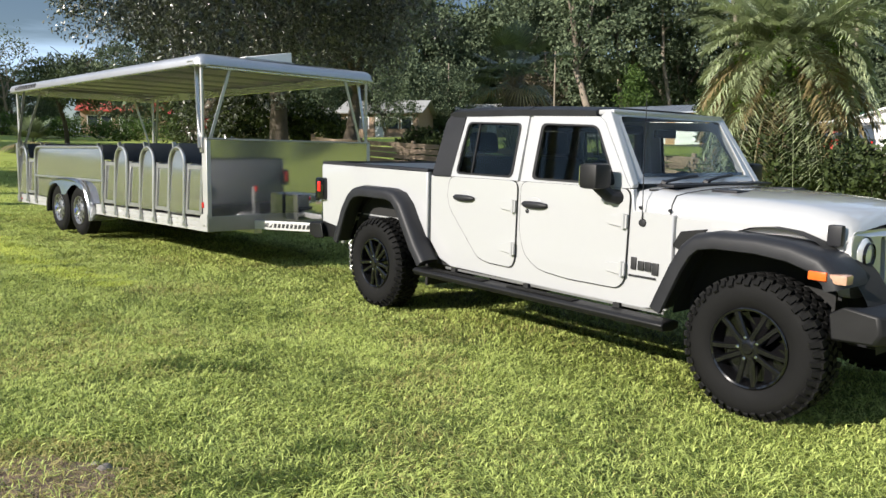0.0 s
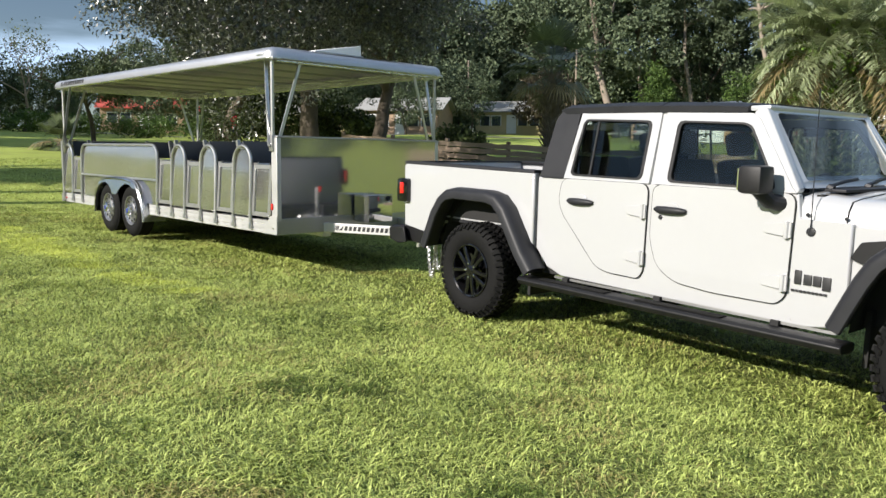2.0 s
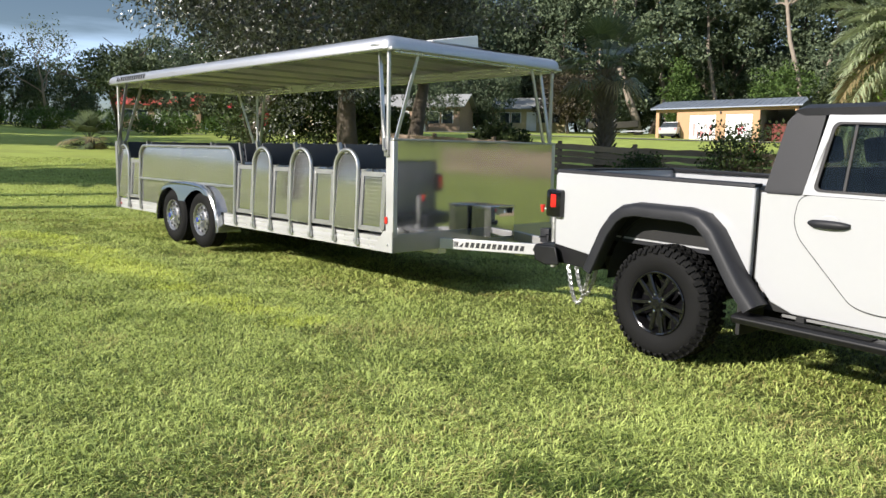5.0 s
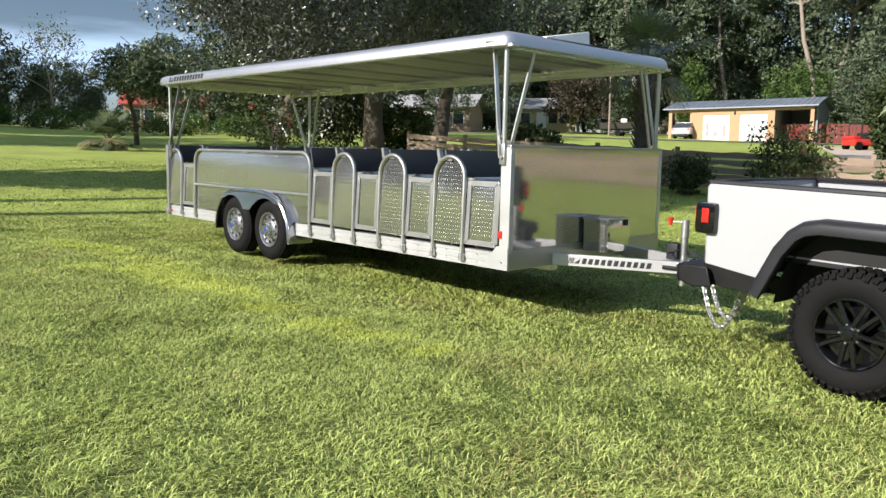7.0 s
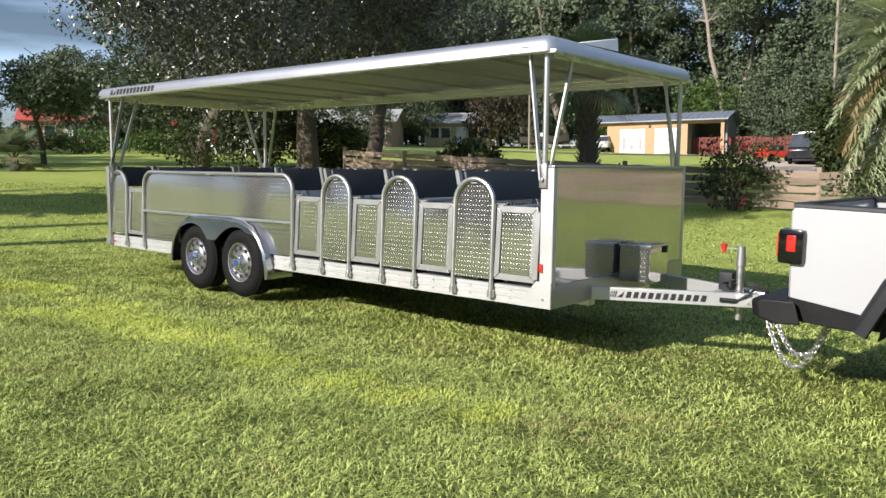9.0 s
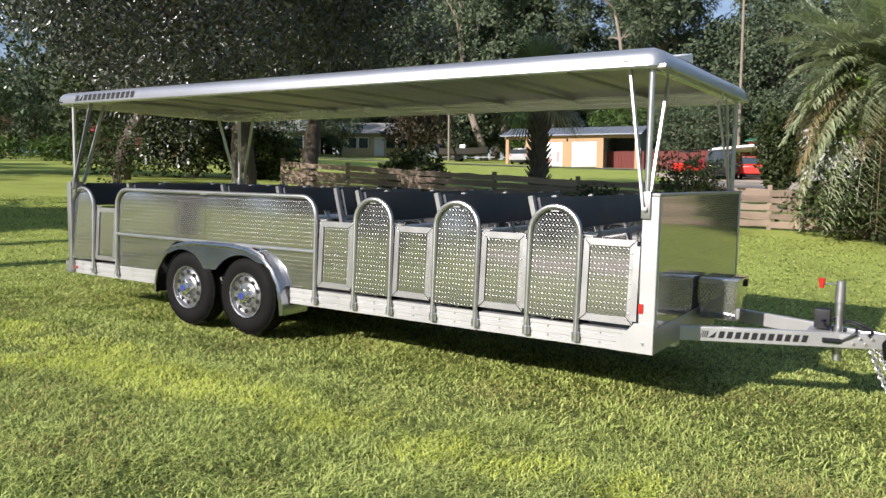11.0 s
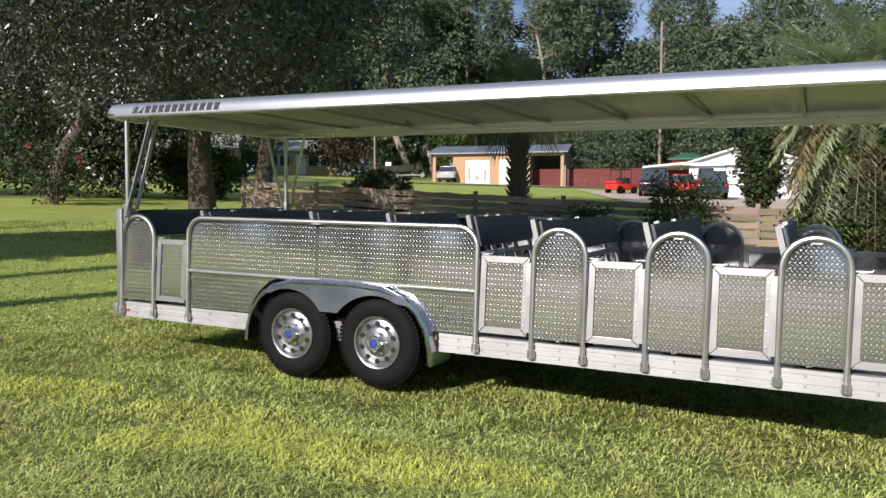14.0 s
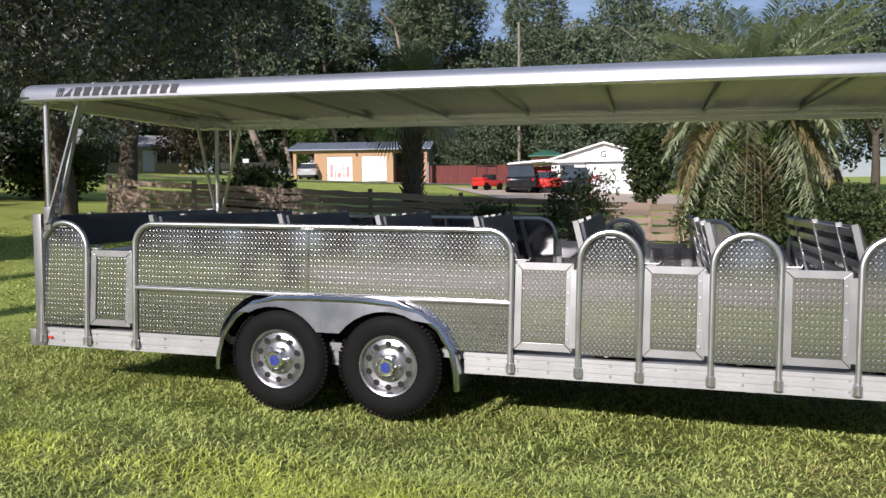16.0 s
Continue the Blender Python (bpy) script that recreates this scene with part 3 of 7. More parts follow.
for z in (0.936, 0.488):
    part("clip", boxes((-4.43, -4.33, -0.046, -0.032, z, z + 0.010)), STEEL, long_panel)

# rail bolts
rail_x = list(np.arange(-3.1, -0.3, 0.197)) + list(np.arange(-6.45, -5.2, 0.3))
spread("rail_bolt", lathe(bmesh.new(), ((0, -0.007), (0.006, -0.006), (0.009, 0)), 8), STEEL, trailer, [Matrix.Translation((x, 0.005, z)) for x in rail_x for z in (0.04, 0.104)])

# fender: curled arch with a scalloped plate between the wheels
fender = part("fender", bmesh.new(), ALU, trailer, "polished twin-wheel fender with scalloped centre plate")
bm = bmesh.new()
secs = []
for i, p in enumerate(FEN):
    a, b = Vector(FEN[max(0, i - 1)]), Vector(FEN[min(len(FEN) - 1, i + 1)])
    n = Vector((-(b - a).y, (b - a).x)).normalized()
    q = Vector(p)
    secs.append([Vector((q.x + n.x * o, y, q.y + n.y * o)) for y, o in ((0.24, 0.0), (-0.055, 0.012), (-0.085, 0.006), (-0.098, -0.012), (-0.092, -0.03), (-0.080, -0.03), (-0.07, -0.006), (0.24, -0.012))])
skin(bm, secs)
part("fender_arch", bm, POLISH, fender)
bm = bmesh.new()
sc = [(-4.88, 0.36)]
for cx, a0, a1 in ((-4.603, 118, 38), (-3.782, 142, 62)):
    for a in np.linspace(a0, a1, 9):
        sc.append((cx + 0.415 * math.cos(radians(a)), -0.012 + 0.415 * math.sin(radians(a))))
sc += [(-3.46, 0.34), (-3.545, 0.395), (-3.735, 0.452), (-3.97, 0.472), (-4.35, 0.472), (-4.59, 0.462), (-4.78, 0.418)]
plate(bm, sc, [], 0.006, lambda u, v, w: Vector((u, -0.088 + w - 0.15 * (0.472 - v), v)))
part("centre_plate", bm, POLISH, fender)
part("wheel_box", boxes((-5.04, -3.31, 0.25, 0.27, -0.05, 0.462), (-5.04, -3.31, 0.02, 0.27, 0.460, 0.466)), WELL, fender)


SILVER_RIM = surf("silver_rim", (0.34, 0.34, 0.35), 0.30, 0.85, 0.10, 8, 60, 0.02)


def trailer_wheel(cx, y, flip):
    m = Matrix.Translation((cx, y, 0.024)) @ Matrix.Diagonal((0.99, 1, 0.99, 1)) @ (pose(0, 0, 0, 0, 0, 180) if flip else Matrix())
    wheel = part("wheel", bmesh.new(), STEEL, trailer, "trailer wheel with silver vented rim", m=m)
    prof = [(0.205, 0.02), (0.215, 0.0), (0.24, -0.010), (0.29, -0.014), (0.322, -0.006), (0.345, 0.012), (0.358, 0.030), (0.360, 0.058), (0.3545, 0.060), (0.3545, 0.068), (0.363, 0.070), (0.366, 0.098), (0.359, 0.100), (0.359, 0.109), (0.366, 0.111), (0.363, 0.140), (0.3545, 0.142), (0.3545, 0.150), (0.360, 0.152), (0.358, 0.18), (0.345, 0.198), (0.29, 0.214), (0.21, 0.20)]
    bm = lathe(bmesh.new(), prof, 64)
    for i in range(72):
        a = 2 * math.pi * i / 72
        for yy in (0.036, 0.174):
            mm = pose(0, 0, 0, 0, -math.degrees(a), 0) @ Matrix.Translation((0.359, yy, 0)) @ pose(0, 0, 0, 0, 0, 30 if yy < 0.1 else -30)
            box(bm, -0.012, 0.006, -0.020, 0.020, -0.010, 0.010, m=mm)
    part("tyre", bm, RUBBER, wheel, "black ribbed trailer tyre")
    rim = lathe(bmesh.new(), [(0.207, 0.16), (0.198, 0.05), (0.206, 0.006), (0.213, -0.002), (0.210, -0.010), (0.198, -0.006), (0.190, 0.014), (0.182, 0.022), (0.150, 0.010), (0.118, 0.016), (0.095, 0.004), (0.070, 0.000), (0, 0.0)], 48)
    part("rim", rim, SILVER_RIM, wheel)
    ring = lambda n, k, r, y: [Matrix.Translation((r * math.cos(2 * math.pi * (i + k) / n), y, r * math.sin(2 * math.pi * (i + k) / n))) for i in range(n)]
    # black discs stand in for the dark inside of the vent holes
    spread("rim_hole", lathe(bmesh.new(), ((0.022, 0.0), (0.019, 0.004), (0, 0.004)), 14), WELL, wheel, ring(10, 0.5, 0.151, 0.0055), "black disc in place of a shaded vent hole")
    hub = lathe(bmesh.new(), ((0.066, 0.004), (0.064, -0.045), (0.056, -0.057), (0, -0.058)), 24)
    hub = part("hub_cap", hub, CHROME, wheel, "chrome hub cap with blue emblem disc")
    part("emblem", lathe(bmesh.new(), ((0, -0.0615), (0.036, -0.061), (0.038, -0.057)), 20), BLUE, hub)
    spread("lug_nut", lathe(bmesh.new(), ((0.0125, 0.004), (0.0125, -0.026), (0.006, -0.033), (0, -0.033)), 6), CHROME, wheel, ring(6, 0.0, 0.086, 0.0))
    return wheel


for cx in (-4.603, -3.782):
    trailer_wheel(cx, -0.045, False)
    trailer_wheel(cx, W + 0.045, True)
part("axle", bar([(-4.603, 0.15, -0.08), (-4.603, W - 0.15, -0.08)], 0.04), WELL, trailer)
part("axle", bar([(-3.782, 0.15, -0.08), (-3.782, W - 0.15, -0.08)], 0.04), WELL, trailer)

# far side, seen through the openings
far_y = W + 0.0
for ob in [c for c in trailer.children if c.name.split(".")[0] in ("arch_panel", "gate", "long_panel", "fender")]:
    p = ob.matrix_basis.translation
    # a half turn about the middle of the trailer's width, keeping each one's own stretch of length
    if ob.name.startswith("arch_panel"):
        again(ob, Matrix.Translation((p.x, far_y + 0.022, 0)))
    elif ob.name.startswith("gate"):
        again(ob, Matrix.Translation((p.x, far_y + 0.012, 0)))
    else:
        again(ob, Matrix.Translation((-8.741, far_y, 0)) @ pose(0, 0, 0, 0, 0, 180) if ob.name.startswith("long_panel") else Matrix.Translation((-8.347, far_y, 0)) @ pose(0, 0, 0, 0, 0, 180))

# roof: curled edge all round, ribbed lining below, slight crown
RX0, RX1, RY0, RY1 = -6.76, 0.035, -0.075, W + 0.075
roof = part("roof", bmesh.new(), ROOF, trailer, "silver aluminium roof with a rounded edge")
prof = [(0.030, 1.880), (0.0, 1.870), (-0.006, 1.880), (-0.004, 1.923), (0.010, 1.958), (0.040, 1.986), (0.085, 2.002), (0.25, 2.016), (0.60, 2.034), (1.0, 2.042)]
secs = []
for d, z in prof:
    x0, x1, y0, y1 = RX0 + d, RX1 - d, RY0 + d, RY1 - d
    r = max(0.004, 0.10 - d) if d < 0.09 else 0.02
    secs.append([Vector((u, v, z)) for u, v in rounded(x0, x1, y0, y1, r, 4)])
bm = bmesh.new()
skin(bm, secs, caps=False)
bm.faces.new([v for v in bm.verts[-24:]])
bmesh.ops.recalc_face_normals(bm, faces=bm.faces)
part("roof_shell", bm, ROOF, roof)
bm = bmesh.new()
xs = np.linspace(RX0 + 0.04, RX1 - 0.04, 240)
secs = []
for i, x in enumerate(xs):
    z = 1.951 + 0.006 * (1 if (i // 3) % 2 else 0)
    secs.append([Vector((x, RY0 + 0.09, z)), Vector((x, RY0 + 0.35, z + 0.03)), Vector((x, W / 2, z + 0.04)), Vector((x, RY1 - 0.35, z + 0.03)), Vector((x, RY1 - 0.09, z))])
skin(bm, secs, closed=False)
part("lining", bm, CEIL, roof, "pale ribbed aluminium ceiling sheet")
bm = bmesh.new()
for y0, y1, z0 in ((RY0 + 0.03, RY0 + 0.10, 1.874), (RY1 - 0.10, RY1 - 0.03, 1.852), (RY1 - 0.125, RY1 - 0.10, 1.895), (RY1 - 0.150, RY1 - 0.125, 1.935)):
    box(bm, RX0 + 0.05, RX1 - 0.05, y0, y1, z0, 1.962)
for x0, x1 in ((RX0 + 0.03, RX0 + 0.10), (RX1 - 0.10, RX1 - 0.03)):
    box(bm, x0, x1, RY0 + 0.1, RY1 - 0.1, 1.852, 1.962)
part("edge_beam", bm, BEAM, roof)
rib = part("rib", boxes((-0.014, 0.014, RY0 + 0.1, RY1 - 0.1, 1.930, 1.958)), ALU, roof, m=Matrix.Translation((-0.85, 0, 0)))
for i in range(1, 8):
    again(rib, Matrix.Translation((-0.85 - 0.79 * i, 0, 0)))
for x, y in ((-6.56, 0.0), (-6.56, W), (-0.05, 0.0), (-0.05, W)):
    part("corner_bracket", boxes((x - 0.10, x + 0.10, y - 0.05, y + 0.05, 1.863, 1.890), bevel=0.004), STEEL, roof)

# roof unit with a white cover
unit = part("roof_vent", skin(bmesh.new(), [[Vector((-0.66, y, 2.022)), Vector((-0.14, y, 2.022)), Vector((-0.15, y, z)), Vector((-0.65, y, z))] for y, z in ((0.62, 2.036), (1.27, 2.150))]), WHITE, trailer, "white roof vent with a raised lid", bevel=0.008)
part("unit_base", boxes((-0.68, -0.12, 0.60, 1.29, 2.005, 2.026), bevel=0.004), ALU, unit)

# corner posts and struts
def post_set(x, y, sx, sy):
    o = Vector((x, y, 0))
    P = lambda a, b, c: (x + a * sx, y + b * sy, c)
    part("roof_post", bar([P(0, 0, 0.93), P(0.0, 0.0, 1.885)], 0.021, 12), TUBE, trailer)
    part("strut", bar([P(-0.01, -0.035, 0.955), P(-0.155, 0.02, 1.88)], 0.0, flat=(0.019, 0.007)), TUBE, trailer)
    part("strut", bar([P(-0.01, 0.085, 1.02), P(0.0, 0.36, 1.88)], 0.0, flat=(0.017, 0.008)), TUBE, trailer)
    bm = boxes((x - 0.03, x + 0.03, y - 0.028, y + 0.028, 0.90, 1.075), bevel=0.004)
    lathe(bm, ((0, -0.02), (0.014, -0.018), (0.016, 0.0)), 10, Matrix.Translation(P(-0.0, -0.03, 0.96)) @ pose(0, 0, 0, 0, 0, 0 if sy > 0 else 180))
    part("post_foot", bm, ALU, trailer)


post_set(-0.05, 0.0, 1, 1)
post_set(-0.05, W, 1, -1)
post_set(-6.545, 0.0, -1.9, 1)
post_set(-6.545, W, -1.9, -1)
for y in (0.0, W):
    part("rear_post", boxes((-6.675, -6.60, y - 0.03, y + 0.03, 0.0, 1.02), bevel=0.005), ALU, trailer)
    part("rear_bumper", boxes((-6.735, -6.678, y - 0.028, y + 0.028, 0.0, 0.13), bevel=0.006), ALU, trailer)

# benches facing forward: black padded back, slatted rear, seat
def bench(x, y0, y1):
    b = part("bench", bmesh.new(), VINYL, trailer, "bench with black padded back on aluminium uprights", m=Matrix.Translation((x, 0, 0)))
    lean = pose(0, 0, 0, 0, -14, 0)
    bm = bmesh.new()
    box(bm, 0.012, 0.040, y0 + 0.06, y1 - 0.03, -0.235, 0.02, bevel=0.006)
    part("back_pad", bm, VINYL, b, m=Matrix.Translation((0, 0, 0.985)) @ lean)
    spread("upright", boxes((-0.022, 0.014, -0.02, 0.02, -0.86, 0.040)), ALU, b, [Matrix.Translation((0, y, 0.985)) @ lean for y in (y0 + 0.02, y0 + 0.42, (y0 + y1) / 2, y1 - 0.42, y1 - 0.02)])
    slat = part("slat", boxes((-0.016, 0.010, y0 + 0.05, y1 - 0.05, -0.025, 0.025), bevel=0.003), TUBE, b, m=Matrix.Translation((-0.0, 0, 0.975)) @ lean)
    for k in (1, 2, 3):
        again(slat, Matrix.Translation((0.024 * k, 0, 0.975 - 0.095 * k)) @ lean)
    part("seat", boxes((0.10, 0.50, y0 + 0.04, y1 - 0.04, 0.52, 0.57), bevel=0.012), VINYL, b)
    part("seat_base", boxes((0.12, 0.16, y0 + 0.06, y1 - 0.06, 0.14, 0.52), (0.44, 0.47, y0 + 0.06, y1 - 0.06, 0.14, 0.52)), ALU, b)


for i, (y0, y1) in enumerate(((0.06, W - 0.04), (0.06, W - 0.04), (0.06, W - 0.04), (0.70, W - 0.3), (0.70, W - 0.3), (0.70, W - 0.3), (0.06, W - 0.04))):
    bench((-0.92, -1.74, -2.54, -3.34, -4.12, -4.95, -5.68)[i], y0, y1)
bench(-6.56, 0.06, W - 0.04)

# drawbar
def beam(a, b, z0, z1, w):
    a, b = Vector(a), Vector(b)
    d = (b - a).normalized()
    n = Vector((-d.y, d.x)) * w / 2
    bm = bmesh.new()
    loop = [a + n, b + n, b - n, a - n]
    skin(bm, [[Vector((p.x, p.y, z)) for p in loop] for z in (z0, z1)])
    return bm


A0, A1 = (-0.45, 0.42), (1.30, 1.18)
part("drawbar", beam(A0, A1, 0.0, 0.105, 0.055), RAIL, trailer, bevel=0.006)
part("drawbar", beam((A0[0], 2 * 1.19 - A0[1]), (A1[0], 2 * 1.19 - A1[1]), 0.0, 0.105, 0.055), RAIL, trailer, bevel=0.006)
part("drawbar_cross", boxes((0.80, 0.95, 1.0, 1.46, 0.02, 0.085), bevel=0.004), RAIL, trailer)
coupler = part("coupler", boxes((1.02, 1.36, 1.19, 1.27, 0.0, 0.075), bevel=0.012), STEEL, trailer, "steel ball coupler")
part("coupler_nose", lathe(bmesh.new(), ((0, 0.06), (0.035, 0.055), (0.048, 0.03), (0.05, -0.02), (0, -0.02)), 18, Matrix.Translation((1.38, 1.19, 0.015)) @ pose(0, 0, 0, 90)), STEEL, coupler)
part("coupler_lever", bar([(1.10, 1.19, 0.085), (1.22, 1.19, 0.11), (1.30, 1.19, 0.10)], 0.010, 8), STEEL, coupler)
# plain dark shapes for the maker's lettering on the right-hand beam
d = (Vector(A1) - Vector(A0)).normalized()
ang = math.degrees(math.atan2(d.y, d.x))


def brand_mark(length, h, m, letters=11):
    """Slanted stripes, a wedge and a row of letter-sized blocks, in the x-z plane."""
    mark = part("brand_mark", bmesh.new(), INK, trailer, "dark printed brand mark", m=m)
    s = 0.25 * h
    q = lambda name, x, w: part(name, plate(bmesh.new(), [(x, 0), (x + w, 0), (x + w + s, h), (x + s, h)], [], 0.0012, lambda u, v, k: Vector((u, -k, v))), INK, mark)
    x = 0.0
    for w in (0.05, 0.07, 0.09, 0.11):
        q("stripe", x, w * h * 1.6)
        x += w * h * 1.6 + 0.13 * h
    part("wedge", plate(bmesh.new(), [(x, 0), (x + 0.9 * h, 0), (x + 1.25 * h, h), (x + 0.75 * h, 0.55 * h)], [], 0.0012, lambda u, v, k: Vector((u, -k, v))), INK, mark)
    x += 1.4 * h
    lw = (length - x) / letters
    for i in range(letters):
        q("block", x + i * lw, lw * 0.66)


p0 = Vector(A0) + d * 0.66
brand_mark(0.74, 0.05, Matrix.Translation((p0.x, p0.y, 0.028)) @ pose(0, 0, 0, 0, 0, ang) @ Matrix.Translation((0, -0.029, 0)))
brand_mark(1.05, 0.064, Matrix.Translation((-6.38, RY0 - 0.0085, 1.898)) @ pose(0, 0, 0, -8))
part("maker_plate", boxes((-0.22, -0.08, RY0 - 0.009, RY0 + 0.004, 1.906, 1.926), bevel=0.003), STEEL, trailer)
part("maker_plate", boxes((-6.72, -6.62, RY0 - 0.009, RY0 + 0.004, 1.886, 1.902), bevel=0.003), INK, trailer)
# bolted end plate of the beam
pe = Vector(A0) + d * 1.60
ep = part("end_plate", boxes((0, 0.30, -0.036, -0.0285, 0.004, 0.100), bevel=0.003), RAIL, trailer, m=Matrix.Translation((pe.x, pe.y, 0)) @ pose(0, 0, 0, 0, 0, ang))
spread("bolt", lathe(bmesh.new(), ((0, -0.012), (0.009, -0.011), (0.011, 0)), 8), STEEL, ep, [Matrix.Translation((x, -0.036, z)) for x, z in ((0.05, 0.072), (0.085, 0.035), (0.13, 0.072), (0.165, 0.035), (0.21, 0.072))])
# loose cable loops over the beams
bm = bmesh.new()
for r, h, o in ((0.16, 0.05, 0.0), (0.13, 0.075, 0.03)):
    tube(bm, [(1.06 + o + r * math.cos(q), 1.12 + 0.7 * r * math.sin(q), 0.115 + h * math.sin(q / 2)) for q in np.linspace(-0.5, 3.6, 15)], 0.0075, 7)
part("cable_loop", bm, BLACK_PLASTIC, trailer)
# cable plug on the beam
bm = bmesh.new()
p1 = Vector(A0) + d * 1.50
tube(bm, [(p1.x, p1.y - 0.045, 0.055), (p1.x + d.x * 0.12, p1.y + d.y * 0.12 - 0.045, 0.05)], 0.017, 10)
tube(bm, [(p1.x + d.x * 0.12, p1.y + d.y * 0.12 - 0.045, 0.05), (p1.x + 0.2, p1.y + 0.02, 0.11), (1.12, 1.16, 0.13), (1.26, 1.2, 0.11), (1.46, 1.2, 0.08)], 0.008, 8)
part("wiring_plug", bm, BLACK_PLASTIC, trailer)

# tool box on the drawbar
tool_box = part("tool_box", boxes((0.058, 0.328, 1.02, 1.37, 0.106, 0.400), bevel=0.004), MIRROR, trailer, "tread-plate tool box with lid")
part("lid", boxes((0.051, 0.338, 1.01, 1.38, 0.401, 0.419), bevel=0.005), MIRROR, tool_box)
bm = bmesh.new()
tread(bm, [(0.063, 0.115), (0.323, 0.115), (0.323, 0.395), (0.063, 0.395)], y=1.016, rise=0.0005)
part("tread_sheet", bm, (TREAD, TREAD_BAR), tool_box)
part("lock", boxes((0.328, 0.346, 1.28, 1.32, 0.345, 0.40), bevel=0.003), BLACK_PLASTIC, tool_box)

# jack with its crank, and the breakaway battery box
jack = part("jack", bar([(1.0, 1.19, -0.12), (1.0, 1.19, 0.30)], 0.030, 14), STEEL, trailer, "tongue jack with red-gripped crank")
part("jack_head", bar([(1.0, 1.19, 0.30), (1.0, 1.19, 0.455)], [0.036, 0.030], 14), ALU, jack)
part("jack_label", boxes((0.975, 1.01, 1.192, 1.197, 0.35, 0.385)), RED_PAINT, jack)
part("crank", bar([(1.0, 1.19, 0.43), (0.88, 1.15, 0.435)], 0.006, 8), STEEL, jack)
part("grip", bar([(0.88, 1.15, 0.40), (0.88, 1.15, 0.47)], [0.014, 0.026], 10), RED_PAINT, jack, "red crank grip")
part("battery_box", boxes((0.84, 0.945, 1.17, 1.29, 0.10, 0.24), bevel=0.008), BLACK_PLASTIC, trailer, "small black battery box")

# safety chains
def chain(pts, n):
    bm = bmesh.new()
    ps = [Vector(p) for p in pts]
    ls = [0.0]
    for a, b in zip(ps, ps[1:]):
        ls.append(ls[-1] + (b - a).length)

    def at(s):
        for i in range(len(ps) - 1):
            if s <= ls[i + 1]:
                t = (s - ls[i]) / (ls[i + 1] - ls[i])
                return ps[i].lerp(ps[i + 1], t), (ps[i + 1] - ps[i]).normalized()
        return ps[-1], (ps[-1] - ps[-2]).normalized()
    for k in range(n):
        c, dr = at(ls[-1] * (k + 0.5) / n)
        s = dr.cross(Vector((0.3, 1, 0.1))).normalized()
        if k % 2:
            s = dr.cross(s).normalized()
        hl = ls[-1] / n * 0.72
        loop = [c + dr * (hl * math.cos(a)) + s * (0.017 * math.sin(a)) for a in np.linspace(0, 2 * math.pi, 9)]
        tube(bm, loop, 0.0064, 6, caps=False)
    return bm


sag = lambda a, b, dz, n=14: [Vector(a).lerp(Vector(b), i / n) + Vector((0, 0, -dz * 4 * (i / n) * (1 - i / n))) for i in range(n + 1)]
part("safety_chain", chain(sag((1.22, 1.12, 0.0), (1.74, 0.74, 0.0), 0.36), 34), STEEL, trailer, "slack galvanised safety chain")
part("safety_chain", chain(sag((1.26, 1.18, 0.0), (1.74, 0.84, 0.0), 0.29), 28), STEEL, trailer, "slack galvanised safety chain")

# ---- the pickup ----
PICKUP = frame_matrix((-0.049, 7.537, -0.103), (0.6829, -0.7298, -0.031), (0.7297, 0.6835, -0.0165)) @ Matrix.Translation((0, -0.8, 0.6)) @ pose(0, 0, 0, 1.5) @ Matrix.Translation((0, 0.8, -0.6)) @ Matrix.Diagonal((1.03, 1.0, 0.982, 1))
pickup = thing("pickup_truck", "white four-door pickup with black roof, flares and wheels", "pickup truck", PICKUP)


def half(z):
    """Half the body's width at a height."""
    return 0.79 - 0.20 * max(0.0, z - 1.27) - 0.06 * max(0.0, 0.72 - z)


def on_side(s, off=0.0):
    return lambda u, v, w: Vector((u, s * (half(v) + off - w), v))


def side_plate(outer, holes, thick, s, off=0.0):
    return plate(bmesh.new(), outer, holes, thick, on_side(s, off))


def both(name, make, material, label="", parent=None, **kw):
    return [part(name, make(s), material, parent or pickup, label, **kw) for s in (-1, 1)]


# load bed
BED = [(-1.085, 0.715), (-0.62, 0.655), (-0.56, 0.74), (-0.49, 0.92), (-0.40, 1.035), (-0.30, 1.09), (-0.20, 1.105), (0.17, 1.103), (0.28, 1.08), (0.37, 1.0), (0.47, 0.84), (0.578, 0.66), (0.578, 1.292), (-1.075, 1.312), (-1.10, 1.28)]
both("bed_side", lambda s: side_plate(BED, [], 0.055, s, 0.012), WHITE_PAINT, bevel=0.012)
both("bed_rail", lambda s: plate(bmesh.new(), [(-1.09, 1.302), (0.575, 1.284), (0.575, 1.312), (-1.09, 1.332)], [], 0.095, on_side(s, 0.016)), BLACK_PLASTIC, bevel=0.006)
part("tailgate", boxes((-1.115, -1.055, -0.72, 0.72, 0.70, 1.315), bevel=0.012), WHITE_PAINT, pickup)
part("tailgate_cap", boxes((-1.12, -1.05, -0.70, 0.70, 1.316, 1.330), bevel=0.004), BLACK_PLASTIC, pickup)
part("bed_floor", boxes((-1.06, 0.58, -0.73, 0.73, 0.80, 0.83)), BLACK_PLASTIC, pickup)
part("bed_front", boxes((0.535, 0.575, -0.73, 0.73, 0.83, 1.30), bevel=0.008), WHITE_PAINT, pickup)
both("bed_lining", lambda s: boxes((-1.05, 0.53, s * 0.715, s * 0.728, 0.83, 1.28)), WHITE_PAINT)
both("arch_liner", lambda s: boxes((-0.60, 0.57, *sorted((s * 0.7285, s * 0.7345)), 0.845, 1.125)), WELL)
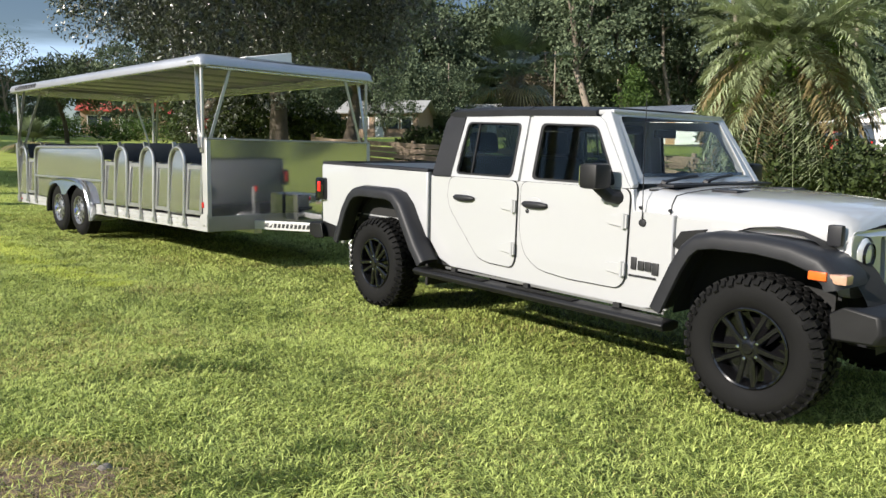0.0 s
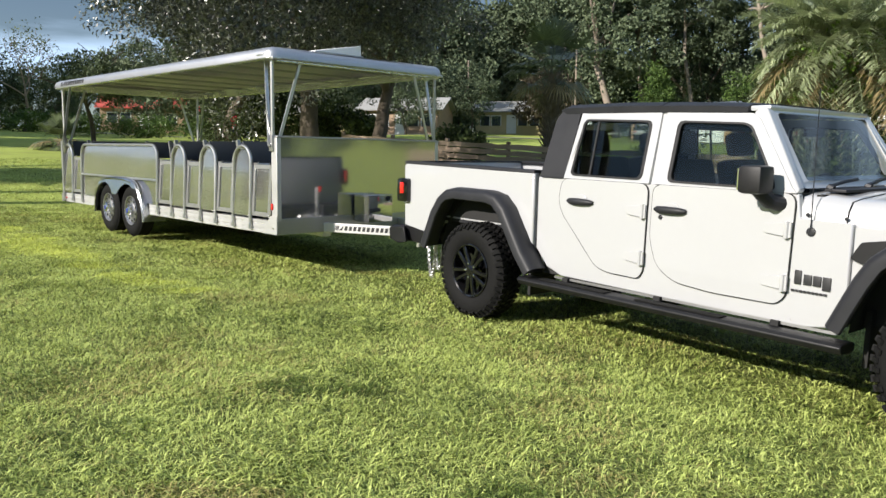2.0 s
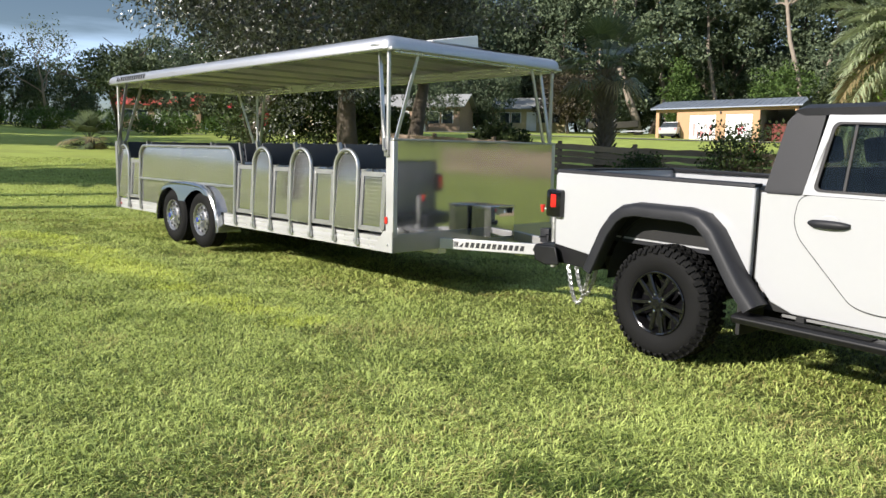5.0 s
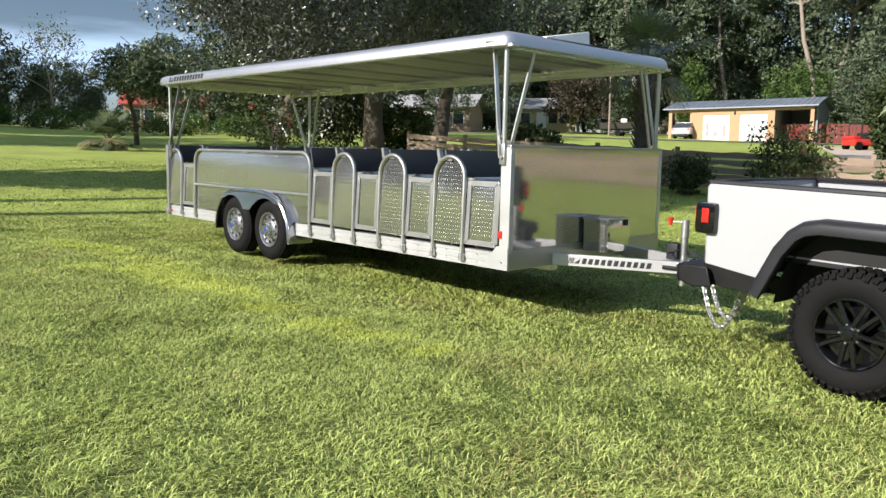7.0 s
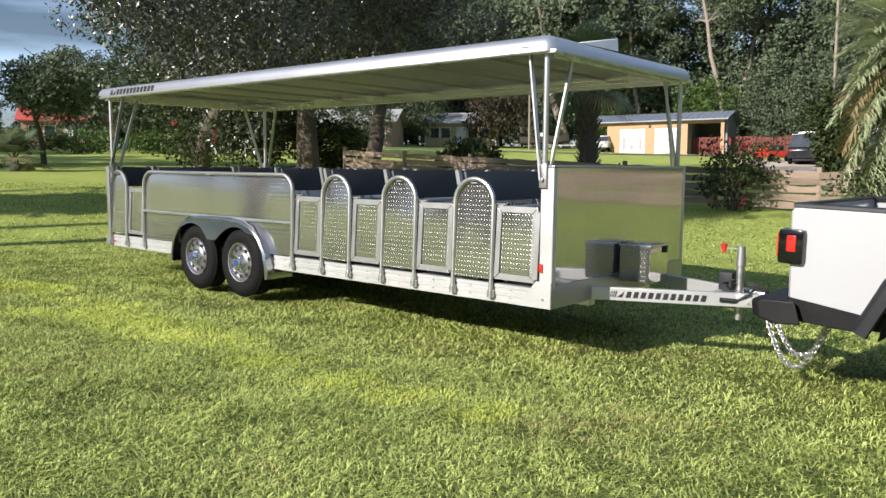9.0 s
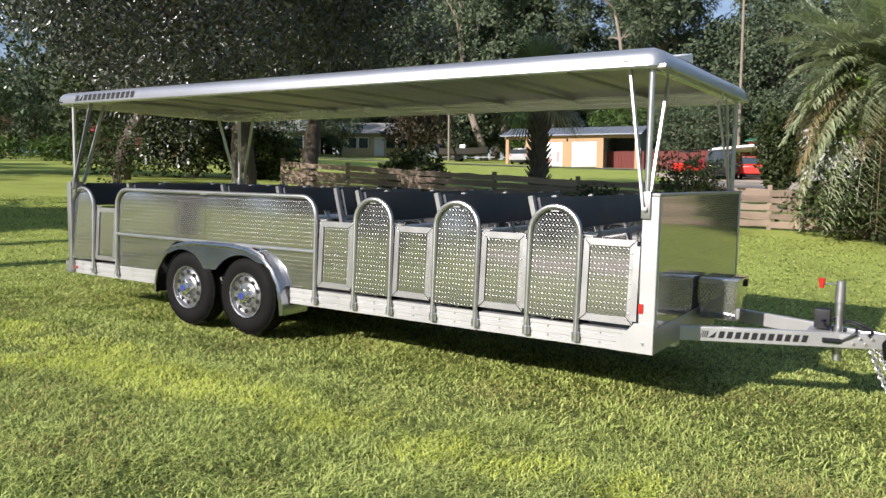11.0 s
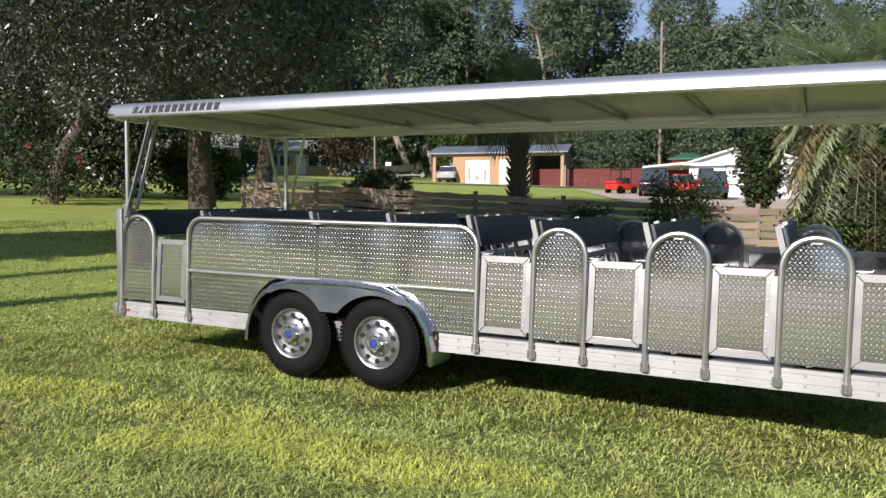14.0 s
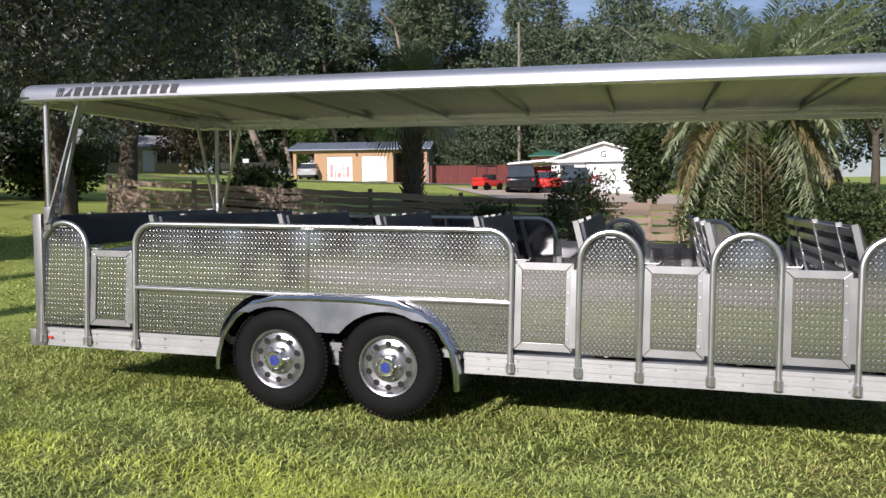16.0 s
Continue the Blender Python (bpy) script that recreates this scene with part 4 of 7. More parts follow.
both("bed_corner", lambda s: boxes((0.44, 0.535, s * 0.62, s * 0.712, 1.16, 1.306), bevel=0.015), WHITE_PAINT)
# black filler in place of the shade between bed and cab
part("bed_gap", boxes((0.580, 0.606, -0.745, 0.745, 0.62, 1.27)), WELL, pickup)

# cab tub
TUB = [(0.608, 0.70), (0.72, 0.56), (0.86, 0.505), (2.66, 0.485), (2.86, 0.52), (2.90, 0.62), (2.90, 1.115), (2.62, 1.12), (2.60, 1.262), (0.608, 1.262)]
both("cab_side", lambda s: side_plate(TUB, [], 0.05, s, -0.004), WHITE_PAINT, bevel=0.008)
part("cab_floor", boxes((0.64, 2.75, -0.74, 0.74, 0.50, 0.56)), WELL, pickup)
part("cab_back", boxes((0.612, 0.65, -0.735, 0.735, 0.55, 1.262), bevel=0.01), WHITE_PAINT, pickup)
part("cab_back_trim", boxes((0.655, 0.67, -0.72, 0.72, 0.56, 1.25)), CABIN, pickup)
part("firewall", boxes((2.66, 2.70, -0.70, 0.70, 0.50, 1.26)), CABIN, pickup)

# black roof and its rear corners
QUARTER = [(0.630, 1.258), (0.872, 1.258), (0.905, 1.55), (0.925, 1.765), (0.755, 1.775), (0.70, 1.72)]
both("roof_corner", lambda s: side_plate(round_poly(QUARTER, 0.03), [], 0.03, s, 0.004), BLACK_PLASTIC, "matt black soft-top corner", bevel=0.006)
bm = bmesh.new()
secs = []
for x, z, w in ((0.725, 1.73, 0.69), (0.735, 1.80, 0.69), (0.80, 1.822, 0.70), (1.30, 1.828, 0.705), (1.62, 1.822, 0.706), (1.625, 1.816, 0.706), (1.645, 1.816, 0.706), (1.65, 1.820, 0.706), (2.00, 1.808, 0.702), (2.21, 1.792, 0.695)):
    base = min(z, 1.748 - 0.012 * max(0, x - 1.6))
    secs.append([Vector((x, s * yy, zz)) for s, yy, zz in ((-1, w, base), (-1, w + 0.006, base + 0.6 * (z - base)), (-1, w - 0.05, z - 0.004), (-1, w * 0.5, z + 0.012), (1, w * 0.5, z + 0.012), (1, w - 0.05, z - 0.004), (1, w + 0.006, base + 0.6 * (z - base)), (1, w, base))])
skin(bm, secs)
part("roof_top", bm, BLACK_PLASTIC, pickup, "black roof with a cross seam", smooth=40)
part("rear_window_frame", boxes((0.66, 0.70, -0.69, 0.69, 1.262, 1.30), (0.72, 0.75, -0.68, 0.68, 1.70, 1.76)), BLACK_PLASTIC, pickup)
part("rear_window", skin(bmesh.new(), [[Vector((0.678, -0.68, 1.29)), Vector((0.678, 0.68, 1.29)), Vector((0.684, 0.68, 1.29)), Vector((0.684, -0.68, 1.29))], [Vector((0.732, -0.665, 1.71)), Vector((0.732, 0.665, 1.71)), Vector((0.738, 0.665, 1.71)), Vector((0.738, -0.665, 1.71))]]), TINT, pickup)

# doors
def door(name, lower, upper, win, split, handle_x, hinges, s):
    d = part("door", bmesh.new(), WHITE_PAINT, pickup, name)
    bm = side_plate(round_poly(lower, 0.07, 5), [], 0.03, s, 0.010)
    plate(bm, upper, [round_poly(win, 0.045)], 0.028, on_side(s, 0.008))
    part("door_panel", bm, WHITE_PAINT, d, bevel=0.005)
    # a black plate behind the door, for the shade in the gap round it
    low = round_poly(lower, 0.07, 5)
    gap = []
    for i, p in enumerate(low):
        e = Vector(low[(i + 1) % len(low)]) - Vector(low[i - 1])
        turn = 1 if sum(low[k - 1][0] * low[k][1] - low[k][0] * low[k - 1][1] for k in range(len(low))) > 0 else -1
        n = Vector((e.y, -e.x)).normalized() * 0.0055 * turn
        gap.append((p[0] + n.x, min(1.261, p[1] + n.y)))
    part("door_seal", side_plate(gap, [], 0.008, s, 0.0070), WELL, d, "black plate for the dark line round the door")
    ring = round_poly(win, 0.045)
    c = Vector((sum(p[0] for p in ring) / len(ring), sum(p[1] for p in ring) / len(ring)))
    inner = [tuple(c + (Vector(p) - c) * 0.955) for p in ring]
    outer = [tuple(c + (Vector(p) - c) * 1.02) for p in ring]
    part("window_seal", side_plate(outer, [inner], 0.012, s, 0.014), DARK_PLASTIC, d)
    g = part("window", side_plate([tuple(c + (Vector(p) - c) * 0.99) for p in ring], [], 0.004, s, -0.004), TINT, d, "tinted side glass")
    if split:
        part("window_bar", side_plate([(split, 1.30), (split + 0.015, 1.30), (split + 0.019, 1.70), (split + 0.004, 1.70)], [], 0.010, s, 0.004), DARK_PLASTIC, d)
    z = 1.098
    y = s * (half(z) + 0.010)
    bm = bmesh.new()
    secs = []
    for t in np.linspace(0, 1, 9):
        k = math.sin(math.pi * min(1, max(0, t)) ** 0.9) ** 0.35
        x = handle_x - 0.118 + 0.236 * t
        out = 0.018 + 0.022 * k
        secs.append([Vector((x, y + s * (o), z + q * (0.012 + 0.014 * k))) for o, q in ((out - 0.012, -1), (out, -0.6), (out + 0.004, 0), (out, 0.6), (out - 0.012, 1), (out - 0.016, 0))])
    skin(bm, secs)
    part("door_handle", bm, BLACK_PLASTIC, d, "black door handle", smooth=60)
    bm = bmesh.new()
    secs = [[Vector((handle_x + 0.06 * math.cos(a), y + s * o, z + 0.02 + 0.034 * math.sin(a))) for a in np.linspace(0, math.pi, 9)] for o in (-0.002, 0.006)]
    skin(bm, secs)
    part("handle_cup", bm, WHITE_PAINT, d, bevel=0.004)
    for hx, hz in hinges:
        yy = s * (half(hz) + 0.012)
        bm = bmesh.new()
        plate(bm, round_poly([(hx - 0.135, hz - 0.028), (hx - 0.01, hz - 0.040), (hx - 0.01, hz + 0.040), (hx - 0.135, hz + 0.028)], 0.02), [], 0.010, lambda u, v, w: Vector((u, yy + s * w, v)))
        tube(bm, [(hx, yy + s * 0.014, hz - 0.05), (hx, yy + s * 0.014, hz + 0.05)], 0.014, 10)
        h = part("hinge", bm, WHITE_PAINT, d, bevel=0.003)
        bm = bmesh.new()
        box(bm, hx + 0.012, hx + 0.026, *sorted((yy, yy + s * 0.016)), hz - 0.045, hz + 0.045)
        part("hinge_pin", bm, WHITE_PAINT, h)
    return d


REAR_LOW = [(0.860, 1.262), (0.835, 1.10), (0.87, 1.0), (1.20, 0.632), (1.30, 0.605), (1.56, 0.600), (1.600, 0.66), (1.612, 1.262)]
REAR_UP = [(0.872, 1.264), (1.612, 1.264), (1.622, 1.745), (0.945, 1.762)]
REAR_WIN = [(0.935, 1.292), (1.548, 1.288), (1.556, 1.690), (0.985, 1.705)]
FRONT_LOW = [(1.652, 1.262), (1.645, 0.90), (1.70, 0.72), (1.83, 0.625), (2.10, 0.598), (2.52, 0.600), (2.575, 0.66), (2.592, 1.262)]
FRONT_UP = [(1.652, 1.264), (2.592, 1.264), (2.560, 1.30), (2.300, 1.700), (2.25, 1.732), (1.660, 1.745)]
FRONT_WIN = [(1.755, 1.286), (2.46, 1.280), (2.45, 1.33), (2.262, 1.650), (2.215, 1.672), (1.765, 1.688)]
for s in (-1, 1):
    door("white rear door with framed window", REAR_LOW, REAR_UP, REAR_WIN, 1.095, 1.045, ((1.585, 1.072), (1.585, 0.748)), s)
    door("white front door with framed window", FRONT_LOW, FRONT_UP, FRONT_WIN, None, 1.795, ((2.560, 1.050), (2.560, 0.735)), s)
    part("lock", lathe(bmesh.new(), ((0, -0.004), (0.014, -0.004), (0.017, 0.004)), 12, Matrix.Translation((1.72, s * (half(1.04) + 0.012), 1.045)) @ pose(0, 0, 0, 0, 0, 0 if s < 0 else 180)), BLACK_PLASTIC, pickup)
both("b_pillar", lambda s: side_plate([(1.600, 1.20), (1.665, 1.20), (1.672, 1.748), (1.612, 1.75)], [], 0.05, s, -0.006), WHITE_PAINT)

# windscreen and its frame
def shield_pt(u, v, w=0.0):
    """u across from -1 to 1, v up from 0 to 1, w ahead."""
    x = 2.590 - 0.270 * v + 0.03 * (1 - u * u) + w
    return Vector((x, u * (0.715 - 0.055 * v), 1.290 + 0.478 * v))


bm = bmesh.new()
plate(bm, round_poly([(-1, 0), (1, 0), (1, 1), (-1, 1)], 0.06), [round_poly([(-0.90, 0.09), (0.90, 0.09), (0.91, 0.93), (-0.91, 0.93)], 0.05)], -0.05, lambda u, v, w: shield_pt(u, v, w))
part("windscreen_frame", bm, WHITE_PAINT, pickup, bevel=0.008)
bm = bmesh.new()
skin(bm, [[shield_pt(u, v, -0.012) for u in np.linspace(-0.92, 0.92, 13)] for v in (0.07, 0.5, 0.95)], closed=False)
part("windscreen", bm, SHIELD, pickup, "clear raked windscreen")
bm = bmesh.new()
skin(bm, [[shield_pt(u, v, -0.016) for u in np.linspace(-0.90, 0.90, 9)] for v in (0.085, 0.14)], closed=False)
part("windscreen_band", bm, GLOSS_BLACK, pickup)
for u in (-0.75, -0.1):
    a, b = shield_pt(u, 0.02, 0.045), shield_pt(u + 0.62, 0.10, 0.02)
    bm = tube(bmesh.new(), [a, a.lerp(b, 0.5) + Vector((0.012, 0, 0.01)), b], 0.011, 8)
    tube(bm, [a + Vector((0.03, 0, -0.012)), a], 0.022, 8)
    part("wiper", bm, BLACK_PLASTIC, pickup)
both("a_pillar", lambda s: plate(bmesh.new(), [(2.25, 1.735), (2.28, 1.766), (2.325, 1.766), (2.60, 1.288), (2.594, 1.264), (2.575, 1.27)], [], 0.06, on_side(s, -0.003)), WHITE_PAINT, bevel=0.006)
part("header", boxes((2.20, 2.335, -0.665, 0.665, 1.745, 1.782), bevel=0.015), WHITE_PAINT, pickup)

# nose: cowl, bonnet, front wings, grille
def hood_sec(x, w, ze, zt):
    q = [(1, ze - 0.12), (1, ze), (0.985, ze + 0.5 * (zt - ze)), (0.93, zt - 0.016), (0.78, zt), (0.40, zt + 0.020), (0, zt + 0.024)]
    return [Vector((x, -w * a, z)) for a, z in q] + [Vector((x, w * a, z)) for a, z in reversed(q[:-1])]


bm = bmesh.new()
skin(bm, [hood_sec(x, w, a, b) for x, w, a, b in ((2.858, 0.748, 1.105, 1.245), (3.05, 0.735, 1.10, 1.246), (3.33, 0.705, 1.092, 1.240), (3.60, 0.665, 1.080, 1.220), (3.75, 0.640, 1.070, 1.190), (3.82, 0.625, 1.06, 1.155), (3.845, 0.615, 1.045, 1.10))], closed=False)
part("bonnet", bm, WHITE_PAINT, pickup, "white bonnet", smooth=50)
bm = bmesh.new()
skin(bm, [hood_sec(x, w, a, b) for x, w, a, b in ((2.598, 0.772, 1.12, 1.262), (2.72, 0.764, 1.115, 1.264), (2.850, 0.750, 1.105, 1.248))], closed=False)
part("cowl", bm, WHITE_PAINT, pickup, smooth=50)
part("cowl_vent", boxes((2.66, 2.78, -0.62, 0.62, 1.276, 1.292), bevel=0.004), BLACK_PLASTIC, pickup)
part("bonnet_vent", boxes((2.93, 3.10, -0.44, -0.28, 1.254, 1.270), bevel=0.004), BLACK_PLASTIC, pickup)
part("bonnet_vent", boxes((2.93, 3.10, 0.28, 0.44, 1.254, 1.270), bevel=0.004), BLACK_PLASTIC, pickup)


def wing(s):
    def pl(u, v, w):
        y = np.interp(u, (2.6, 2.90, 3.82), (0.782, 0.752, 0.632)) - 0.05 * max(0.0, 0.72 - v)
        return Vector((u, s * (y + 0.004 - w), v))
    bm = bmesh.new()
    plate(bm, [(2.604, 0.515), (2.86, 0.500), (2.90, 0.60), (2.90, 1.098), (2.604, 1.112)], [], 0.03, pl)
    plate(bm, [(2.90, 0.60), (2.97, 0.78), (3.04, 0.94), (3.16, 1.0), (3.45, 1.0), (3.45, 1.086), (2.90, 1.098)], [], 0.03, pl)
    plate(bm, [(3.45, 1.0), (3.80, 0.95), (3.825, 1.052), (3.45, 1.086)], [], 0.03, pl)
    return bm


both("front_wing", wing, WHITE_PAINT, bevel=0.005)
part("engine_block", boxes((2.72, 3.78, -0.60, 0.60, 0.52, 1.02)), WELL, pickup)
bm = bmesh.new()
slots = [rounded(-0.29 + 0.0965 * i - 0.026, -0.29 + 0.0965 * i + 0.026, 0.80, 1.06, 0.024, 4) for i in range(7)]
eyes = [[(c + 0.102 * math.cos(a), 0.968 + 0.102 * math.sin(a)) for a in np.linspace(0, 2 * math.pi, 25)[:-1]] for c in (-0.475, 0.475)]
plate(bm, round_poly([(-0.64, 0.74), (0.64, 0.74), (0.62, 1.10), (-0.62, 1.10)], 0.06), slots + eyes, 0.06, lambda u, v, w: Vector((3.90 - 0.05 * abs(u) / 0.64 - w - 0.06 * (v - 0.9), u, v)))
grille = part("grille", bm, WHITE_PAINT, pickup, "white seven-slot grille", bevel=0.006)
part("grille_back", boxes((3.79, 3.81, -0.6, 0.6, 0.72, 1.06)), WELL, grille)
for c in (-0.475, 0.475):
    h = part("headlight", lathe(bmesh.new(), ((0, -0.03), (0.06, -0.024), (0.095, -0.002), (0.10, 0.02)), 28, Matrix.Translation((3.850, c, 0.968)) @ pose(0, 0, 0, 0, 0, 90)), CLEAR_LENS, pickup, "round headlight")
    part("bezel", lathe(bmesh.new(), ((0.060, -0.028), (0.066, -0.034), (0.072, -0.02)), 28, Matrix.Translation((3.850, c, 0.968)) @ pose(0, 0, 0, 0, 0, 90)), GLOSS_BLACK, h)
part("front_bumper", skin(bmesh.new(), [[Vector((x, y, z)) for x, z in ((a, 0.56), (a + 0.20, 0.57), (a + 0.23, 0.63), (a + 0.21, 0.72), (a + 0.05, 0.745), (a - 0.02, 0.70))] for y, a in ((-0.88, 3.88), (-0.80, 3.95), (-0.5, 3.98), (0.5, 3.98), (0.80, 3.95), (0.88, 3.88))]), DARK_PLASTIC, pickup, "black front bumper", bevel=0.012)
part("skid_plate", boxes((3.80, 4.02, -0.5, 0.5, 0.46, 0.56), bevel=0.02), BLACK_PLASTIC, pickup)

# flares
AMBER_CLEAR = surf("pale_amber_lens", (0.46, 0.27, 0.19), 0.2, 0, 0.15, 30, 90, 0.05, coat=0.5)
def flare(path, s, y_in, y_out, front=False):
    bm = bmesh.new()
    secs = []
    for i, p in enumerate(path):
        a, b = Vector(path[max(0, i - 1)]), Vector(path[min(len(path) - 1, i + 1)])
        n = Vector((-(b - a).y, (b - a).x)).normalized()
        q = Vector(p)
        yi = y_in(q.x) if callable(y_in) else y_in
        sec = ((yi, 0.0), (yi + 0.45 * (y_out - yi), 0.012), (y_out - 0.045, 0.008), (y_out - 0.012, -0.008), (y_out, -0.032), (y_out - 0.004, -0.085), (y_out - 0.02, -0.092), (y_out - 0.03, -0.06), (yi, -0.05))
        secs.append([Vector((q.x + n.x * o, s * y, q.y + n.y * o)) for y, o in sec])
    return skin(bm, secs)


REAR_FLARE = [(-0.665, 0.585), (-0.60, 0.73), (-0.52, 0.905), (-0.43, 1.03), (-0.34, 1.095), (-0.22, 1.12), (0.18, 1.118), (0.30, 1.09), (0.40, 1.0), (0.50, 0.84), (0.60, 0.68), (0.71, 0.545)]
FRONT_FLARE = [(2.865, 0.560), (2.92, 0.69), (2.985, 0.84), (3.05, 0.955), (3.13, 1.025), (3.25, 1.050), (3.50, 1.052), (3.68, 1.032), (3.83, 0.985), (3.92, 0.90), (3.94, 0.84)]
for s in (-1, 1):
    part("wheel_flare", flare(REAR_FLARE, s, 0.775, 0.955), BLACK_PLASTIC, pickup, "grey-black plastic wheel flare", smooth=40)
    f = part("wheel_flare", flare(FRONT_FLARE, s, lambda x: float(np.interp(x, (2.8, 3.9), (0.76, 0.62))), 0.955), BLACK_PLASTIC, pickup, "grey-black plastic wheel flare", smooth=40)
    bm = bmesh.new()
    secs = [[Vector((x, s * y, z)) for x, z in ((3.86 + d, 0.865), (3.98 + d, 0.85), (3.99 + d, 0.90), (3.90 + d, 0.932))] for y, d in ((0.90, -0.02), (0.965, -0.06))]
    skin(bm, secs)
    bm2 = bmesh.new()
    box(bm2, 3.785, 3.875, *sorted((s * 0.925, s * 0.966)), 0.872, 0.918, bevel=0.008)
    part("turn_signal", bm2, AMBER, f, "amber turn signal lens")
    bm2 = bmesh.new()
    box(bm2, 3.878, 3.965, *sorted((s * 0.87, s * 0.952)), 0.862, 0.912, bevel=0.010)
    part("marker_lens", bm2, AMBER_CLEAR, f)
    bm.free()
    # vent behind the front wheel
    part("side_vent", plate(bmesh.new(), round_poly([(2.895, 0.925), (2.945, 1.020), (3.12, 1.052), (3.07, 1.0), (2.965, 0.90)], 0.015), [], 0.014, lambda u, v, w: Vector((u, s * (0.762 + w), v))), DARK_PLASTIC, pickup)
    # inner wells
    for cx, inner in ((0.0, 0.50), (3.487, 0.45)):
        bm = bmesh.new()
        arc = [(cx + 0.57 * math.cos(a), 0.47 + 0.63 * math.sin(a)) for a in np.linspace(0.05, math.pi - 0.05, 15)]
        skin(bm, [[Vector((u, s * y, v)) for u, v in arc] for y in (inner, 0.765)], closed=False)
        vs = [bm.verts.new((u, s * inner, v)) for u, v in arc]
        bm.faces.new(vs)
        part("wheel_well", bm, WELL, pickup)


def truck_wheel(cx, s):
    m = Matrix.Translation((cx, s * 0.925, 0.430)) @ Matrix.Diagonal((0.945, 0.86, 0.992, 1)) @ (Matrix() if s < 0 else pose(0, 0, 0, 0, 0, 180))
    wheel = part("wheel", bmesh.new(), RUBBER, pickup, "all-terrain tyre on gloss-black five-spoke rim", m=m)
    bm = lathe(bmesh.new(), [(0.225, 0.05), (0.228, 0.012), (0.245, -0.004), (0.285, -0.018), (0.33, -0.020), (0.362, -0.010), (0.385, 0.010), (0.396, 0.035), (0.398, 0.14), (0.396, 0.235), (0.385, 0.26), (0.36, 0.28), (0.30, 0.288), (0.23, 0.27)], 72)
    part("tyre", bm, RUBBER, wheel, "chunky black all-terrain tyre")
    bm = bmesh.new()
    rng = random.Random(5)
    n = 46
    for i in range(n):
        a = 360 * i / n
        for row, (y0, y1, sk) in enumerate(((0.012, 0.070, 12), (0.078, 0.128, -22), (0.134, 0.186, 24), (0.194, 0.252, -12))):
            w = 0.0185 if row in (0, 3) else 0.0165
            mm = pose(0, 0, 0, 0, -a - (3.9 if row % 2 else 0), 0) @ Matrix.Translation((0.398, (y0 + y1) / 2, 0)) @ pose(0, 0, 0, sk, 0, 0)
            box(bm, -0.006, 0.0165, -(y1 - y0) / 2, (y1 - y0) / 2, -w, w * (0.75 + 0.3 * rng.random()), m=mm)
        # side lugs
        mm = pose(0, 0, 0, 0, -a, 0) @ Matrix.Translation((0.383, -0.001, 0)) @ pose(0, 0, 0, 0, 0, 48)
        box(bm, -0.022 if i % 2 else -0.036, 0.024, -0.007, 0.006, -0.016, 0.012, m=mm)
    tagged(part("tread", bm, RUBBER, wheel), kind="stuff")
    bm = lathe(bmesh.new(), [(0.215, 0.18), (0.205, 0.10), (0.215, 0.02), (0.228, 0.004), (0.232, -0.004), (0.226, -0.010), (0.216, -0.004), (0.205, 0.03), (0.200, 0.10), (0.10, 0.115), (0, 0.115)], 48)
    part("rim", bm, GLOSS_BLACK, wheel)
    for i in range(5):
        bm = bmesh.new()
        for k in (-1, 1):
            secs = []
            for r, h, w, o in ((0.045, 0.012, 0.020, 0.018), (0.10, 0.004, 0.019, 0.026), (0.16, 0.008, 0.018, 0.036), (0.212, 0.010, 0.020, 0.048)):
                c = Vector((r, 0, k * o))
                secs.append([c + Vector((0, h, -w)), c + Vector((0, h - 0.012, -w * 0.6)), c + Vector((0, h - 0.012, w * 0.6)), c + Vector((0, h, w)), c + Vector((0, h + 0.05, 0))])
            skin(bm, secs)
        part("spoke", bm, GLOSS_BLACK, wheel, m=pose(0, 0, 0, 0, 72 * i + 18, 0))
    part("centre_cap", lathe(bmesh.new(), ((0, -0.016), (0.030, -0.014), (0.036, -0.004), (0.062, 0.006), (0.066, 0.03)), 24), GLOSS_BLACK, wheel)
    spread("lug_nut", lathe(bmesh.new(), ((0.011, 0.03), (0.011, 0.0), (0.006, -0.006), (0, -0.006)), 6), CHROME, wheel, [Matrix.Translation((0.063 * math.cos(a), 0.0, 0.063 * math.sin(a))) for a in (2 * math.pi * (i + 0.5) / 5 for i in range(5))])
    return wheel


for cx in (0.0, 3.487):
    for s in (-1, 1):
        truck_wheel(cx, s)
part("axle", bar([(0, -0.7, 0.405), (0, 0.7, 0.405)], 0.05), WELL, pickup)
part("axle", bar([(3.487, -0.7, 0.405), (3.487, 0.7, 0.405)], 0.05), WELL, pickup)
part("chassis_frame", boxes((-1.0, 3.9, -0.45, -0.35, 0.50, 0.62), (-1.0, 3.9, 0.35, 0.45, 0.50, 0.62)), WELL, pickup)
# added panels that keep sunlight from passing under the body at the wheels
both("splash_guard", lambda s: boxes((0.47, 0.50, *sorted((s * 0.42, s * 0.72)), 0.28, 0.62), bevel=0.008), WELL)
both("splash_guard", lambda s: boxes((2.96, 2.99, *sorted((s * 0.42, s * 0.66)), 0.30, 0.62), bevel=0.008), WELL)
part("fuel_tank", boxes((0.7, 1.6, -0.3, 0.3, 0.38, 0.55), bevel=0.03), WELL, pickup)

# side steps
def step(s):
    bm = bmesh.new()
    skin(bm, [[Vector((x, s * y, z)) for y, z in ((0.74, 0.455), (0.80, 0.470), (0.90, 0.466), (0.925, 0.445), (0.90, 0.405), (0.80, 0.395), (0.74, 0.41))] for x in (0.545, 0.60, 2.86, 2.95)])
    return bm


